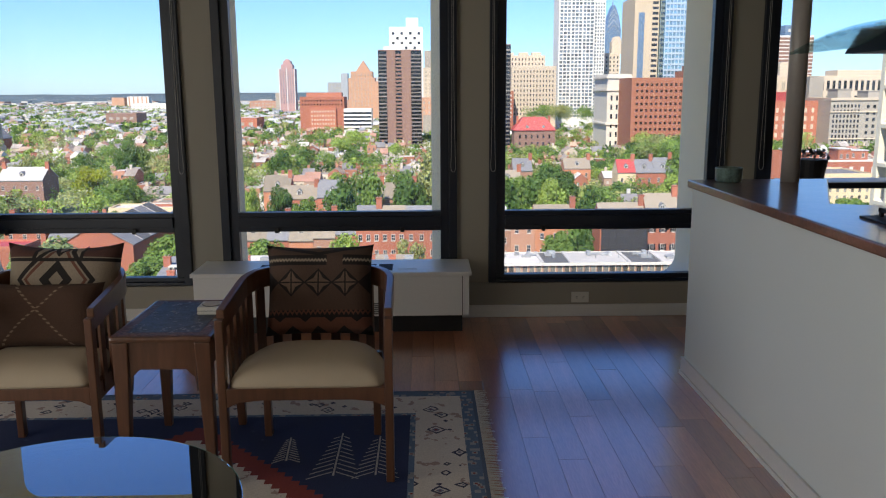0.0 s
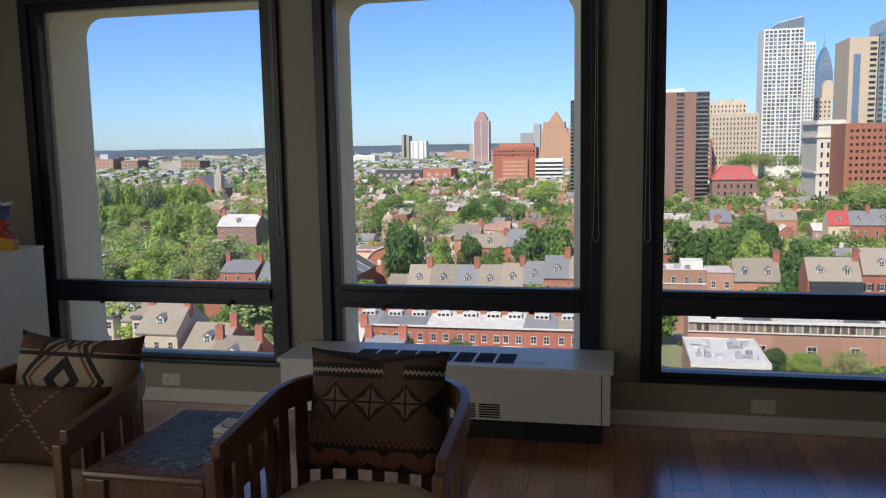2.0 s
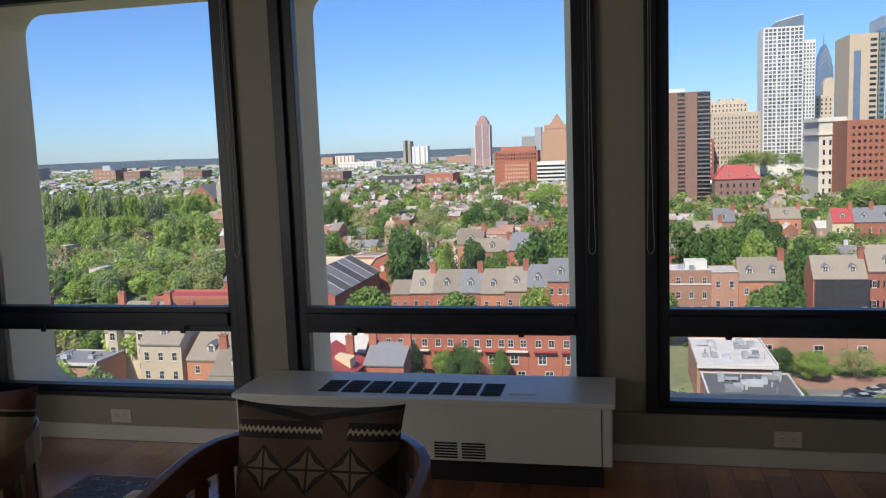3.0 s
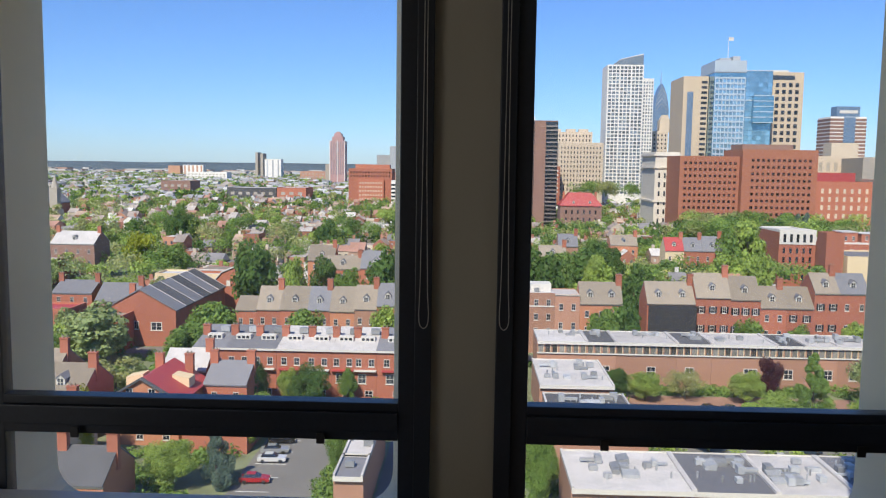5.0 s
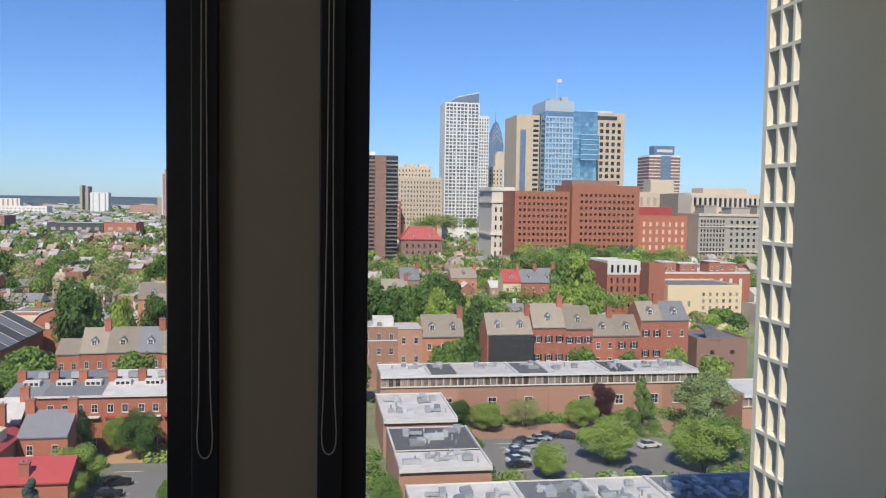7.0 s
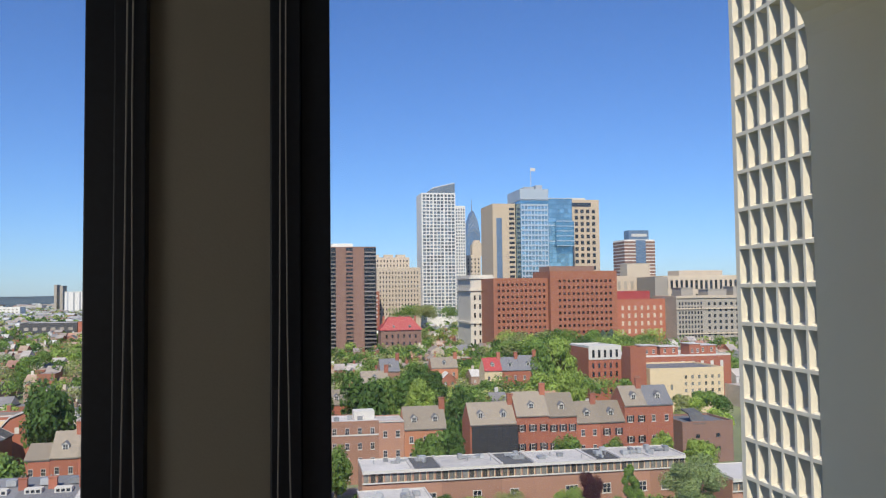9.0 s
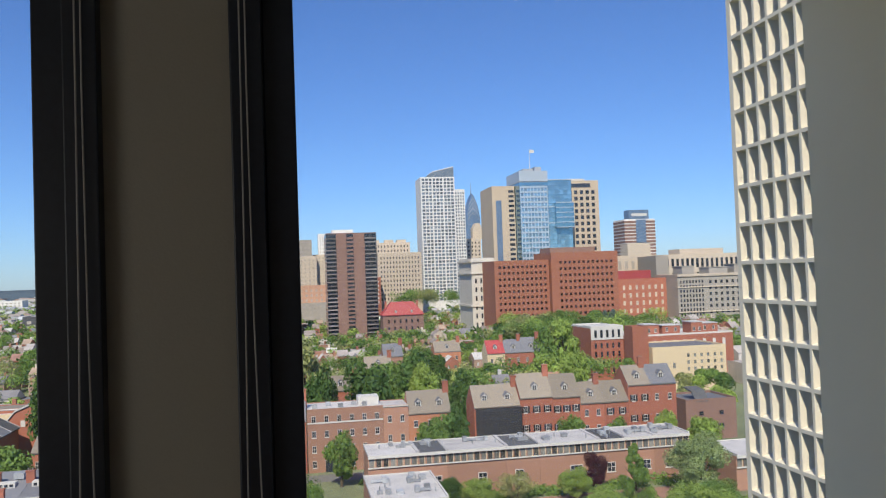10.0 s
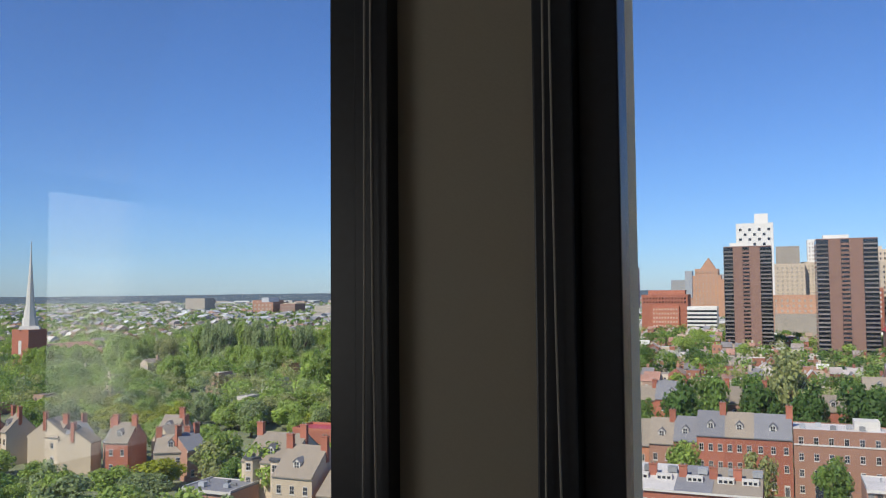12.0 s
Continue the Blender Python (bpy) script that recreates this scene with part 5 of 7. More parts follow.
def tree(x, y, top, r, kind):
    if r > 9:
        rng = random.Random(int(x * 10))
        for q in range(int((r / 5.2) ** 1.5)):
            a, d = rng.uniform(0, 6.28), (r - 4) * math.sqrt(rng.random())
            tree(x + d * math.cos(a), y + 0.8 * d * math.sin(a), top - rng.uniform(0, 3) - (0.5 if q else 0), rng.uniform(4.5, 7.5), kind if rng.random() < 0.7 else "light")
        return None
    COUNT[0] += 1
    v = COUNT[0] % 3
    hgt = max(2.5, top - GROUND)
    t = thing("tree", (x, y, GROUND), NAMES[kind] + (" tree with a spreading crown" if kind not in ("spruce", "cone") else " tree with a tapering crown"), "tree", "trees in the gardens")
    cz = hgt * 0.42 if kind not in ("cone", "spruce") else hgt * 0.5
    half = hgt * 0.47
    c = part("crown", crown_mesh(kind, v, y < 172 and r < 9 and -70 < x < 110), None, t, at=(0, 0, hgt - half))
    c.scale = (r * 1.08, r * 1.08, half * 1.06)
    c.rotation_euler = (0, 0, COUNT[0] * 2.4)
    k = part("trunk", trunk_mesh(v), None, t)
    k.scale = (hgt * 0.8, hgt * 0.8, hgt)
    return t


# ---- cars ----


def car(x, y, turn, colour, label):
    """A parked car: body, glazed cabin, wheels and lamps."""
    t = thing("car", (x, y, GROUND + 0.02), label, "car", "parked cars")
    t.rotation_euler = (0, 0, radians(turn))
    paint = mat("car paint", colour, 0.25, metal=0.3, vary=0.03, coat=0.5)
    b = bmesh.new()
    prism(b, [(-2.25, 0.3), (2.2, 0.3), (2.28, 0.6), (2.15, 0.82), (1.05, 0.95), (-1.9, 0.98), (-2.28, 0.9), (-2.3, 0.55)], -0.88, 0.88, "y")
    part("body", b, paint, t, bevel=0.06)
    b = bmesh.new()
    vs = prism(b, [(-1.75, 0.96), (0.95, 0.94), (0.25, 1.42), (-1.2, 1.45)], -0.8, 0.8, "y")
    for v in b.verts:
        if v.co.z > 1.2:
            v.co.y *= 0.82
    part("cabin", b, M_WINDK, t, "dark car windows", bevel=0.03)
    b = bmesh.new()
    box(b, -1.15, 0.2, -0.6, 0.6, 1.44, 1.49)
    part("roof", b, paint, t, bevel=0.02)
    for wx in (-1.4, 1.4):
        for wy in (-0.82, 0.82):
            b = bmesh.new()
            tube(b, (wx, wy - 0.1, 0.32), (wx, wy + 0.1, 0.32), 0.32, 0.32, 16)
            part("wheel", b, M_TYRE, t)
    for wy in (-0.65, 0.65):
        b = bmesh.new()
        box(b, 2.2, 2.29, wy - 0.18, wy + 0.18, 0.62, 0.76)
        part("headlight", b, M_TRIMW, t, bevel=0.01)
    return t

tree(-65.4, 245.0, -20.3, 8.0, "dark")
tree(-51.9, 240.0, -24.4, 3.6, "light")
tree(-44.9, 250.0, -25.1, 4.6, "dark")
tree(-37.7, 250.0, -29.0, 4.7, "mid")
tree(-24.5, 240.0, -22.4, 6.6, "dark")
tree(-135.2, 330.0, -25.4, 7.1, "lime")
tree(-118.2, 320.0, -29.5, 7.0, "mid")
tree(-146.0, 420.0, -21.2, 13.5, "dark")
tree(-190.4, 400.0, -24.2, 16.1, "sparse")
tree(-162.1, 330.0, -28.7, 14.5, "light")
tree(-68.4, 400.0, -24.4, 12.6, "dark")
tree(-94.8, 440.0, -28.4, 10.5, "mid")
tree(-86.7, 185.0, -31.0, 8.5, "pale")
tree(-107.1, 240.0, -30.5, 9.8, "light")
tree(-64.2, 200.0, -31.7, 6.3, "mid")
tree(-62.8, 178.0, -33.9, 5.7, "mid")
tree(-41.2, 150.0, -34.9, 4.4, "dark")
tree(-30.1, 152.0, -36.3, 4.2, "dark")
tree(-35.2, 156.0, -38.2, 2.3, "light")
tree(-36.3, 135.0, -37.4, 4.4, "light")
tree(-23.2, 156.0, -37.6, 2.0, "mid")
tree(-38.8, 194.0, -32.3, 5.1, "mid")
tree(-19.6, 194.0, -31.3, 4.5, "light")
tree(-71.7, 160.0, -37.1, 5.5, "sparse")
tree(-60.3, 120.0, -32.2, 3.2, "lime")
tree(-36.1, 113.0, -35.9, 3.0, "spruce")
tree(-42.2, 112.0, -37.8, 4.0, "light")
tree(-35.9, 130.0, -40.1, 2.5, "light")
tree(-18.8, 118.0, -37.1, 2.2, "mid")
tree(48.2, 285.0, -22.7, 14.5, "dark")
tree(36.8, 290.0, -25.5, 9.3, "mid")
tree(50.1, 240.0, -26.0, 5.6, "dark")
tree(71.5, 290.0, -29.3, 8.4, "mid")
tree(109.8, 330.0, -15.5, 10.7, "mid")
tree(99.7, 280.0, -24.8, 9.1, "light")
tree(114.4, 420.0, -23.0, 15.5, "mid")
tree(162.4, 400.0, -17.7, 9.3, "spruce")
tree(91.9, 290.0, -25.7, 6.8, "light")
tree(33.2, 193.0, -30.2, 4.5, "mid")
tree(38.7, 195.0, -28.6, 4.3, "dark")
tree(67.3, 194.0, -32.8, 4.0, "mid")
tree(79.4, 194.0, -34.2, 3.4, "mid")
tree(93.3, 196.0, -33.3, 3.0, "light")
tree(37.0, 164.0, -39.2, 3.5, "light")
tree(31.5, 166.0, -39.0, 3.0, "dark")
tree(45.8, 166.0, -38.9, 4.4, "sparse")
tree(57.4, 164.0, -38.7, 3.6, "light")
tree(63.5, 168.0, -36.3, 2.8, "purple")
tree(69.2, 160.0, -34.1, 3.8, "cone")
tree(54.7, 141.0, -37.2, 5.7, "light")
tree(83.7, 160.0, -32.3, 6.5, "pale")
tree(70.8, 135.0, -35.9, 6.3, "light")
tree(77.5, 141.0, -37.0, 5.0, "mid")
tree(41.6, 134.0, -39.3, 3.6, "light")
tree(27.5, 262.0, -23.3, 6.6, "mid")
tree(99.9, 188.0, -34.1, 4.2, "light")
tree(-5.0, 250.0, -21.9, 6.6, "dark")
tree(8.6, 240.0, -22.5, 5.9, "dark")
tree(3.9, 280.0, -15.9, 9.0, "sparse")
tree(22.0, 246.0, -21.0, 8.1, "dark")
tree(-3.6, 192.0, -31.7, 4.0, "sparse")
tree(-19.1, 260.0, -20.7, 6.1, "mid")
tree(-270.6, 330.0, -26.0, 19.3, "light")
tree(-377.9, 350.0, -22.9, 23.9, "light")
tree(-344.4, 380.0, -17.6, 31.4, "sparse")
tree(-314.8, 450.0, -13.1, 43.8, "pale")
tree(-317.2, 520.0, -19.4, 35.8, "light")
tree(-259.2, 230.0, -35.4, 11.8, "lime")
tree(-223.5, 230.0, -34.4, 19.7, "lime")
tree(-185.2, 215.0, -31.2, 9.7, "lime")
tree(-127.2, 168.0, -28.9, 11.0, "sparse")
tree(-101.7, 150.0, -28.4, 6.5, "light")
tree(-139.3, 128.0, -31.8, 10.9, "pale")
tree(-113.7, 120.0, -31.3, 10.1, "light")
tree(-92.7, 112.0, -29.7, 6.5, "light")
tree(-156.5, 255.0, -32.8, 21.1, "sparse")
tree(-185.6, 262.0, -35.1, 24.3, "light")
tree(-211.9, 262.0, -40.0, 16.3, "pale")
tree(-316.4, 300.0, -29.6, 23.4, "mid")
tree(-309.6, 260.0, -38.4, 15.1, "sparse")
tree(-270.4, 400.0, -24.0, 26.0, "light")
tree(-163.2, 330.0, -32.3, 16.1, "pale")
tree(-166.1, 300.0, -33.9, 16.3, "light")
tree(-179.1, 280.0, -33.9, 15.7, "sparse")
tree(-189.8, 330.0, -19.8, 15.5, "light")
tree(-8.7, 330.0, -26.8, 9.1, "mid")
tree(4.6, 300.0, -32.7, 8.4, "mid")
tree(2.6, 150.0, -33.9, 3.2, "mid")
tree(10.7, 190.0, -32.3, 3.8, "mid")
tree(10.3, 105.0, -33.3, 2.2, "mid")
tree(12.0, 112.0, -36.5, 1.9, "mid")
tree(28.9, 140.0, -39.1, 2.6, "mid")
tree(30.3, 116.0, -41.4, 3.9, "pale")

# park trees between the houses, west and north
HOMES = [(-150, -138, 170, 181), (-164, -151, 172, 183), (-178, -165, 176, 187), (-196, -180, 172, 184), (-220, -200, 176, 188), (-130, -104, 205, 216), (-106, -94, 225, 237), (-94, -87, 212, 222), (-122, -110, 232, 244), (-112, -93, 136, 160), (-96, -75, 196, 246), (-92, -64, 130, 151)]
rng_t = random.Random(77)
for q in range(120):
    tx, ty, tr = rng_t.uniform(-235, -88), rng_t.uniform(112, 262), rng_t.uniform(3.2, 6.2)
    if any(a - tr * 0.6 < tx < c + tr * 0.6 and d - tr - 2 < ty < e + tr * 0.6 for a, c, d, e in HOMES):
        continue
    tree(tx, ty, rng_t.uniform(-37.5, -33.0) - (2 if ty < 165 else 0), tr, rng_t.choice(["mid", "light", "light", "pale", "lime" if q % 5 == 0 else "sparse"]))

# ---- near rows ----
for i, (a, c, rm, lb) in enumerate(((-55.2, -48.6, M_ROOF_G, "brick town house with grey roof and white roof monitors"), (-48.6, -38.1, M_ROOF_G, "brick town house with slate grey roof and white monitors"), (-38.1, -26.9, M_ROOF_W, "brick town house with pale roof and white monitors"), (-26.9, -17.9, M_ROOF_W, "brick town house with pale roof and balcony canopy"), (-17.9, -11.1, M_ROOF_G, "brick town house with dark grey roof and monitor"), (-11.1, -2.4, M_ROOF_T, "brick town house with brownish roof and monitor"))):
    modern_row(a, c, rm, lb)
for i, (a, c, e, r, wl, rm, dm, lb) in enumerate((
        (-60.1, -54.5, -36.3, -33.4, M_BRICK, M_ROOF_T, 0, "low red brick terraced house with brown roof"),
        (-54.5, -48.4, -35.9, -30.7, M_BRICK, M_ROOF_T, 1, "red brick terraced house with brown dormer roof"),
        (-48.4, -41.2, -35.8, -30.6, M_BRICK, M_ROOF_T, 1, "red brick terraced house with tan dormer roof"),
        (-41.2, -35.5, -35.8, -30.6, M_BRICK, M_ROOF_G, 1, "red brick terraced house with grey dormer roof"),
        (-35.5, -29.1, -36.0, -30.5, M_BRICK_O, M_ROOF_T, 1, "orange brick terraced house with dormer roof"),
        (-29.1, -23.3, -35.3, -30.0, M_BRICK_P, M_ROOF_T, 1, "pale brick terraced house with tan dormer roof"),
        (-23.3, -17.9, -34.4, -29.4, M_BRICK, M_ROOF_G, 1, "red brick terraced house with arched dormer"),
        (-17.9, -11.5, -32.8, -27.8, M_BRICK, M_ROOF_G, 1, "rose brick terraced house with slate dormer roof"),
        (-11.5, -5.0, -32.8, -27.9, M_BRICK, M_ROOF_T, 1, "rose brick terraced house with tan roof and dormer"),
        (-5.0, 3.3, -32.8, -28.0, M_BRICK, M_ROOF_G, 1, "brick terraced house with slate roof and wide dormer"))):
    row_house(a, c, 206, 10, e, r, wl, rm, lb, 3 if e > -34 else 2, 3 if e > -34 else 2, dm, 1 if i % 2 else 0)
ab = row_house(3.5, 22.4, 206, 12, -30.4, 0, M_BRICK_P, M_ROOF_W, "brown brick apartment house with arched carriageway", 4, 6, trim=False, door=False, name="apartment_house")
b = bmesh.new()
prism(b, [(-5.2, 0), (-1.6, 0), (-1.6, 2.6), (-2.4, 3.5), (-3.4, 3.8), (-4.4, 3.5), (-5.2, 2.6)], -0.2, 0.05, "y")
part("archway", b, M_WINDK, ab, "dark arched carriageway")
b = bmesh.new()
box(b, -9.4, 9.4, -0.15, -0.01, 12.0, 12.35)
part("string_course", b, M_TRIMW, ab)
for q, y in ((-7.5, 3), (-4, 6), (-1, 2.5), (2.5, 5), (5, 3), (8, 6.5)):
    u = part("roof_unit", unit_mesh(0), None, ab, at=(q, y, 15.4))
    u.scale = (0.7, 0.7, 0.8)
b = bmesh.new()
box(b, 3.5, 8.8, 4, 9, 15.4, 17.4)
part("penthouse", b, M_TRIMW, ab, "small white penthouse")
for i, (a, c, e, r, wl, rm, fl, wn_, dm, ch, sh, lb) in enumerate((
        (22.4, 28.8, -30.6, 0, M_BRICK_P, M_ROOF_W, 3, 2, 0, 0, False, "brown brick house with flat white roof"),
        (28.8, 39.7, -32.8, -28.0, M_BRICK_O, M_ROOF_T, 3, 3, 2, 1, False, "orange brick terraced house with tan roof and chimney"),
        (45.8, 58.0, -32.4, -27.6, M_BRICK, M_ROOF_T, 3, 4, 2, 1, False, "terraced house with tan roof under repair"),
        (58.0, 66.8, -30.6, -25.2, M_BRICK, M_ROOF_T, 3, 3, 1, 1, True, "red brick terraced house with black shutters and dormer"),
        (66.8, 74.4, -31.0, -25.8, M_BRICK, M_ROOF_T, 3, 3, 1, 0, True, "red brick terraced house with shutters and tan roof"),
        (74.4, 80.9, -33.0, -28.3, M_BRICK, M_ROOF_T, 3, 2, 1, 1, False, "low red brick house with tan dormer roof"),
        (80.9, 87.7, -33.0, -28.3, M_BRICK, M_ROOF_T, 3, 2, 1, 0, True, "low red brick house with blue-grey shutters"),
        (87.7, 94.0, -29.0, -24.6, M_BRICK, M_ROOF_T, 3, 2, 1, 1, True, "tall red brick house with dormer roof"),
        (94.0, 101.4, -29.0, -24.6, M_BRICK, M_ROOF_G, 3, 2, 1, 0, False, "tall red brick house with grey roof and ivy"))):
    hs = row_house(a, c, 206, 10, e, r, wl, rm, lb, fl, wn_, dm, ch, sh)
    if i == 2:
        b = bmesh.new()
        box(b, -6.0, 6.0, -1.5, -1.35, 0, 13.2)
        part("netting", b, M_NET, hs, "black scaffold netting over the front")
        for q in range(7):
            b = bmesh.new()
            tube(b, (-6 + q * 2, -1.62, 0), (-6 + q * 2, -1.62, 13.4), 0.05, 0.05, 6)
            part("scaffold_pole", b, M_NET, hs)
        for q in range(6):
            b = bmesh.new()
            box(b, -6, 6, -1.66, -1.58, 2 + q * 2.1, 2.1 + q * 2.1)
            part("scaffold_rail", b, M_ROOF_D, hs)
mb = slab("modern_brick_house", 106.0, 121.0, 210, 224, -35.5, M_BRICK_D, M_ROOF_G, "brown brick house with curved dark roof light", "house")
b = bmesh.new()
prism(b, [(-0.1, 10.6), (2.5, 13.2), (7, 13.8), (7, 13.4), (2.6, 12.8), (0.1, 10.3)], -4.5, -0.5, "x")
part("roof_light", b, M_ROOF_D, mb)
panes(mb, -6, 6, 2, 9, 2, 2, 0.2, 0.3)
for i, (a, c, rm) in enumerate(((15.5, 26.2, M_ROOF_W), (26.2, 32.6, M_ROOF_D), (32.6, 45.7, M_ROOF_W), (45.7, 53.2, M_ROOF_D), (53.2, 66.9, M_ROOF_W), (66.9, 73.2, M_ROOF_D), (73.2, 80.1, M_ROOF_W), (80.1, 88.5, M_ROOF_W))):
    flat_row(a, c, 174, 11.5, -36.0, rm, "flat-roofed brick town house with %s roof and clerestory band" % ("white" if rm is M_ROOF_W else "dark"), True, 2, i)
flat_row(92, 108, 160, 14, -38.5, M_ROOF_W, "low flat-roofed brick house with white roof edge", True, 2, 9)
flat_row(14, 28, 148.8, 20, -39, M_ROOF_W, "low brick building with white roof and ducts", False, 7, 10)
flat_row(14, 28.5, 129, 13.6, -39, M_ROOF_D, "low brick building with dark roof and rooftop units", False, 5, 11)
flat_row(14, 28.5, 120.8, 8.2, -39, M_ROOF_W, "low brick building with white roof and rooftop units", False, 5, 12)
for i, (a, c, rm) in enumerate(((14, 29.5, M_ROOF_W), (29.5, 40, M_ROOF_G), (40, 50, M_ROOF_W), (50, 57.5, M_ROOF_G), (57.5, 68, M_ROOF_G))):
    flat_row(a, c, 99, 13.6, -39, rm, "flat-roofed town house with pale roof and vents", False, 6, 20 + i)
for i, (a, c, rm) in enumerate(((101, 108.5, M_ROOF_G), (108.5, 116, M_ROOF_W), (116, 122, M_ROOF_G), (122, 128.5, M_ROOF_W))):
    flat_row(-16.8, -12.8 + 0.0, a, c - a, -39, rm, "narrow flat-roofed town house beside the lane", False, 1, 40 + i)

# brick hall with the long ridged roof
hall = thing("brick_hall", (-84.3, 204, GROUND), "long red brick hall with dark seamed roof", "building")
b = bmesh.new()
prism(b, [(-9.3, 0), (9.3, 0), (9.3, 9.5), (0, 14.7), (-9.3, 9.5)], 0, 42, "y")
part("wall", b, M_BRICK, hall)
for s in (-1, 1):
    for q in range(6):
        b = bmesh.new()
        prism(b, [(s * 9.7, 9.3), (s * 9.7, 9.6), (0, 15.05), (0, 14.72)], -0.3 + q * 7.1, 6.72 + q * 7.1, "y")
        part("roof", b, M_ROOF_D if q % 2 else M_ROOF_G, hall)
        b = bmesh.new()
        prism(b, [(s * 9.7, 9.6), (s * 9.7, 9.75), (0, 15.2), (0, 15.05)], 6.72 + q * 7.1, 6.8 + q * 7.1, "y")
        part("roof_seam", b, M_ROOF_W, hall)
part("chimney", chimney_mesh(), None, hall, at=(-2.2, 1.0, 14.0))
for x, z, w in ((4.2, 2.2, 3.0), (-1, 2.4, 1.2), (-5, 2.4, 1.2)):
    part("window", win_mesh(w, 2.2, "plain"), None, hall, at=(x, 0, z + 2))
slab("brick_annex", -96, -86, 196, 206, -37.5, M_BRICK, M_ROOF_T, "low red brick annex beside the hall")
hb = thing("brick_gable_house", (-72, 250, GROUND), "red brick house with white-edged curved gable", "house")
b = bmesh.new()
prism(b, [(-9, 0), (9, 0), (9, 8.5), (5, 13.2), (0, 15.2), (-5, 13.2), (-9, 8.5)], 0, 14, "y")
part("wall", b, M_BRICK, hb)
b = bmesh.new()
prism(b, [(-9.2, 8.5), (-5, 13.4), (0, 15.5), (5, 13.4), (9.2, 8.5), (9.2, 8.9), (5, 13.9), (0, 16.0), (-5, 13.9), (-9.2, 8.9)], -0.4, 14, "y")
part("roof", b, M_ROOF_W, hb)
panes(hb, -6, 6, 7, 13, 2, 1, 0.2, 0.3, M_TRIMW)

# red-roofed house near the lot
rh = thing("red_roofed_house", (-53.9, 130, GROUND), "orange brick house with bright red metal gable roof", "house")
b = bmesh.new()
prism(b, [(-6.1, 0), (6.1, 0), (6.1, 7.6), (0, 11.2), (-6.1, 7.6)], 0, 15, "y")
part("wall", b, M_BRICK_O, rh)
for s in (-1, 1):
    b = bmesh.new()
    prism(b, [(s * 6.7, 7.2), (s * 6.7, 7.45), (0, 11.45), (0, 11.2)], 0.2, 15.4, "y")
    part("roof", b, M_ROOF_R, rh)
    b = bmesh.new()
    prism(b, [(s * 6.7, 7.3), (s * 6.7, 7.7), (0, 11.75), (0, 11.3)], -0.5, 0.2, "y")
    part("bargeboard", b, M_ROOF_D, rh)
    b = bmesh.new()
    prism(b, [(s * 2.6, 9.5), (s * 5.6, 8.0), (s * 5.6, 9.8), (s * 2.6, 10.4)], 7, 10, "y")
    part("dormer", b, M_STUCCO, rh)
b = bmesh.new()
prism(b, [(-0.8, 7.4), (0.0, 7.9), (0.0, 7.4)], -6.4, 6.4, "x")
part("pent_roof", b, M_ROOF_R, rh)
for x, z in ((-2.1, 8.1), (1.7, 8.1), (-0.5, 4.3), (4, 4.3), (-4, 4.3), (-0.5, 1), (4, 1)):
    part("window", win_mesh(1.2, 1.7, "plain"), None, rh, at=(x, 0, z))
for x in (-2.0, 3.5):
    part("chimney", chimney_mesh(), None, rh, at=(x, 13.5, 10.6))
ra = thing("red_roofed_wing", (-40.8, 127, GROUND), "low brick wing with red metal roof", "house")
b = bmesh.new()
prism(b, [(0, 0), (9, 0), (9, 4.6), (4.5, 7.0), (0, 4.6)], -5.4, 5.4, "x")
part("wall", b, M_BRICK, ra)
b = bmesh.new()
prism(b, [(-0.4, 4.5), (4.5, 7.15), (9.4, 4.5), (9.4, 4.75), (4.5, 7.4), (-0.4, 4.75)], -5.7, 5.7, "x")
part("roof", b, M_ROOF_R, ra)
part("chimney", chimney_mesh(), None, ra, at=(-1, 1.2, 5.4))
row_house(-47.5, -39.5, 142, 12, -38.5, -35.5, M_BRICK, M_ROOF_G, "brick house with grey roof beside the lot", 2, 2, 0, 2)
row_house(-57, -48.5, 147, 9, -37.2, -34.2, M_BRICK_P, M_ROOF_W, "pale roofed brick house behind the garden", 2, 2, 0, 1)
row_house(-66.5, -58.8, 112, 12, -38.0, -34.6, M_TANST, M_ROOF_T, "tan roofed house with green shutters", 2, 2, 1, 1)
row_house(-54.5, -46.5, 99, 10, -40.4, -36.9, M_BRICK_O, M_ROOF_D, "brick house with dark hipped roof", 2, 2, 0, 2)
row_house(-73, -64, 130, 12, -37.6, -33.6, M_BRICK, M_ROOF_T, "brick house with tan roof and chimneys", 3, 2, 1, 2)
row_house(-82, -73, 138, 12, -37.0, -33.0, M_BRICK_O, M_ROOF_T, "orange brick house with pale gable roof", 3, 2, 1, 1)
row_house(-92, -83, 138, 13, -34.0, -29.0, M_TANST, M_ROOF_T, "cream house with tan dormer roof", 3, 3, 1, 2)
vh = row_house(-105, -93, 146, 14, -33.5, -28.5, M_TANST, M_ROOF_T, "tall cream stucco house with bay windows", 4, 2, 1, 2)
for q in (-3.2, 3.2):
    b = bmesh.new()
    prism(b, [(q - 1.7, 0.0), (q - 1.0, -1.5), (q + 1.0, -1.5), (q + 1.7, 0.0)], 0, 13.2, "z")
    bmesh.ops.recalc_face_normals(b, faces=b.faces)
    bay = part("bay_tower", b, M_TANST, vh)
    b = bmesh.new()
    prism(b, [(q - 2.0, 0.0), (q - 1.2, -1.8), (q + 1.2, -1.8), (q + 2.0, 0.0)], 13.21, 13.6, "z")
    bmesh.ops.recalc_face_normals(b, faces=b.faces)
    part("bay_roof", b, M_ROOF_D, vh)
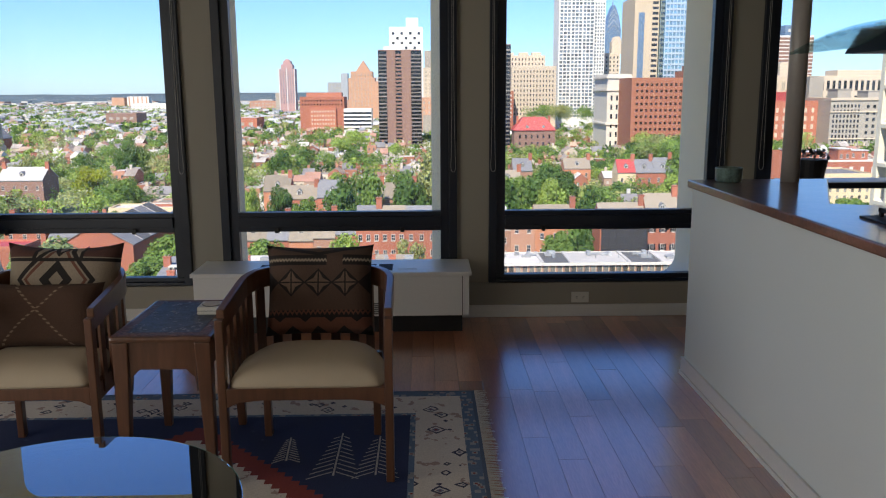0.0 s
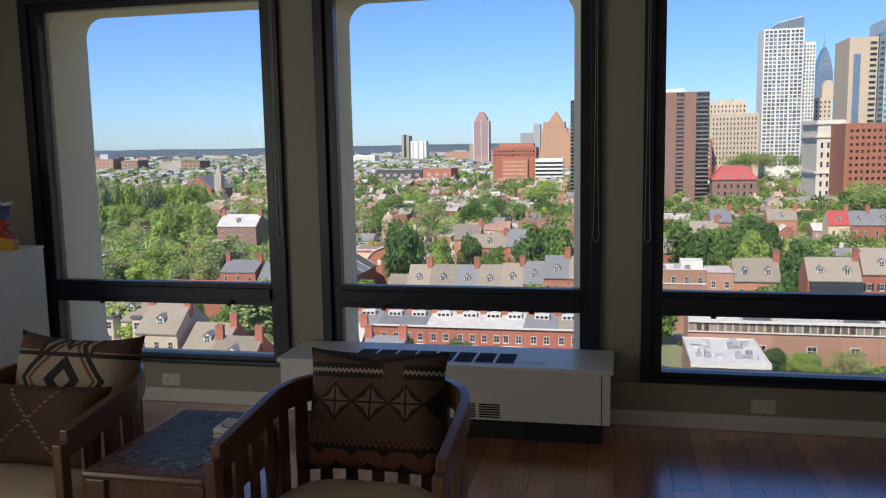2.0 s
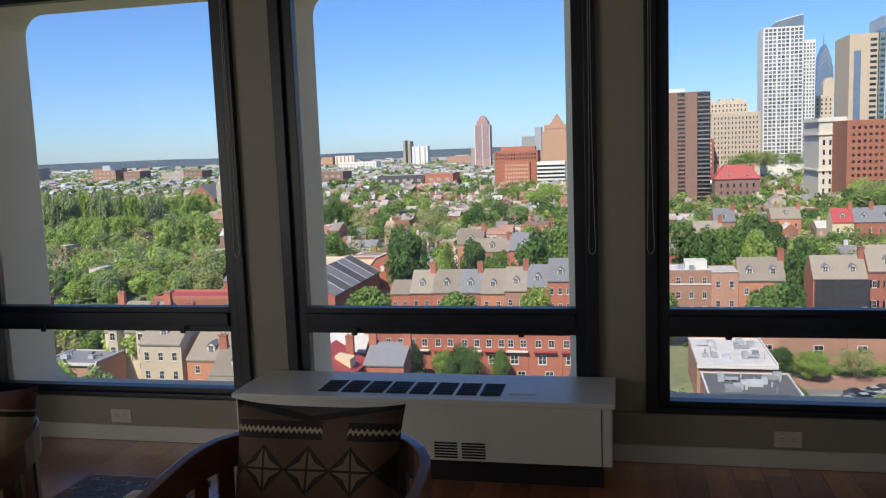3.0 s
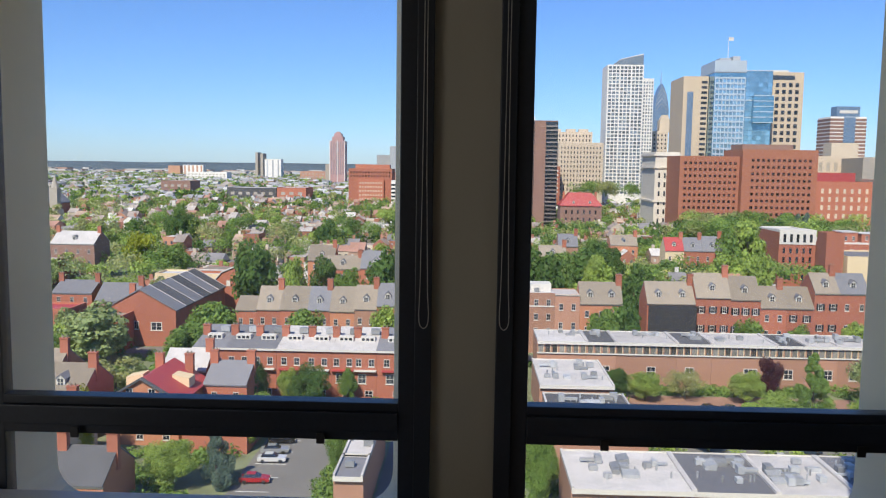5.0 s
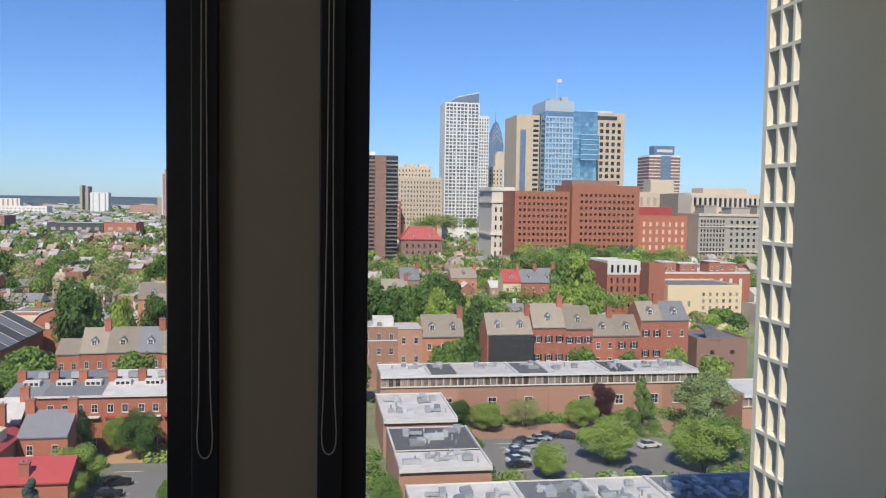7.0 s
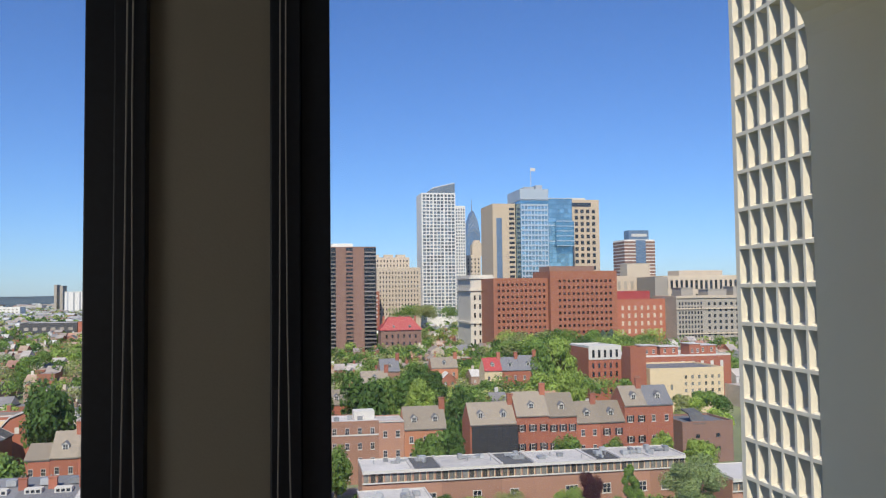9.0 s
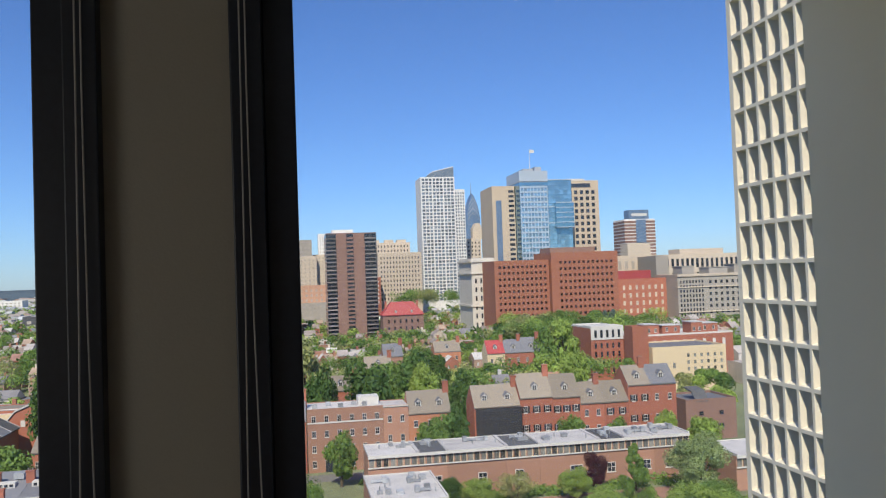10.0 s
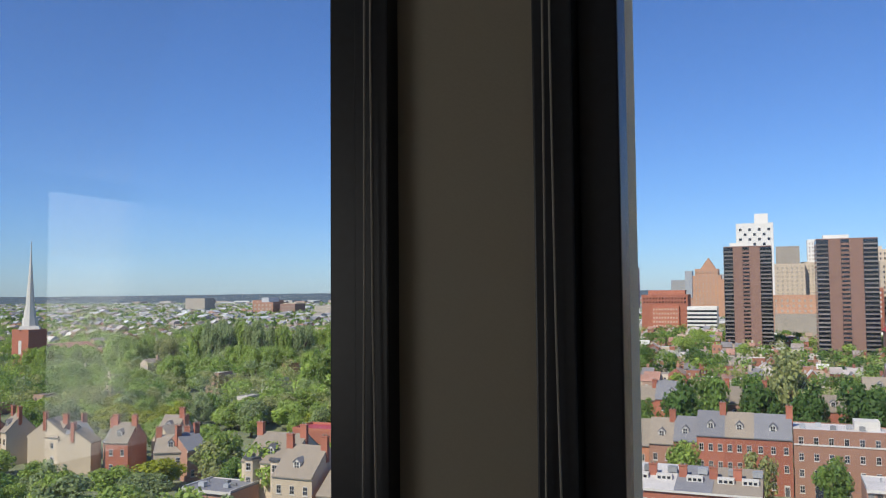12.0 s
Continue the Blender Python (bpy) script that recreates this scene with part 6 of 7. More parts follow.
    for z in (1.6, 4.8, 8.0, 10.9):
        part("window", win_mesh(1.2, 1.6, "plain"), None, vh, at=(q, -1.5, z))
flat_row(-112, -100, 136, 9, -37.5, M_ROOF_G, "cream flat-roofed wing with dark railing", False, 2, 60)
rng_h = random.Random(12)
for q in range(15):
    hx = -221 + q * 5.9
    w, d, e = rng_h.uniform(5.5, 8.5), rng_h.uniform(8, 11), rng_h.uniform(-39.5, -36.2)
    wl, rm, lb = rng_h.choice(((M_TANST, M_ROOF_T, "cream house with tan gable roof"), (M_BRICK_P, M_ROOF_G, "brown brick house with grey slate roof"), (M_TANST, M_ROOF_G, "cream house with grey roof and chimney"), (M_BRICK, M_ROOF_T, "brick house with brown gable roof"), (M_TANST, M_ROOF_T, "tan stucco house with tan roof")))
    hs = row_house(hx - w / 2, hx + w / 2, 170 + rng_h.uniform(-4, 13), d, e, e + rng_h.uniform(2.5, 4.5), wl, rm, lb + " among park trees", 2, 2, rng_h.choice((0, 1)), rng_h.choice((1, 2)), name="park_house")
    hs.rotation_euler = (0, 0, radians(rng_h.choice((-20, 12, 75, 90, -70, 30))))
slab("red_roofed_block", -130, -104, 205, 216, -37.6, M_BRICK, M_ROOF_R, "brick house with flat red roof", "house")
slab("white_flat_house", -103, -79, 262, 272, -35.5, M_STUCCO, M_ROOF_W, "cream flat-roofed house behind the trees", "house")
row_house(-106, -94, 225, 12, -38.0, -33.6, M_BRICK_D, M_ROOF_G, "brick house with grey slate roof", 2, 3, 0, 1)
row_house(-94, -87, 212, 10, -38.8, -35.4, M_BRICK_D, M_ROOF_G, "low house with grey ridged roof", 2, 2, 0, 0)
row_house(-122, -110, 232, 12, -37.0, -34.0, M_BRICK, M_ROOF_G, "brick house with chimneys among trees", 3, 3, 0, 2)
row_house(-168, -150, 320, 14, -31.5, -27.0, M_BRICK_D, M_ROOF_W, "brick mansion with pale hipped roof", 3, 4, 1, 2)
for i, (a, c, yy, e, r, wl, rm) in enumerate(((-48, -36, 268, -33.0, -29.2, M_BRICK, M_ROOF_T), (-36, -26, 268, -32.5, -27.4, M_BRICK, M_ROOF_G), (-26, -14, 268, -33.0, -28.2, M_BRICK_P, M_ROOF_T), (-60, -50, 300, -34, -29, M_BRICK_O, M_ROOF_T), (-14, -3, 268, -33, -28.5, M_BRICK_P, M_ROOF_T), (-62, -44, 226, -37.4, 0, M_BRICK, M_ROOF_T), (-90, -76, 268, -34, 0, M_BRICK, M_ROOF_T), (79, 86.5, 330, -31.0, -26.2, M_STUCCO, M_ROOF_R), (86.5, 94, 330, -31, -26.2, M_BRICK, M_ROOF_G), (94, 102, 330, -31, -25.6, M_BRICK, M_ROOF_G), (26, 36, 300, -31.5, -27.5, M_BRICK_P, M_ROOF_T), (36, 44, 330, -30, -25.5, M_BRICK_P, M_ROOF_G), (10, 20, 262, -33.5, -29.5, M_BRICK, M_ROOF_T), (62, 74, 360, -32, -28, M_BRICK_O, M_ROOF_T))):
    row_house(a, c, yy, 10, e, r, wl, rm, "terraced house with %s roof among trees" % {M_ROOF_T: "tan", M_ROOF_G: "grey", M_ROOF_R: "red", M_ROOF_W: "pale"}[rm], 3, 2 if c - a < 11 else 3, 1 if r else 0, 1)

# cream block and its neighbours
cr = slab("cream_building", 135.6, 166, 295, 320, -29.4, M_STUCCO, M_ROOF_G, "cream stucco building with regular small windows")
panes(cr, -2, 14.6, 2, 15, 6, 5, 0.34, 0.5, M_CLEAR)
panes(cr, -14, -4, 8, 12, 2, 1, 0.2, 0.5, M_CLEAR)
slab("brick_block", 128.6, 135.0, 297, 305, -21.2, M_BRICK, M_ROOF_T, "tall plain red brick block")
bk = slab("brick_terrace_block", 140, 184, 321, 345, -26.6, M_BRICK, M_ROOF_W, "brick building with white flat roof and terraces", cornice=M_TRIMW)
panes(bk, -20, 20, 13, 18.5, 9, 1, 0.3, 0.6, M_TRIMW)
for q, w, y, hh in ((-13, 6, 3, 4.2), (-3, 8, 6, 3.4), (7, 5, 2.5, 4.6), (15, 8, 7, 3.6)):
    b = bmesh.new()
    box(b, q - w / 2, q + w / 2, y, y + 8, 19.56, 19.56 + hh)
    part("penthouse", b, M_BRICK, bk)
    b = bmesh.new()
    box(b, q - w / 2 - 0.3, q + w / 2 + 0.3, y - 0.3, y + 8.3, 19.57 + hh, 19.9 + hh)
    part("penthouse_roof", b, M_ROOF_W, bk)
    for d in (-0.25, 0.25):
        part("window", win_mesh(1.1, 1.7, "plain"), None, bk, at=(q + d * w, y, 20.6))
for q in (-18, -8, 2, 11, 19):
    part("roof_unit", unit_mesh(0), None, bk, at=(q, 17, 19.55))
ms = slab("mansard_building", 124, 138.5, 330, 356, -23.0, M_BRICK, M_ROOF_W, "brick building with white mansard and red lower walls", cornice=M_TRIMW)
b = bmesh.new()
box(b, -7.2, 7.2, -0.3, 10, 18.2, 24)
part("mansard", b, M_TRIMW, ms)
panes(ms, -6.5, 6.5, 18.4, 23, 5, 1, 0.4, 0.7, at=-0.35)
panes(ms, -6.5, 6.5, 3, 17.5, 5, 4, 0.35, 0.6)

# ---- towers and offices ----
of = slab("brick_office", 150.4, 193.0, 600, 640, 10.5, M_BRICK_OFF, M_ROOF_T, "broad red brick office block with square windows", "office")
panes(of, -19, 20, 4, 54.5, 11, 11, 0.52, 0.42, M_WINBR)
of2 = slab("brick_office_wing", 193.4, 246.5, 595, 640, 15.5, M_BRICK_OFF, M_ROOF_T, "taller red brick office wing with square windows", "office")
panes(of2, -21, 23, 4, 57, 12, 11, 0.52, 0.42, M_WINBR)
b = bmesh.new()
box(b, -26, 10, 4, 30, 61.5, 66)
part("penthouse", b, M_BRICK_D, of2, "brown flat penthouse")
lb = slab("red_topped_building", 256.5, 298.5, 620, 650, -6.7, M_BRICK, M_ROOF_R, "brick building with arched windows and red roof", "office")
b = bmesh.new()
box(b, -20, 8, 2, 24, 39.4, 46.5)
part("roof_storey", b, M_ROOF_R, lb, "red roof storey")
panes(lb, -19, 19, 5, 36, 7, 5, 0.36, 0.58, M_LIME)
gb = slab("grey_stone_building", 297.5, 372, 600, 640, -4.5, M_GREYST, M_ROOF_G, "grey stone building with rows of windows", "office", cornice=M_LIME)
panes(gb, -36, -15, 5, 38, 8, 9, 0.5, 0.6)
panes(gb, -12, 36, 5, 38, 10, 7, 0.42, 0.52)
for zc in (12.0, 31.5, 40.2):
    b = bmesh.new()
    box(b, -37.6, 37.6, -0.8, -0.01, zc, zc + 0.9)
    part("cornice", b, M_LIME, gb)
for q, w, hh in ((-24, 10, 6.5), (2, 16, 5), (22, 12, 7)):
    b = bmesh.new()
    box(b, q - w / 2, q + w / 2, 8, 24, 41.65, 41.65 + hh)
    box(b, q - w / 2 - 0.4, q + w / 2 + 0.4, 7.6, 24.4, 41.65 + hh, 42.2 + hh)
    part("penthouse", b, M_GREYST, gb)
c1 = slab("white_colonnade_hall", 304, 346, 740, 780, 14.0, M_LIME, M_ROOF_W, "white stone hall with arched upper windows", "office")
panes(c1, -20, 20, 46, 57, 6, 1, 0.45, 0.7, M_GREYST)
c2 = slab("stone_arcade_hall", 334, 415, 700, 740, 13.0, M_LIME, M_ROOF_W, "stone building with arcaded top storey", "office")
panes(c2, -39, 39, 46, 57, 16, 1, 0.5, 0.75)
panes(c2, -39, 39, 20, 44, 16, 5, 0.45, 0.55)
slab("arcade_hall_roof_house", 356, 400, 712, 735, 18.0, M_LIME, M_ROOF_W, "white rooftop plant house", "office")
slab("dark_stone_hall", 322, 334, 690, 730, 12, M_GREYST, M_ROOF_D, "dark columned stone hall", "office")
bg = slab("beige_tower", 175.5, 196, 700, 745, 78, M_BEIGE, M_ROOF_T, "beige precast office tower with dark window strips", "tower")
panes(bg, 4.0, 10, 58, 122, 1, 15, 0.8, 0.5)
b = bmesh.new()
box(b, -7, -2, -0.3, 0.1, 40, 112)
part("glass_strip", b, M_SPIRE, bg, "tall dark glass strip")
bg2 = slab("beige_tower_wing", 241, 274.2, 700, 745, 82, M_BEIGE, M_ROOF_T, "beige precast tower wing with square windows", "tower")
panes(bg2, -13, 14, 59, 121, 5, 11, 0.55, 0.6)
b = bmesh.new()
box(b, -15, 9, -0.2, 0.1, 122.5, 126)
part("louvre_band", b, M_WINDK, bg2)
b = bmesh.new()
box(b, -12, 6, 6, 30, 128, 131)
part("penthouse", b, M_TRIMW, bg2)
M_PALEBL = mat("pale blue panel", (0.40, 0.46, 0.52), 0.4, vary=0.06, scale=0.2, fine=2)
M_TOWWIN = mat("grey-blue tower window", (0.15, 0.18, 0.215), 0.12, vary=0.35, scale=0.08, fine=0.8, shift=0.5)


def curtain(t, x0, x1, z0, z1, nx, nz, at, rail=1.1):
    """A curtain wall: glass panes, with floor bands and mullions proud of them."""
    panes(t, x0, x1, z0, z1, nx, nz, 0.92, 0.9, M_WINBL, at=at)
    dx, dz = (x1 - x0) / nx, (z1 - z0) / nz
    for q in range(nz + 1):
        b = bmesh.new()
        box(b, x0 - 0.3, x1 + 0.3, at - 0.5, at - 0.13, z0 + q * dz - rail / 2, z0 + q * dz + rail / 2)
        part("spandrel", b, M_PALEBL, t)
    for q in range(nx + 1):
        b = bmesh.new()
        box(b, x0 + q * dx - 0.35, x0 + q * dx + 0.35, at - 0.44, at - 0.14, z0, z1)
        part("mullion", b, M_PALEBL, t)


gt = slab("glass_tower", 196.4, 222, 685, 735, 80.0, M_GLASSBODY, M_ROOF_G, "blue glass office tower with pale grid front", "tower", cornice=M_GREYMET)
curtain(gt, -12, 12, 56, 122, 8, 15, 0.0, 1.5)
b = bmesh.new()
box(b, -12.8, 12.8, -0.3, 42, 126.8, 136)
part("crown_storey", b, M_PALEBL, gt, "plain pale grey-blue top storey")
for q, w, hh in ((-3, 9, 2.5), (6, 6, 4)):
    b = bmesh.new()
    box(b, q - w / 2, q + w / 2, 5, 18, 136.01, 136 + hh)
    part("roof_unit", b, M_GREYMET, gt)
b = bmesh.new()
tube(b, (-1, 6, 136), (-1, 6, 156), 0.28, 0.15, 8)
part("flagpole", b, M_TRIMW, gt)
b = bmesh.new()
box(b, -1.0, 3.2, 5.95, 6.05, 152.5, 155.3)
part("flag", b, M_TRIMW, gt, "small white flag")
gc = slab("glass_tower_wing", 222.2, 244.5, 688, 730, 82.0, M_GLASSBODY, M_ROOF_G, "teal glass wing of the office tower", "tower", cornice=M_GREYMET)
panes(gc, -10.8, 10.8, 56, 127, 6, 18, 0.94, 0.86, M_WINBL)
for q in (62, 90, 104):
    b = bmesh.new()
    box(b, -11, 11, -0.4, -0.13, q, q + 1.0)
    part("spandrel", b, M_PALEBL, gc)
b = bmesh.new()
box(b, -5, 11.1, -5.0, -0.01, 86, 108)
part("glass_bay", b, M_GLASSBODY, gc, "projecting teal glass bay")
for q in range(6):
    b = bmesh.new()
    box(b, -5.1, 11.2, -5.2, -5.01, 86 + q * 4.3, 86.7 + q * 4.3)
    part("spandrel", b, M_PALEBL, gc)
wt = slab("white_apartment_tower", 152.0, 192.6, 950, 990, 117.5, M_WHITEST, M_ROOF_G, "slim white apartment tower with gridded windows", "tower")
panes(wt, -19.4, 19.4, 18, 163, 9, 36, 0.76, 0.70, M_TOWWIN)
for q in (-6.5, 6.5):
    b = bmesh.new()
    box(b, q - 0.8, q + 0.8, -0.8, -0.01, 18, 163.5)
    part("white_pier", b, M_WHITEST, wt)
b = bmesh.new()
prism(b, [(-15, 164.2), (20, 164.2), (20, 176), (-6, 170)], 2, 30, "y")
part("roof_screen", b, M_TOWWIN, wt, "sloping glass roof screen")
b = bmesh.new()
prism(b, [(-6, 170.02), (20, 176.02), (20, 176.9), (-6, 170.9)], 1.6, 30.4, "y")
part("screen_edge", b, M_WHITEST, wt)
wt2 = slab("white_apartment_tower_wing", 193.0, 205.5, 955, 990, 103.0, M_WHITEST, M_ROOF_G, "white wing of the apartment tower with small windows", "tower")
panes(wt2, -5.9, 5.9, 18, 147, 4, 34, 0.55, 0.6, M_TOWWIN)
sp = thing("blue_glass_skyscraper", (337, 1500, GROUND), "distant blue glass skyscraper with stepped gabled top", "tower")
b = bmesh.new()
box(b, -13, 13, 0, 26, 0, 155)
prism(b, [(-13, 155), (13, 155), (9, 178), (3, 194), (0, 199), (-3, 194), (-9, 178)], 0, 26, "y")
part("shaft", b, M_SPIRE, sp)
b = bmesh.new()
tube(b, (0, 13, 198), (0, 13, 222), 0.9, 0.2, 8)
part("mast", b, M_GREYMET, sp)
for j in range(4):
    b = bmesh.new()
    prism(b, [(-11 + j, 150 + j * 9), (0, 163 + j * 9), (11 - j, 150 + j * 9), (11 - j, 151.5 + j * 9), (0, 165 + j * 9), (-11 + j, 151.5 + j * 9)], -0.5, 0, "y")
    part("gable_line", b, M_GREYMET, sp)
sn = slab("stone_cupola_tower", 211, 234, 1000, 1030, 46, M_LIME, M_ROOF_T, "old limestone tower with cupola", "tower")
b = bmesh.new()
box(b, 2, 15, 4, 16, 92, 106)
prism(b, [(3, 106), (14, 106), (11, 112), (6, 112)], 4, 16, "y")
part("cupola", b, M_LIME, sn)
panes(sn, -11, 11, 60, 90, 5, 6, 0.35, 0.5)
cw = slab("white_classical_building", 141.5, 160.0, 640, 690, 14, M_CLASSIC, M_ROOF_W, "white classical stone building with tall windows and cornices", "office")
for zc in (22, 48, 57.5):
    b = bmesh.new()
    box(b, -10.6, 10.4, -1, 50, zc, zc + 1.4)
    part("cornice", b, M_CLASSIC, cw)
panes(cw, -8, 9, 4, 46, 4, 6, 0.34, 0.55)
ba = slab("limestone_apartments", 91.8, 139, 880, 910, 27.5, M_LIME, M_ROOF_T, "limestone apartment house with small windows", "apartments")
panes(ba, -22, 22, 22, 71, 13, 10, 0.34, 0.5)
bb = slab("older_apartments", 86, 132, 915, 945, 40, M_LIME, M_ROOF_W, "older pink brick apartment block", "apartments")
for q in (-16, 0, 14):
    b = bmesh.new()
    box(b, q - 5, q + 5, 4, 14, 86, 90)
    part("penthouse", b, M_LIME, bb)
panes(bb, -22, 22, 60, 85, 12, 5, 0.34, 0.5)
rb = slab("brick_apartments_red", 78, 92, 860, 900, 2, M_BRICK, M_ROOF_T, "red brick apartments behind the trees", "apartments")
panes(rb, -6, 6, 20, 46, 3, 6, 0.5, 0.4, M_TRIMW)


def twin(x0, x1, y, top, base_label):
    t = slab("brown_apartment_tower", x0, x1, y, y + 32, top, M_WINDK, M_ROOF_T, base_label, "tower", cornice=M_BRICK_D, group="twin apartment towers")
    w, z = x1 - x0, top - GROUND
    h = w / 2
    for u0, u1 in ((0.20, 0.40), (0.54, 0.76)):
        b = bmesh.new()
        box(b, -h + u0 * w, -h + u1 * w, -0.9, 0.0, 0, z)
        part("brick_pier", b, M_BRICK_D, t, "tall brown brick pier")
    n = 27
    dz = (z - 3) / n
    for j in range(n):
        for u0, u1 in ((0.0, 0.195), (0.765, 1.0), (0.405, 0.535)):
            b = bmesh.new()
            dep = -1.2 if u0 != 0.405 else -0.25
            box(b, -h + u0 * w, -h + u1 * w, dep, -0.0, 2 + j * dz, 2 + j * dz + (0.95 if u0 != 0.405 else 1.4))
            part("balcony", b, M_BALC if u0 != 0.405 else M_BRICK_D, t)
    for j in range(n):
        b = bmesh.new()
        box(b, -h - 0.25, -h, 1, 31, 2 + j * dz, 3.1 + j * dz)
        part("side_band", b, M_BRICK_D, t)
        b = bmesh.new()
        box(b, h, h + 0.25, 1, 31, 2 + j * dz, 3.1 + j * dz)
        part("side_band", b, M_BRICK_D, t)
    b = bmesh.new()
    box(b, -h * 0.75, h * 0.1, 6, 18, z + 0.7, z + 3.4)
    part("penthouse", b, M_WHITEST, t)


twin(25.6, 62.2, 600, 34.5, "dark brown brick and glass apartment tower with balconies")
twin(-35.4, -2.4, 640, 33.0, "dark brown apartment tower beside its twin")
wc = slab("white_checker_tower", -37.4, -1.5, 900, 930, 69.5, M_WHITEST, M_ROOF_W, "white apartment tower with chequered windows", "tower")
panes(wc, -16, 16, 92, 112, 7, 4, 0.6, 0.55, skip=lambda i, j: (i + j) % 2 == 0)
b = bmesh.new()
box(b, 0, 13, 4, 20, 116, 126)
part("penthouse", b, M_WHITEST, wc)
for i, (x0, x1, y, top, m, lb_) in enumerate(((0, 26, 1050, 52, M_GREYST, "grey stone office tower"), (-2, 30, 1000, 30, M_LIME, "limestone office block"), (-4, 46, 800, -4, M_ORANGE, "orange brick hall with white top"), (36, 48, 1100, 62, M_WHITEST, "pale slender tower"), (28, 44, 1080, 34, M_LIME, "limestone apartment block"), (-2, 50, 780, -20, M_GREYST, "low grey school building"))):
    q = slab("midtown_block", x0, x1, y, y + 26, top, m, M_ROOF_W, lb_ + " in the distance", "office", group="midtown blocks")
    panes(q, -(x1 - x0) / 2 + 1, (x1 - x0) / 2 - 1, (top - GROUND) * 0.4, top - GROUND - 2, max(3, int((x1 - x0) / 5)), max(3, int((top - GROUND) / 8)), 0.4, 0.5, M_GREYST)
ot = thing("terracotta_tower", (-98, 1300, GROUND), "orange terracotta tower with pyramid roof", "tower")
b = bmesh.new()
box(b, -20.5, 20.5, 0, 30, 0, 70)
box(b, -17, 17, 1, 29, 70, 80)
prism(b, [(-9, 80), (13, 80), (2.5, 97)], 4, 24, "y")
part("body", b, M_ORANGE, ot)
panes(ot, -18, 18, 20, 78, 7, 10, 0.3, 0.5, M_GREYST)
slab("terracotta_wing", -78, -60, 1290, 1320, 18, M_ORANGE, M_ROOF_T, "lower orange terracotta office wing", "office")
rbk = slab("red_brick_hospital", -142.4, -92, 950, 985, -3.5, M_BRICK, M_ROOF_W, "broad red brick building with white bands", "office")
b = bmesh.new()
box(b, -14, 16, -3, 20, 0, 31)
part("front_block", b, M_BRICK, rbk)
panes(rbk, -13, 15, 6, 29, 9, 5, 0.5, 0.45, M_LIME, at=-3.0)
panes(rbk, -24, 24, 32.5, 41, 14, 2, 0.5, 0.5, M_WINBR)
b = bmesh.new()
box(b, -18, 22, 4, 20, 43.4, 48)
part("penthouse", b, M_BRICK, rbk)
wb = slab("white_banded_building", -88, -58, 900, 925, -16, M_WHITEST, M_ROOF_W, "white banded parking building", "office")
for j in range(6):
    b = bmesh.new()
    box(b, -14.8, 14.8, -0.2, 0.1, 4 + j * 4.2, 6 + j * 4.2)
    part("dark_band", b, M_WINDK, wb)
pk = slab("pink_tower", -311.6, -278.8, 1800, 1834, 52, M_PINK, M_ROOF_T, "pink granite apartment tower with stepped crown", "tower")
b = bmesh.new()
box(b, -12, 12, 2, 30, 98, 108)
box(b, -8, 8, 5, 26, 108, 115)
prism(b, [(-6, 115), (6, 115), (3, 119), (-3, 119)], 8, 22, "y")
part("crown", b, M_PINK, pk)
panes(pk, -15, 15, 25, 97, 6, 18, 0.5, 0.55, M_TOWWIN)
for q in (-16.5, 0, 16.5):
    b = bmesh.new()
    box(b, q - 0.6, q + 0.6, -1, 0, 0, 100)
    part("pale_pier", b, M_WHITEST, pk)
w2 = slab("white_slab_tower", -582, -536, 2300, 2330, 13, M_WHITEST, M_ROOF_W, "distant white slab apartment tower", "tower")
panes(w2, -23, 23, 2, 58, 3, 1, 0.25, 1.0, M_GREYMET)
slab("orange_slab_block", -968, -930, 2600, 2625, -10, M_ORANGE, M_ROOF_W, "distant orange apartment slab", "apartments")
w3 = slab("white_slab_block", -921, -855, 2600, 2625, -7, M_WHITEST, M_ROOF_W, "distant white and orange apartment slab", "apartments")
panes(w3, -33, 33, 0, 38, 5, 1, 0.4, 1.0, M_ORANGE)
st2 = slab("striped_tower", 467, 513, 1100, 1140, 72, M_WHITEST, M_ROOF_D, "brown and white striped office tower with rooftop sign", "tower")
for j in range(14):
    b = bmesh.new()
    box(b, -23.3, 23.3, -0.4, 41, 52 + j * 4.7, 55.2 + j * 4.7)
    part("dark_band", b, M_BRICK_D, st2)
b = bmesh.new()
box(b, -6, 9, -0.8, 0.1, 85, 118)
part("glass_bay", b, M_SPIRE, st2)
b = bmesh.new()
box(b, -15, 15, 2, 20, 118.2, 132)
part("sign_house", b, M_SPIRE, st2)
b = bmesh.new()
box(b, -11, 12, 1.5, 2, 123, 127)
part("sign", b, M_TRIMW, st2, "white bar sign on the roof")
slab("buff_tower_block", 449, 482, 1050, 1075, 36, M_LIME, M_ROOF_W, "buff stepped office block", "office")
mn = thing("red_roofed_mansion", (75, 560, GROUND), "brick mansion with red hipped roof and dormers", "house")
b = bmesh.new()
box(b, -14, 14, 0, 18, 0, 21.5)
part("wall", b, M_BRICK_D, mn)
b = bmesh.new()
ring = [[b.verts.new((x, y, z)) for x, y in ((-a, c), (a, c), (a, d), (-a, d))] for a, c, d, z in ((14.6, -0.6, 18.6, 21.5), (14.6, -0.6, 18.6, 22.0), (7.5, 5, 13, 30.5))]
for p, q in zip(ring, ring[1:]):
    for i in range(4):
        b.faces.new((p[i], p[(i + 1) % 4], q[(i + 1) % 4], q[i]))
b.faces.new(ring[2])
part("roof", b, M_ROOF_R, mn)
for q in (-5, 6):
    part("dormer", dormer_mesh(), None, mn, at=(q, 0.3, 23.0))
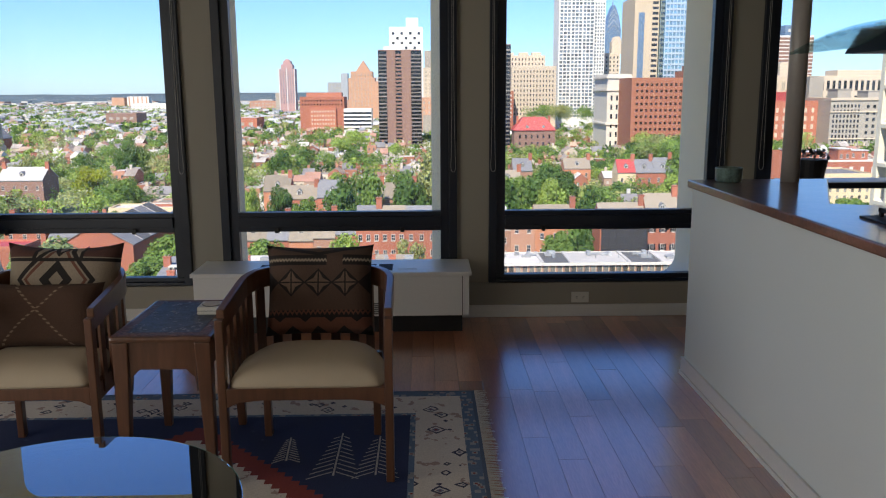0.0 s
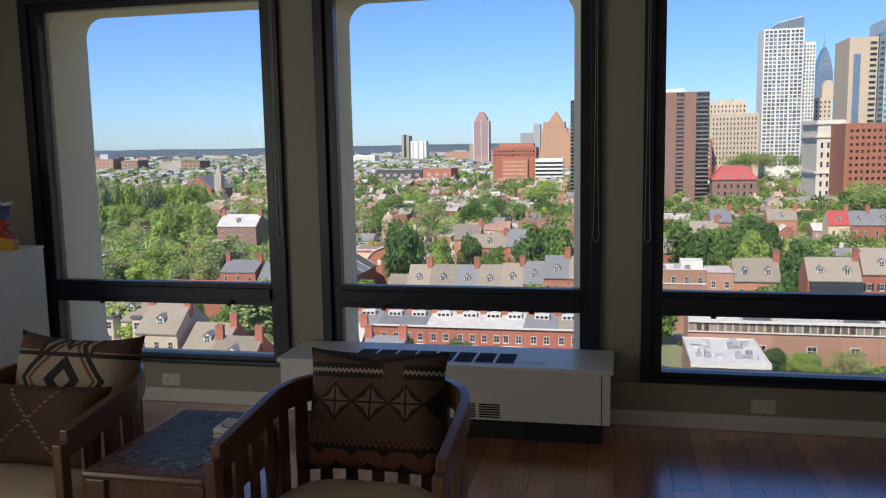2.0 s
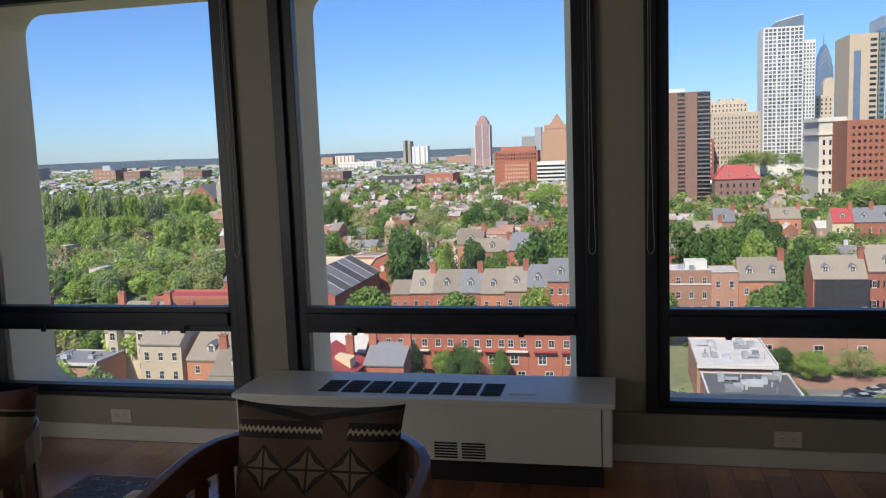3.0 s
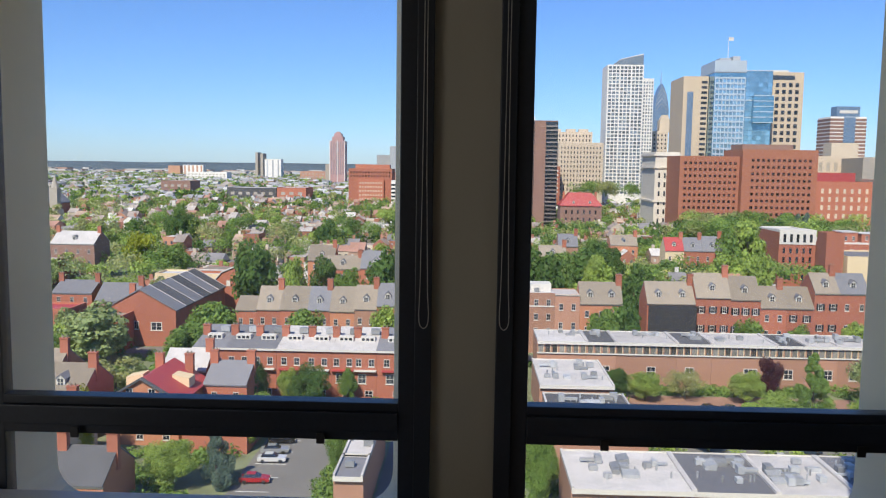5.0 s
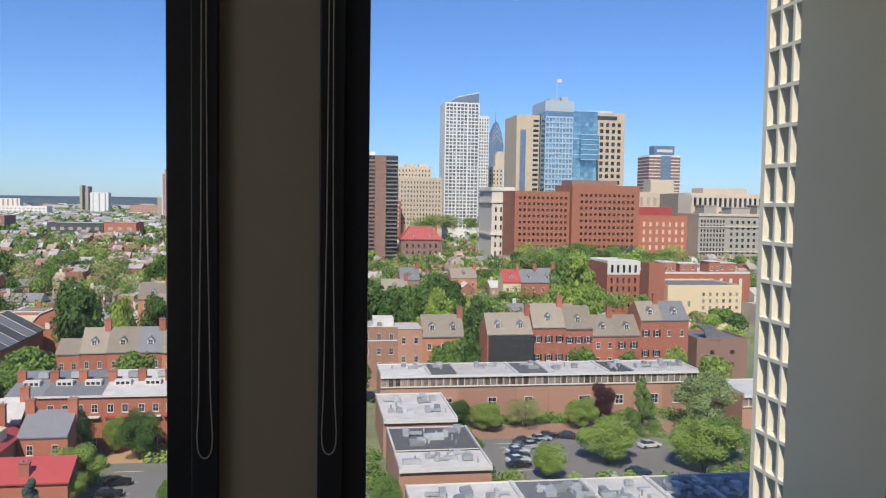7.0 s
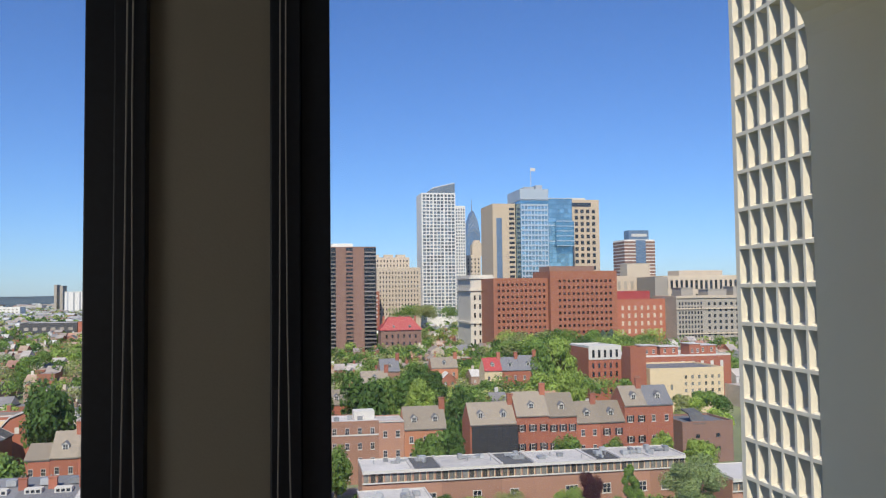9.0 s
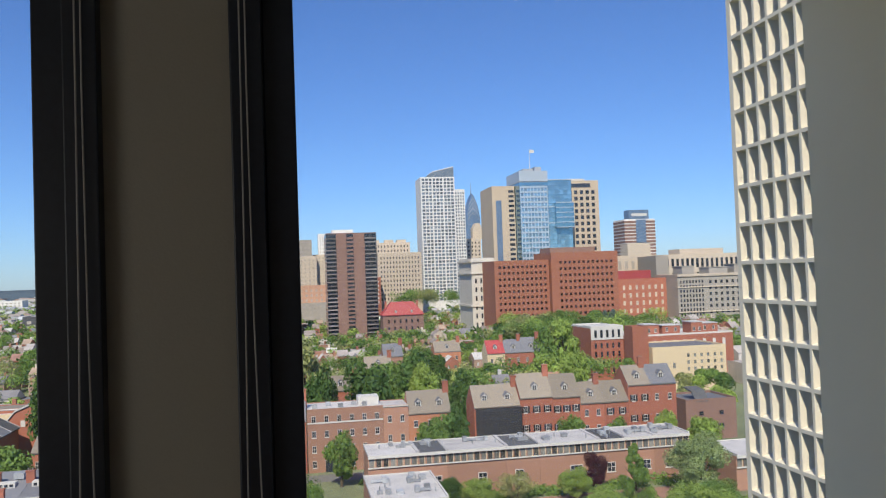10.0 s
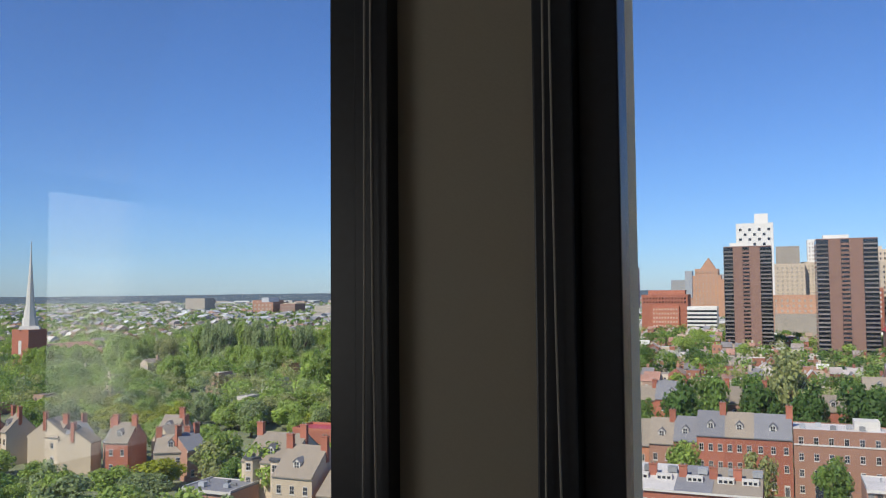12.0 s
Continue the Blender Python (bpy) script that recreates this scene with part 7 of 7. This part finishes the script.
for q in (-11, 0.5, 11):
    part("chimney", chimney_mesh(), None, mn, at=(q, 9, 29.0))
panes(mn, -12, 12, 5, 20, 6, 3, 0.3, 0.5)

# churches on the left
sc = thing("steeple_church", (-433, 367, GROUND), "brick church tower with tall white spire", "church")
b = bmesh.new()
box(b, -7, 7, 6, 20, 0, 27)
part("tower", b, M_BRICK, sc)
b = bmesh.new()
tube(b, (0, 13, 27), (0, 13, 29), 8.5, 7.5, 4)
tube(b, (0, 13, 29), (0, 13, 34), 4.6, 4.2, 8)
tube(b, (0, 13, 34), (0, 13, 39), 3.6, 3.2, 8)
tube(b, (0, 13, 39), (0, 13, 74), 2.8, 0.35, 8)
tube(b, (0, 13, 74), (0, 13, 82), 0.35, 0.2, 6)
part("spire", b, M_TRIMW, sc, "slender white spire")
panes(sc, -2.5, 2.5, 10, 22, 1, 1, 0.5, 0.7, M_TRIMW, at=6.0)
b = bmesh.new()
prism(b, [(-14, 0), (14, 0), (14, 10), (0, 17), (-14, 10)], 26, 60, "y")
part("nave", b, M_BRICK_P, sc)
rc = thing("red_church", (-355, 650, GROUND), "red brick church with grey roof and stone tower", "church")
b = bmesh.new()
prism(b, [(-12, 0), (12, 0), (12, 12), (0, 24), (-12, 12)], 0, 40, "y")
part("nave", b, M_BRICK, rc)
b = bmesh.new()
prism(b, [(-12.5, 12), (0, 24.3), (12.5, 12), (12.5, 12.8), (0, 25.1), (-12.5, 12.8)], 0.5, 40.5, "y")
part("roof", b, M_ROOF_G, rc)
b = bmesh.new()
box(b, 13, 19.5, 4, 10.5, 0, 25)
for q in (13.4, 19.1):
    tube(b, (q, 4.4, 25), (q, 4.4, 29), 0.6, 0.1, 6)
tube(b, (16.25, 7.25, 25), (16.25, 7.25, 36), 3.6, 0.2, 8)
part("tower", b, M_GREYST, rc)
slab("long_grey_hall", -430, -375, 690, 706, -33.5, M_LIME, M_ROOF_G, "long low hall with grey roof")
for i, (x0, x1, y, top, m) in enumerate(((-1055, -1003, 1500, -16, M_BRICK_P), (-1040, -1022, 1512, -6, M_GREYMET), (-985, -948, 1500, -20, M_BRICK_D), (-900, -850, 1500, -24, M_GREYST), (-840, -800, 1480, -22, M_BRICK_D), (-1400, -1340, 1700, -8, M_GREYST), (-1230, -1165, 1750, -14, M_BRICK_P), (-1090, -1010, 1600, -20, M_LIME), (-420, -380, 1100, -24, M_BRICK_D), (-270, -215, 900, -26, M_ROOF_D), (-212, -180, 890, -25, M_BRICK), (-700, -600, 2000, -22, M_WHITEST), (-160, -60, 1500, -12, M_BRICK_P), (-440, -330, 2100, -18, M_BRICK_P), (-620, -612, 2400, 30, M_GREYST), (-640, -633, 2420, 33, M_GREYST), (-325, -310, 1820, 2, M_GREYST), (-255, -150, 2200, 28, M_GREYMET), (-140, -95, 2100, 40, M_GREYMET), (-215, -198, 2150, 50, M_GREYMET))):
    q = slab("far_block", x0, x1, y, y + 40, top, m, M_ROOF_W, "far %s block on the plain" % ("brick" if m in (M_BRICK_P, M_BRICK_D, M_BRICK) else "grey or white"), "building", group="far blocks")
    if x1 - x0 > 30:
        panes(q, -(x1 - x0) / 2 + 2, (x1 - x0) / 2 - 2, 4, top - GROUND - 2, max(3, int((x1 - x0) / 9)), max(2, int((top - GROUND) / 8)), 0.5, 0.45, M_GREYST)

# ---- the neighbouring concrete tower ----


def neighbour():
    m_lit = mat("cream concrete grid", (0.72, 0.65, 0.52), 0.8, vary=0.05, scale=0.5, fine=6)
    t = thing("concrete_tower", (33.0, 53.6, GROUND), "tall cream concrete apartment tower with deep gridded windows", "tower")
    b = bmesh.new()
    box(b, 0.9, 16, -34, -0.1, 0, 84)
    part("core", b, M_WINDK, t)
    b = bmesh.new()
    box(b, 0.0, 16, -0.09, 0.3, 0, 84)
    part("end_wall", b, m_lit, t)
    w, h = 1.56, 2.75
    b = bmesh.new()
    outer = [(-w / 2, 0), (w / 2, 0), (w / 2, h), (-w / 2, h)]
    lip = [(-w / 2 + 0.13, 0.13), (w / 2 - 0.13, 0.13), (w / 2 - 0.13, h - 0.13), (-w / 2 + 0.13, h - 0.13)]
    deep = [(-w / 2 + 0.30, 0.38), (w / 2 - 0.30, 0.38), (w / 2 - 0.30, h - 0.2), (-w / 2 + 0.30, h - 0.2)]
    rings = [[b.verts.new((x, y, z)) for y, z in pts] for pts, x in ((outer, 0.0), (lip, 0.0), (deep, 0.78))]
    for r in range(2):
        for i in range(4):
            b.faces.new((rings[r][i], rings[r][(i + 1) % 4], rings[r + 1][(i + 1) % 4], rings[r + 1][i]))
    cell = finish(b, "grid_cell", m_lit)
    b = bmesh.new()
    box(b, 0.74, 0.77, -w / 2 + 0.31, w / 2 - 0.31, 0.4, h - 0.22, 0)
    box(b, 0.70, 0.735, -0.03, 0.03, 0.4, h - 0.22, 1)
    pane = finish(b, "pane", [M_WINDK, M_FRAME])
    rest = []
    for r in range(30):
        for c in range(21):
            y, z = -0.1 - w / 2 - c * w, r * h + 1.0
            if 8 <= r < 28 and c < 9:
                g = part("grid_cell", cell, None, t, at=(0, y, z))
                part("pane", pane, None, g)
            else:
                rest.append((y, z))
    b = bmesh.new()
    for y, z in rest:
        for s in (-1, 1):
            box(b, 0.0, 0.8, y + s * w / 2 - (0.0 if s < 0 else 0.16), y + s * w / 2 + (0.16 if s < 0 else 0.0), z, z + h)
        box(b, 0.001, 0.8, y - w / 2 + 0.16, y + w / 2 - 0.16, z, z + 0.2)
    tagged(part("grid_beyond", b, m_lit, t), kind="stuff")


neighbour()

# ---- cars ----
for x, y, a, c, lb_ in (
        (-24.4, 155, 80, (0.7, 0.7, 0.7), "white car parked at the wall"), (-21.6, 155, 85, (0.12, 0.13, 0.14), "grey car parked at the wall"),
        (-31, 133, 10, (0.02, 0.02, 0.022), "black car parked in the lot"), (-31, 128, 8, (0.35, 0.36, 0.37), "silver car parked in the lot"),
        (-31, 115.3, 5, (0.45, 0.03, 0.03), "red car parked in the lot"), (-30.8, 138.5, 10, (0.02, 0.02, 0.025), "black car parked in the lot"),
        (-30.5, 124.0, 4, (0.72, 0.72, 0.72), "white van parked in the lot"), (-30, 104, 0, (0.16, 0.17, 0.18), "grey car parked in the lot"),
        (39.0, 145.5, 12, (0.03, 0.05, 0.10), "dark blue car in the lot"), (39.6, 148.2, 12, (0.72, 0.72, 0.72), "white car in the lot"),
        (41.0, 151, 12, (0.16, 0.17, 0.18), "grey car in the lot"), (43.4, 151.5, 12, (0.5, 0.52, 0.54), "silver car in the lot"),
        (42.6, 154.4, 12, (0.03, 0.03, 0.035), "black car in the lot"), (46.2, 155.8, 12, (0.5, 0.52, 0.54), "silver car by the court"),
        (48.5, 157.6, 10, (0.02, 0.02, 0.025), "black car by the court"), (52.6, 157.0, -25, (0.04, 0.045, 0.06), "dark car by the court"),
        (38.4, 142.9, 12, (0.7, 0.7, 0.7), "white car in the lot"), (37.9, 140.2, 12, (0.03, 0.03, 0.035), "black car in the lot"), (40.2, 149.6, 12, (0.35, 0.36, 0.37), "silver car in the lot"), (44.6, 153.0, 12, (0.2, 0.21, 0.22), "grey car in the lot"),
        (66.6, 149.4, 8, (0.7, 0.7, 0.7), "white car under the trees"), (52, 130, 80, (0.7, 0.7, 0.7), "white car under the trees"), (58, 134, 5, (0.03, 0.05, 0.09), "dark blue car under the trees")):
    car(x, y, a, c, lb_)

# ---- garden shrubs ----


def shrubs(label, kind, spots, seed, r0=0.8, r1=1.7):
    rng = np.random.default_rng(seed)
    pos, out, size = [], [], []
    for x0, x1, y0, y1, n in spots:
        for q in range(n):
            r, m = rng.uniform(r0, r1), 130
            d = rng.normal(size=(m, 3))
            d /= np.linalg.norm(d, axis=1, keepdims=True)
            d[:, 2] = np.abs(d[:, 2])
            pos.append(np.array([rng.uniform(x0, x1), rng.uniform(y0, y1), GROUND]) + d * r * rng.uniform(0.6, 1.15, (m, 1)) * np.array([1.2, 1.2, 1.3]))
            out.append(d)
            size.append(rng.uniform(0.12, 0.3, (m, 1)))
    v, f = blades(rng, np.concatenate(pos), np.concatenate(out), np.concatenate(size))
    me = bpy.data.meshes.new("shrubs")
    me.from_pydata(v, [], f)
    me.materials.append(LEAF[kind])
    tagged(new("shrubs", me), label, "shrubs", kind="stuff")


shrubs("dense green shrubs along the court and walls", "mid", ((29.5, 32, 118, 172, 40), (33, 60, 169, 173, 30), (62, 88, 168, 173, 24), (-21, -18.5, 100, 150, 34), (70.5, 90, 128, 158, 40), (-60, -37, 104, 126, 50), (-80, -57, 150, 200, 60), (10, 13.5, 100, 150, 30)), 31)
shrubs("bright green garden shrubs between houses", "light", ((30, 36, 118, 136, 16), (44, 56, 126, 132, 14), (-46, -35, 132, 150, 30), (-28, -14, 150, 157, 10), (-130, -90, 110, 135, 60), (60, 80, 118, 130, 30)), 32)
shrubs("dark green shrubs behind the rows", "dark", ((-60, 100, 190, 195, 70), (-60, 100, 218, 245, 90), (-110, -86, 180, 205, 40)), 33, 1.0, 2.6)

# ---- joined city fabric and woods beyond ----
BUILT = [(-225, 110, 95, 275), (110, 178, 225, 296), (105, 215, 385, 470), (-170, -148, 315, 340), (60, 170, 288, 350), (-5, 50, 255, 340), (130, 250, 585, 645), (250, 400, 590, 790), (160, 280, 675, 750), (120, 160, 630, 700), (20, 68, 590, 640), (-40, 5, 630, 680), (-150, -50, 890, 990), (80, 145, 850, 950), (140, 210, 940, 995), (-480, -400, 370, 450), (-440, -310, 640, 710), (55, 95, 550, 590)]


def is_built(x, y, pad=4):
    return any(a - pad < x < c + pad and d - pad < y < e + pad for a, c, d, e in BUILT)


def fabric():
    rng = np.random.default_rng(5)
    sets = {}
    for key in ("walls", "tops", "holes", "far_walls", "far_tops"):
        sets[key] = ([], [])

    def quad(key, pts):
        v, f = sets[key]
        k = len(v)
        v.extend(pts)
        f.append(tuple(range(k, k + len(pts))))

    def house(cx, cy, w, d, hgt, gab, along):
        # past 850 m houses take the paler colour set that imitates haze
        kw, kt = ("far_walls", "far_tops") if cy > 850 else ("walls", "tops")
        x0, x1, y0, y1, z0, z1 = cx - w / 2, cx + w / 2, cy - d / 2, cy + d / 2, GROUND, GROUND + hgt
        v, f = sets[kw]
        k = len(v)
        v.extend([(x0, y0, z0), (x1, y0, z0), (x1, y1, z0), (x0, y1, z0), (x0, y0, z1), (x1, y0, z1), (x1, y1, z1), (x0, y1, z1)])
        f.extend([(k, k + 1, k + 5, k + 4), (k + 1, k + 2, k + 6, k + 5), (k + 3, k, k + 4, k + 7)])
        if gab:
            if along:
                ym, zr = cy, z1 + gab
                vt, ft = sets[kt]
                k2 = len(vt)
                vt.extend([(x0, y0 - 0.3, z1 - 0.1), (x1, y0 - 0.3, z1 - 0.1), (x1, ym, zr), (x0, ym, zr), (x1, y1, z1), (x0, y1, z1)])
                ft.extend([(k2, k2 + 1, k2 + 2, k2 + 3), (k2 + 3, k2 + 2, k2 + 4, k2 + 5)])
                v.extend([(x0, ym, zr - 0.1), (x1, ym, zr - 0.1)])
                f.extend([(k + 7, k + 4, k + 8), (k + 5, k + 6, k + 9)])
            else:
                xm, zr = cx, z1 + gab
                vt, ft = sets[kt]
                k2 = len(vt)
                vt.extend([(x0 - 0.3, y0, z1 - 0.1), (xm, y0, zr), (xm, y1, zr), (x0 - 0.3, y1, z1 - 0.1), (x1 + 0.3, y0, z1 - 0.1), (x1 + 0.3, y1, z1 - 0.1)])
                ft.extend([(k2, k2 + 1, k2 + 2, k2 + 3), (k2 + 1, k2 + 4, k2 + 5, k2 + 2)])
                v.append((xm, y0, zr - 0.1))
                f.append((k + 4, k + 5, k + 8))
        else:
            quad(kt, [(x0, y0, z1 - 0.3), (x1, y0, z1 - 0.3), (x1, y1, z1 - 0.3), (x0, y1, z1 - 0.3)])
        if cy < 900:
            nf = max(1, int(hgt / 3.2))
            nw = max(1, int(w / 2.6))
            for a in range(nf):
                for c in range(nw):
                    xx, zz = x0 + (c + 0.5) * w / nw, z0 + 1.2 + a * (hgt - 1) / nf
                    quad("holes", [(xx - 0.5, y0 - 0.06, zz), (xx + 0.5, y0 - 0.06, zz), (xx + 0.5, y0 - 0.06, zz + 1.5), (xx - 0.5, y0 - 0.06, zz + 1.5)])
        if rng.random() < 0.5 and cy < 1100:
            px, py = cx + rng.uniform(-0.4, 0.4) * w, cy + rng.uniform(-0.2, 0.3) * d
            v, f = sets[kw]
            k = len(v)
            zt = z1 + gab + 1.6
            v.extend([(px - 0.6, py - 0.4, z1 - 1), (px + 0.6, py - 0.4, z1 - 1), (px + 0.6, py + 0.4, z1 - 1), (px - 0.6, py + 0.4, z1 - 1), (px - 0.6, py - 0.4, zt), (px + 0.6, py - 0.4, zt), (px + 0.6, py + 0.4, zt), (px - 0.6, py + 0.4, zt)])
            f.extend([(k, k + 1, k + 5, k + 4), (k + 1, k + 2, k + 6, k + 5), (k + 3, k, k + 4, k + 7), (k + 4, k + 5, k + 6, k + 7)])

    y = 232.0
    spots = []
    while y < 2900:
        far = y > 1000
        x = -1.35 * y
        gap = 26 if not far else 45
        while x < 0.66 * y:
            w = rng.uniform(5, 8) * (1 if not far else 2.2)
            if not is_built(x, y):
                green = 0.40 if x > -0.35 * y else 0.46
                if (y < 620 and x < -0.5 * y) or (y < 480 and x < -0.4 * y):
                    green = 0.86
                if rng.random() < green:
                    spots.append((x, y + rng.uniform(-6, 6)))
                    x += w * rng.uniform(0.8, 1.6)
                    continue
                hgt = rng.uniform(6.5, 10.5) * (1.25 if rng.random() < 0.1 else 1)
                house(x + w / 2, y + rng.uniform(-2, 2), w, rng.uniform(9, 13) * (1 if not far else 1.8), hgt, 0 if rng.random() < 0.5 else rng.uniform(2, 3.6), rng.random() < 0.7)
                if rng.random() < 0.35:
                    house(x + w / 2, y + 12, w * 0.7, 7, hgt * 0.65, 0, True)
            x += w
        if rng.random() < 0.9:
            for q in range(int(0.075 * y)):
                xx = rng.uniform(-1.35 * y, 0.66 * y)
                if not is_built(xx, y + 14):
                    spots.append((xx, y + 14 + rng.uniform(-5, 5)))
        y += gap * rng.uniform(0.9, 1.15)
    for q in range(420):
        yy = rng.uniform(2500, 4300)
        spots.append((rng.uniform(-1.35 * yy, 0.66 * yy), yy))
    for q in range(900):
        yy = rng.uniform(2900, 4700)
        xx = rng.uniform(-1.35 * yy, 0.66 * yy)
        house(xx, yy, rng.uniform(20, 90), rng.uniform(20, 60), rng.uniform(7, 18), 0, True)
    mats_ = {
        "walls": island_mat("joined house walls", [(0.34, 0.14, 0.09), (0.40, 0.20, 0.13), (0.52, 0.44, 0.34), (0.30, 0.12, 0.08), (0.56, 0.50, 0.43), (0.36, 0.24, 0.18), (0.60, 0.57, 0.53)]),
        "tops": island_mat("joined house roofs", [(0.30, 0.245, 0.21), (0.42, 0.38, 0.35), (0.20, 0.19, 0.195), (0.38, 0.28, 0.21), (0.55, 0.52, 0.49), (0.36, 0.20, 0.15), (0.38, 0.33, 0.30), (0.30, 0.25, 0.22)]),
        # far sets: wall and roof colours greyed and paled to paint in haze
        "far_walls": island_mat("haze-paled far walls", [(0.36, 0.22, 0.17), (0.46, 0.43, 0.40), (0.36, 0.31, 0.28), (0.56, 0.56, 0.55), (0.38, 0.27, 0.23), (0.40, 0.41, 0.43)]),
        "far_tops": island_mat("haze-paled far roofs", [(0.36, 0.35, 0.35), (0.27, 0.27, 0.28), (0.50, 0.50, 0.50), (0.22, 0.225, 0.24), (0.33, 0.29, 0.26), (0.38, 0.39, 0.41)]),
        "holes": island_mat("joined dark windows", [(0.04, 0.045, 0.055), (0.09, 0.09, 0.095), (0.45, 0.43, 0.40)], 0.3),
    }
    names = {"far_walls": ("far_houses", "joined walls of the far town, paled for haze", "houses"), "far_tops": ("far_roofs", "joined flat roofs of the far town, paled for haze", "roofs"), "walls": ("distant_houses", "joined walls of distant brick terraces", "houses"), "tops": ("distant_roofs", "joined flat and gabled roofs of distant terraces", "roofs"), "holes": ("distant_windows", "small dark windows of distant terraces", "windows")}
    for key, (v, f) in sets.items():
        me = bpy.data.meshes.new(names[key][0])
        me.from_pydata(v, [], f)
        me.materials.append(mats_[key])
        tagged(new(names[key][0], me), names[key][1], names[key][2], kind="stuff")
    return spots


def woods(spots):
    """Street and park trees beyond the gardens: leaf blades round each crown, joined."""
    rng = np.random.default_rng(9)
    groups = {k: [] for k in ("dark", "mid", "light", "sparse", "pale")}
    for x, y, *form in spots:
        park = x < -0.42 * y and y < 760
        groups[rng.choice(["light", "light", "pale", "sparse", "mid"] if park else ["dark", "mid", "mid", "light", "sparse"])].append((x, y, *form))
    for kind, places in groups.items():
        pos, out, size = [], [], []
        for x, y, *form in places:
            r, hgt = form or (rng.uniform(3.6, 7.5), rng.uniform(8, 15))
            if y > 1000:
                r *= 1.8
            n, s0 = (900, 0.40) if form else (330, 0.38) if y < 420 else (150, 0.60) if y < 900 else (26, 1.9)
            lob = rng.uniform(-1, 1, (6, 3)) * np.array([0.55, 0.55, 0.3]) * r
            d = rng.normal(size=(n, 3))
            d /= np.linalg.norm(d, axis=1, keepdims=True)
            d[:, 2] = np.where(rng.random(n) < 0.7, np.abs(d[:, 2]), d[:, 2])
            pos.append(np.array([x, y, GROUND + hgt - r * 0.8]) + lob[np.arange(n) % 6] + d * r * 0.6 * rng.uniform(0.8, 1.1, (n, 1)))
            out.append(d)
            size.append(s0 * rng.uniform(0.6, 1.4, (n, 1)))
        v, f = blades(rng, np.concatenate(pos), np.concatenate(out), np.concatenate(size), ((-1, -0.4), (0.2, -0.9), (1, 0.4), (-0.2, 0.9)))
        me = bpy.data.meshes.new("distant_trees")
        me.from_pydata(v, [], f)
        me.materials.append(LEAF[kind])
        tagged(new("distant_trees", me), "distant %s street and park trees" % kind.replace("mid", "green").replace("sparse", "thin olive"), "trees", kind="stuff")


extra = random.Random(21)
green = [(extra.uniform(35, 215), extra.uniform(395, 545)) for q in range(210)] + [(extra.uniform(24, 128), extra.uniform(276, 318)) for q in range(70)] + [(extra.uniform(20, 120), extra.uniform(344, 395)) for q in range(60)]
# tall belts before the brick offices, at the towers' feet and by the cream building: place, radius, height
for q in range(60):
    ty = extra.uniform(388, 466)
    green.append((ty * extra.uniform(0.25, 0.46), ty, extra.uniform(5.5, 8.8), extra.uniform(19, 25.5)))
for q in range(16):
    ty = extra.uniform(780, 860)
    green.append((ty * extra.uniform(0.125, 0.2), ty, extra.uniform(7, 10), extra.uniform(31, 36)))
for q in range(10):
    green.append((extra.uniform(112, 172), extra.uniform(240, 288), extra.uniform(3.5, 5), extra.uniform(7.5, 11)))
for q in range(26):
    ty = extra.uniform(400, 680)
    tx = ty * extra.uniform(-0.42, -0.03)
    green.append((tx, ty, extra.uniform(5, 8.5), extra.uniform(13, 19)))
woods(fabric() + green)

# far wooded ridge on the horizon; its blue base colour carries the haze
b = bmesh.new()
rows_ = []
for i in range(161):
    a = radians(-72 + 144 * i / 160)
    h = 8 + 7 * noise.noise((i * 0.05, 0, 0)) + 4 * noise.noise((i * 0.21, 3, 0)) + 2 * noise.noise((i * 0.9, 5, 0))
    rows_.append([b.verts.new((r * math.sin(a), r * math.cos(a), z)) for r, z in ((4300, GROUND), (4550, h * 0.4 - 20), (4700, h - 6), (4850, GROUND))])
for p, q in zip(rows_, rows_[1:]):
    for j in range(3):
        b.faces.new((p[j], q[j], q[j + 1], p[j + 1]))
setting(part("backdrop", b, M_HILL, smooth=True), "low wooded hills on the horizon, tinted blue for haze", "hills")

# ---- floor boards ----


def boards():
    fl = setting(thing("floor", (0, 0, 0), "", ""), "glossy reddish brown hardwood board floor", "floor")
    rng = random.Random(7)
    w = 0.127
    meshes = {}
    rest = bmesh.new()
    x = X0
    while x < X1:
        y = -0.062 - rng.uniform(0, 0.8)
        ends = [-0.062]
        while y > Y0 + 0.3:
            ends.append(y)
            y -= rng.choice((0.6, 0.8, 1.0, 1.2))
        ends.append(Y0)
        for a, c in zip(ends, ends[1:]):
            ln = a - c - 0.001
            x1 = min(w, X1 - x) - 0.0009
            if -1.9 < x < 2.0 and c < -0.0 and a > -4.6:
                key = (round(ln, 3), round(x1, 3))
                if key not in meshes:
                    b = bmesh.new()
                    box(b, 0, x1, -ln, 0, -0.015, 0)
                    meshes[key] = finish(b, "board", M_FLOOR, 0.0008)
                part("board", meshes[key], None, fl, at=(x, a, rng.uniform(-0.0004, 0.0)))
            else:
                box(rest, x, x + x1, c + 0.0018, a, -0.015, 0)
        x += w
    tagged(part("boards_beyond", rest, M_FLOOR, fl), kind="stuff")


boards()
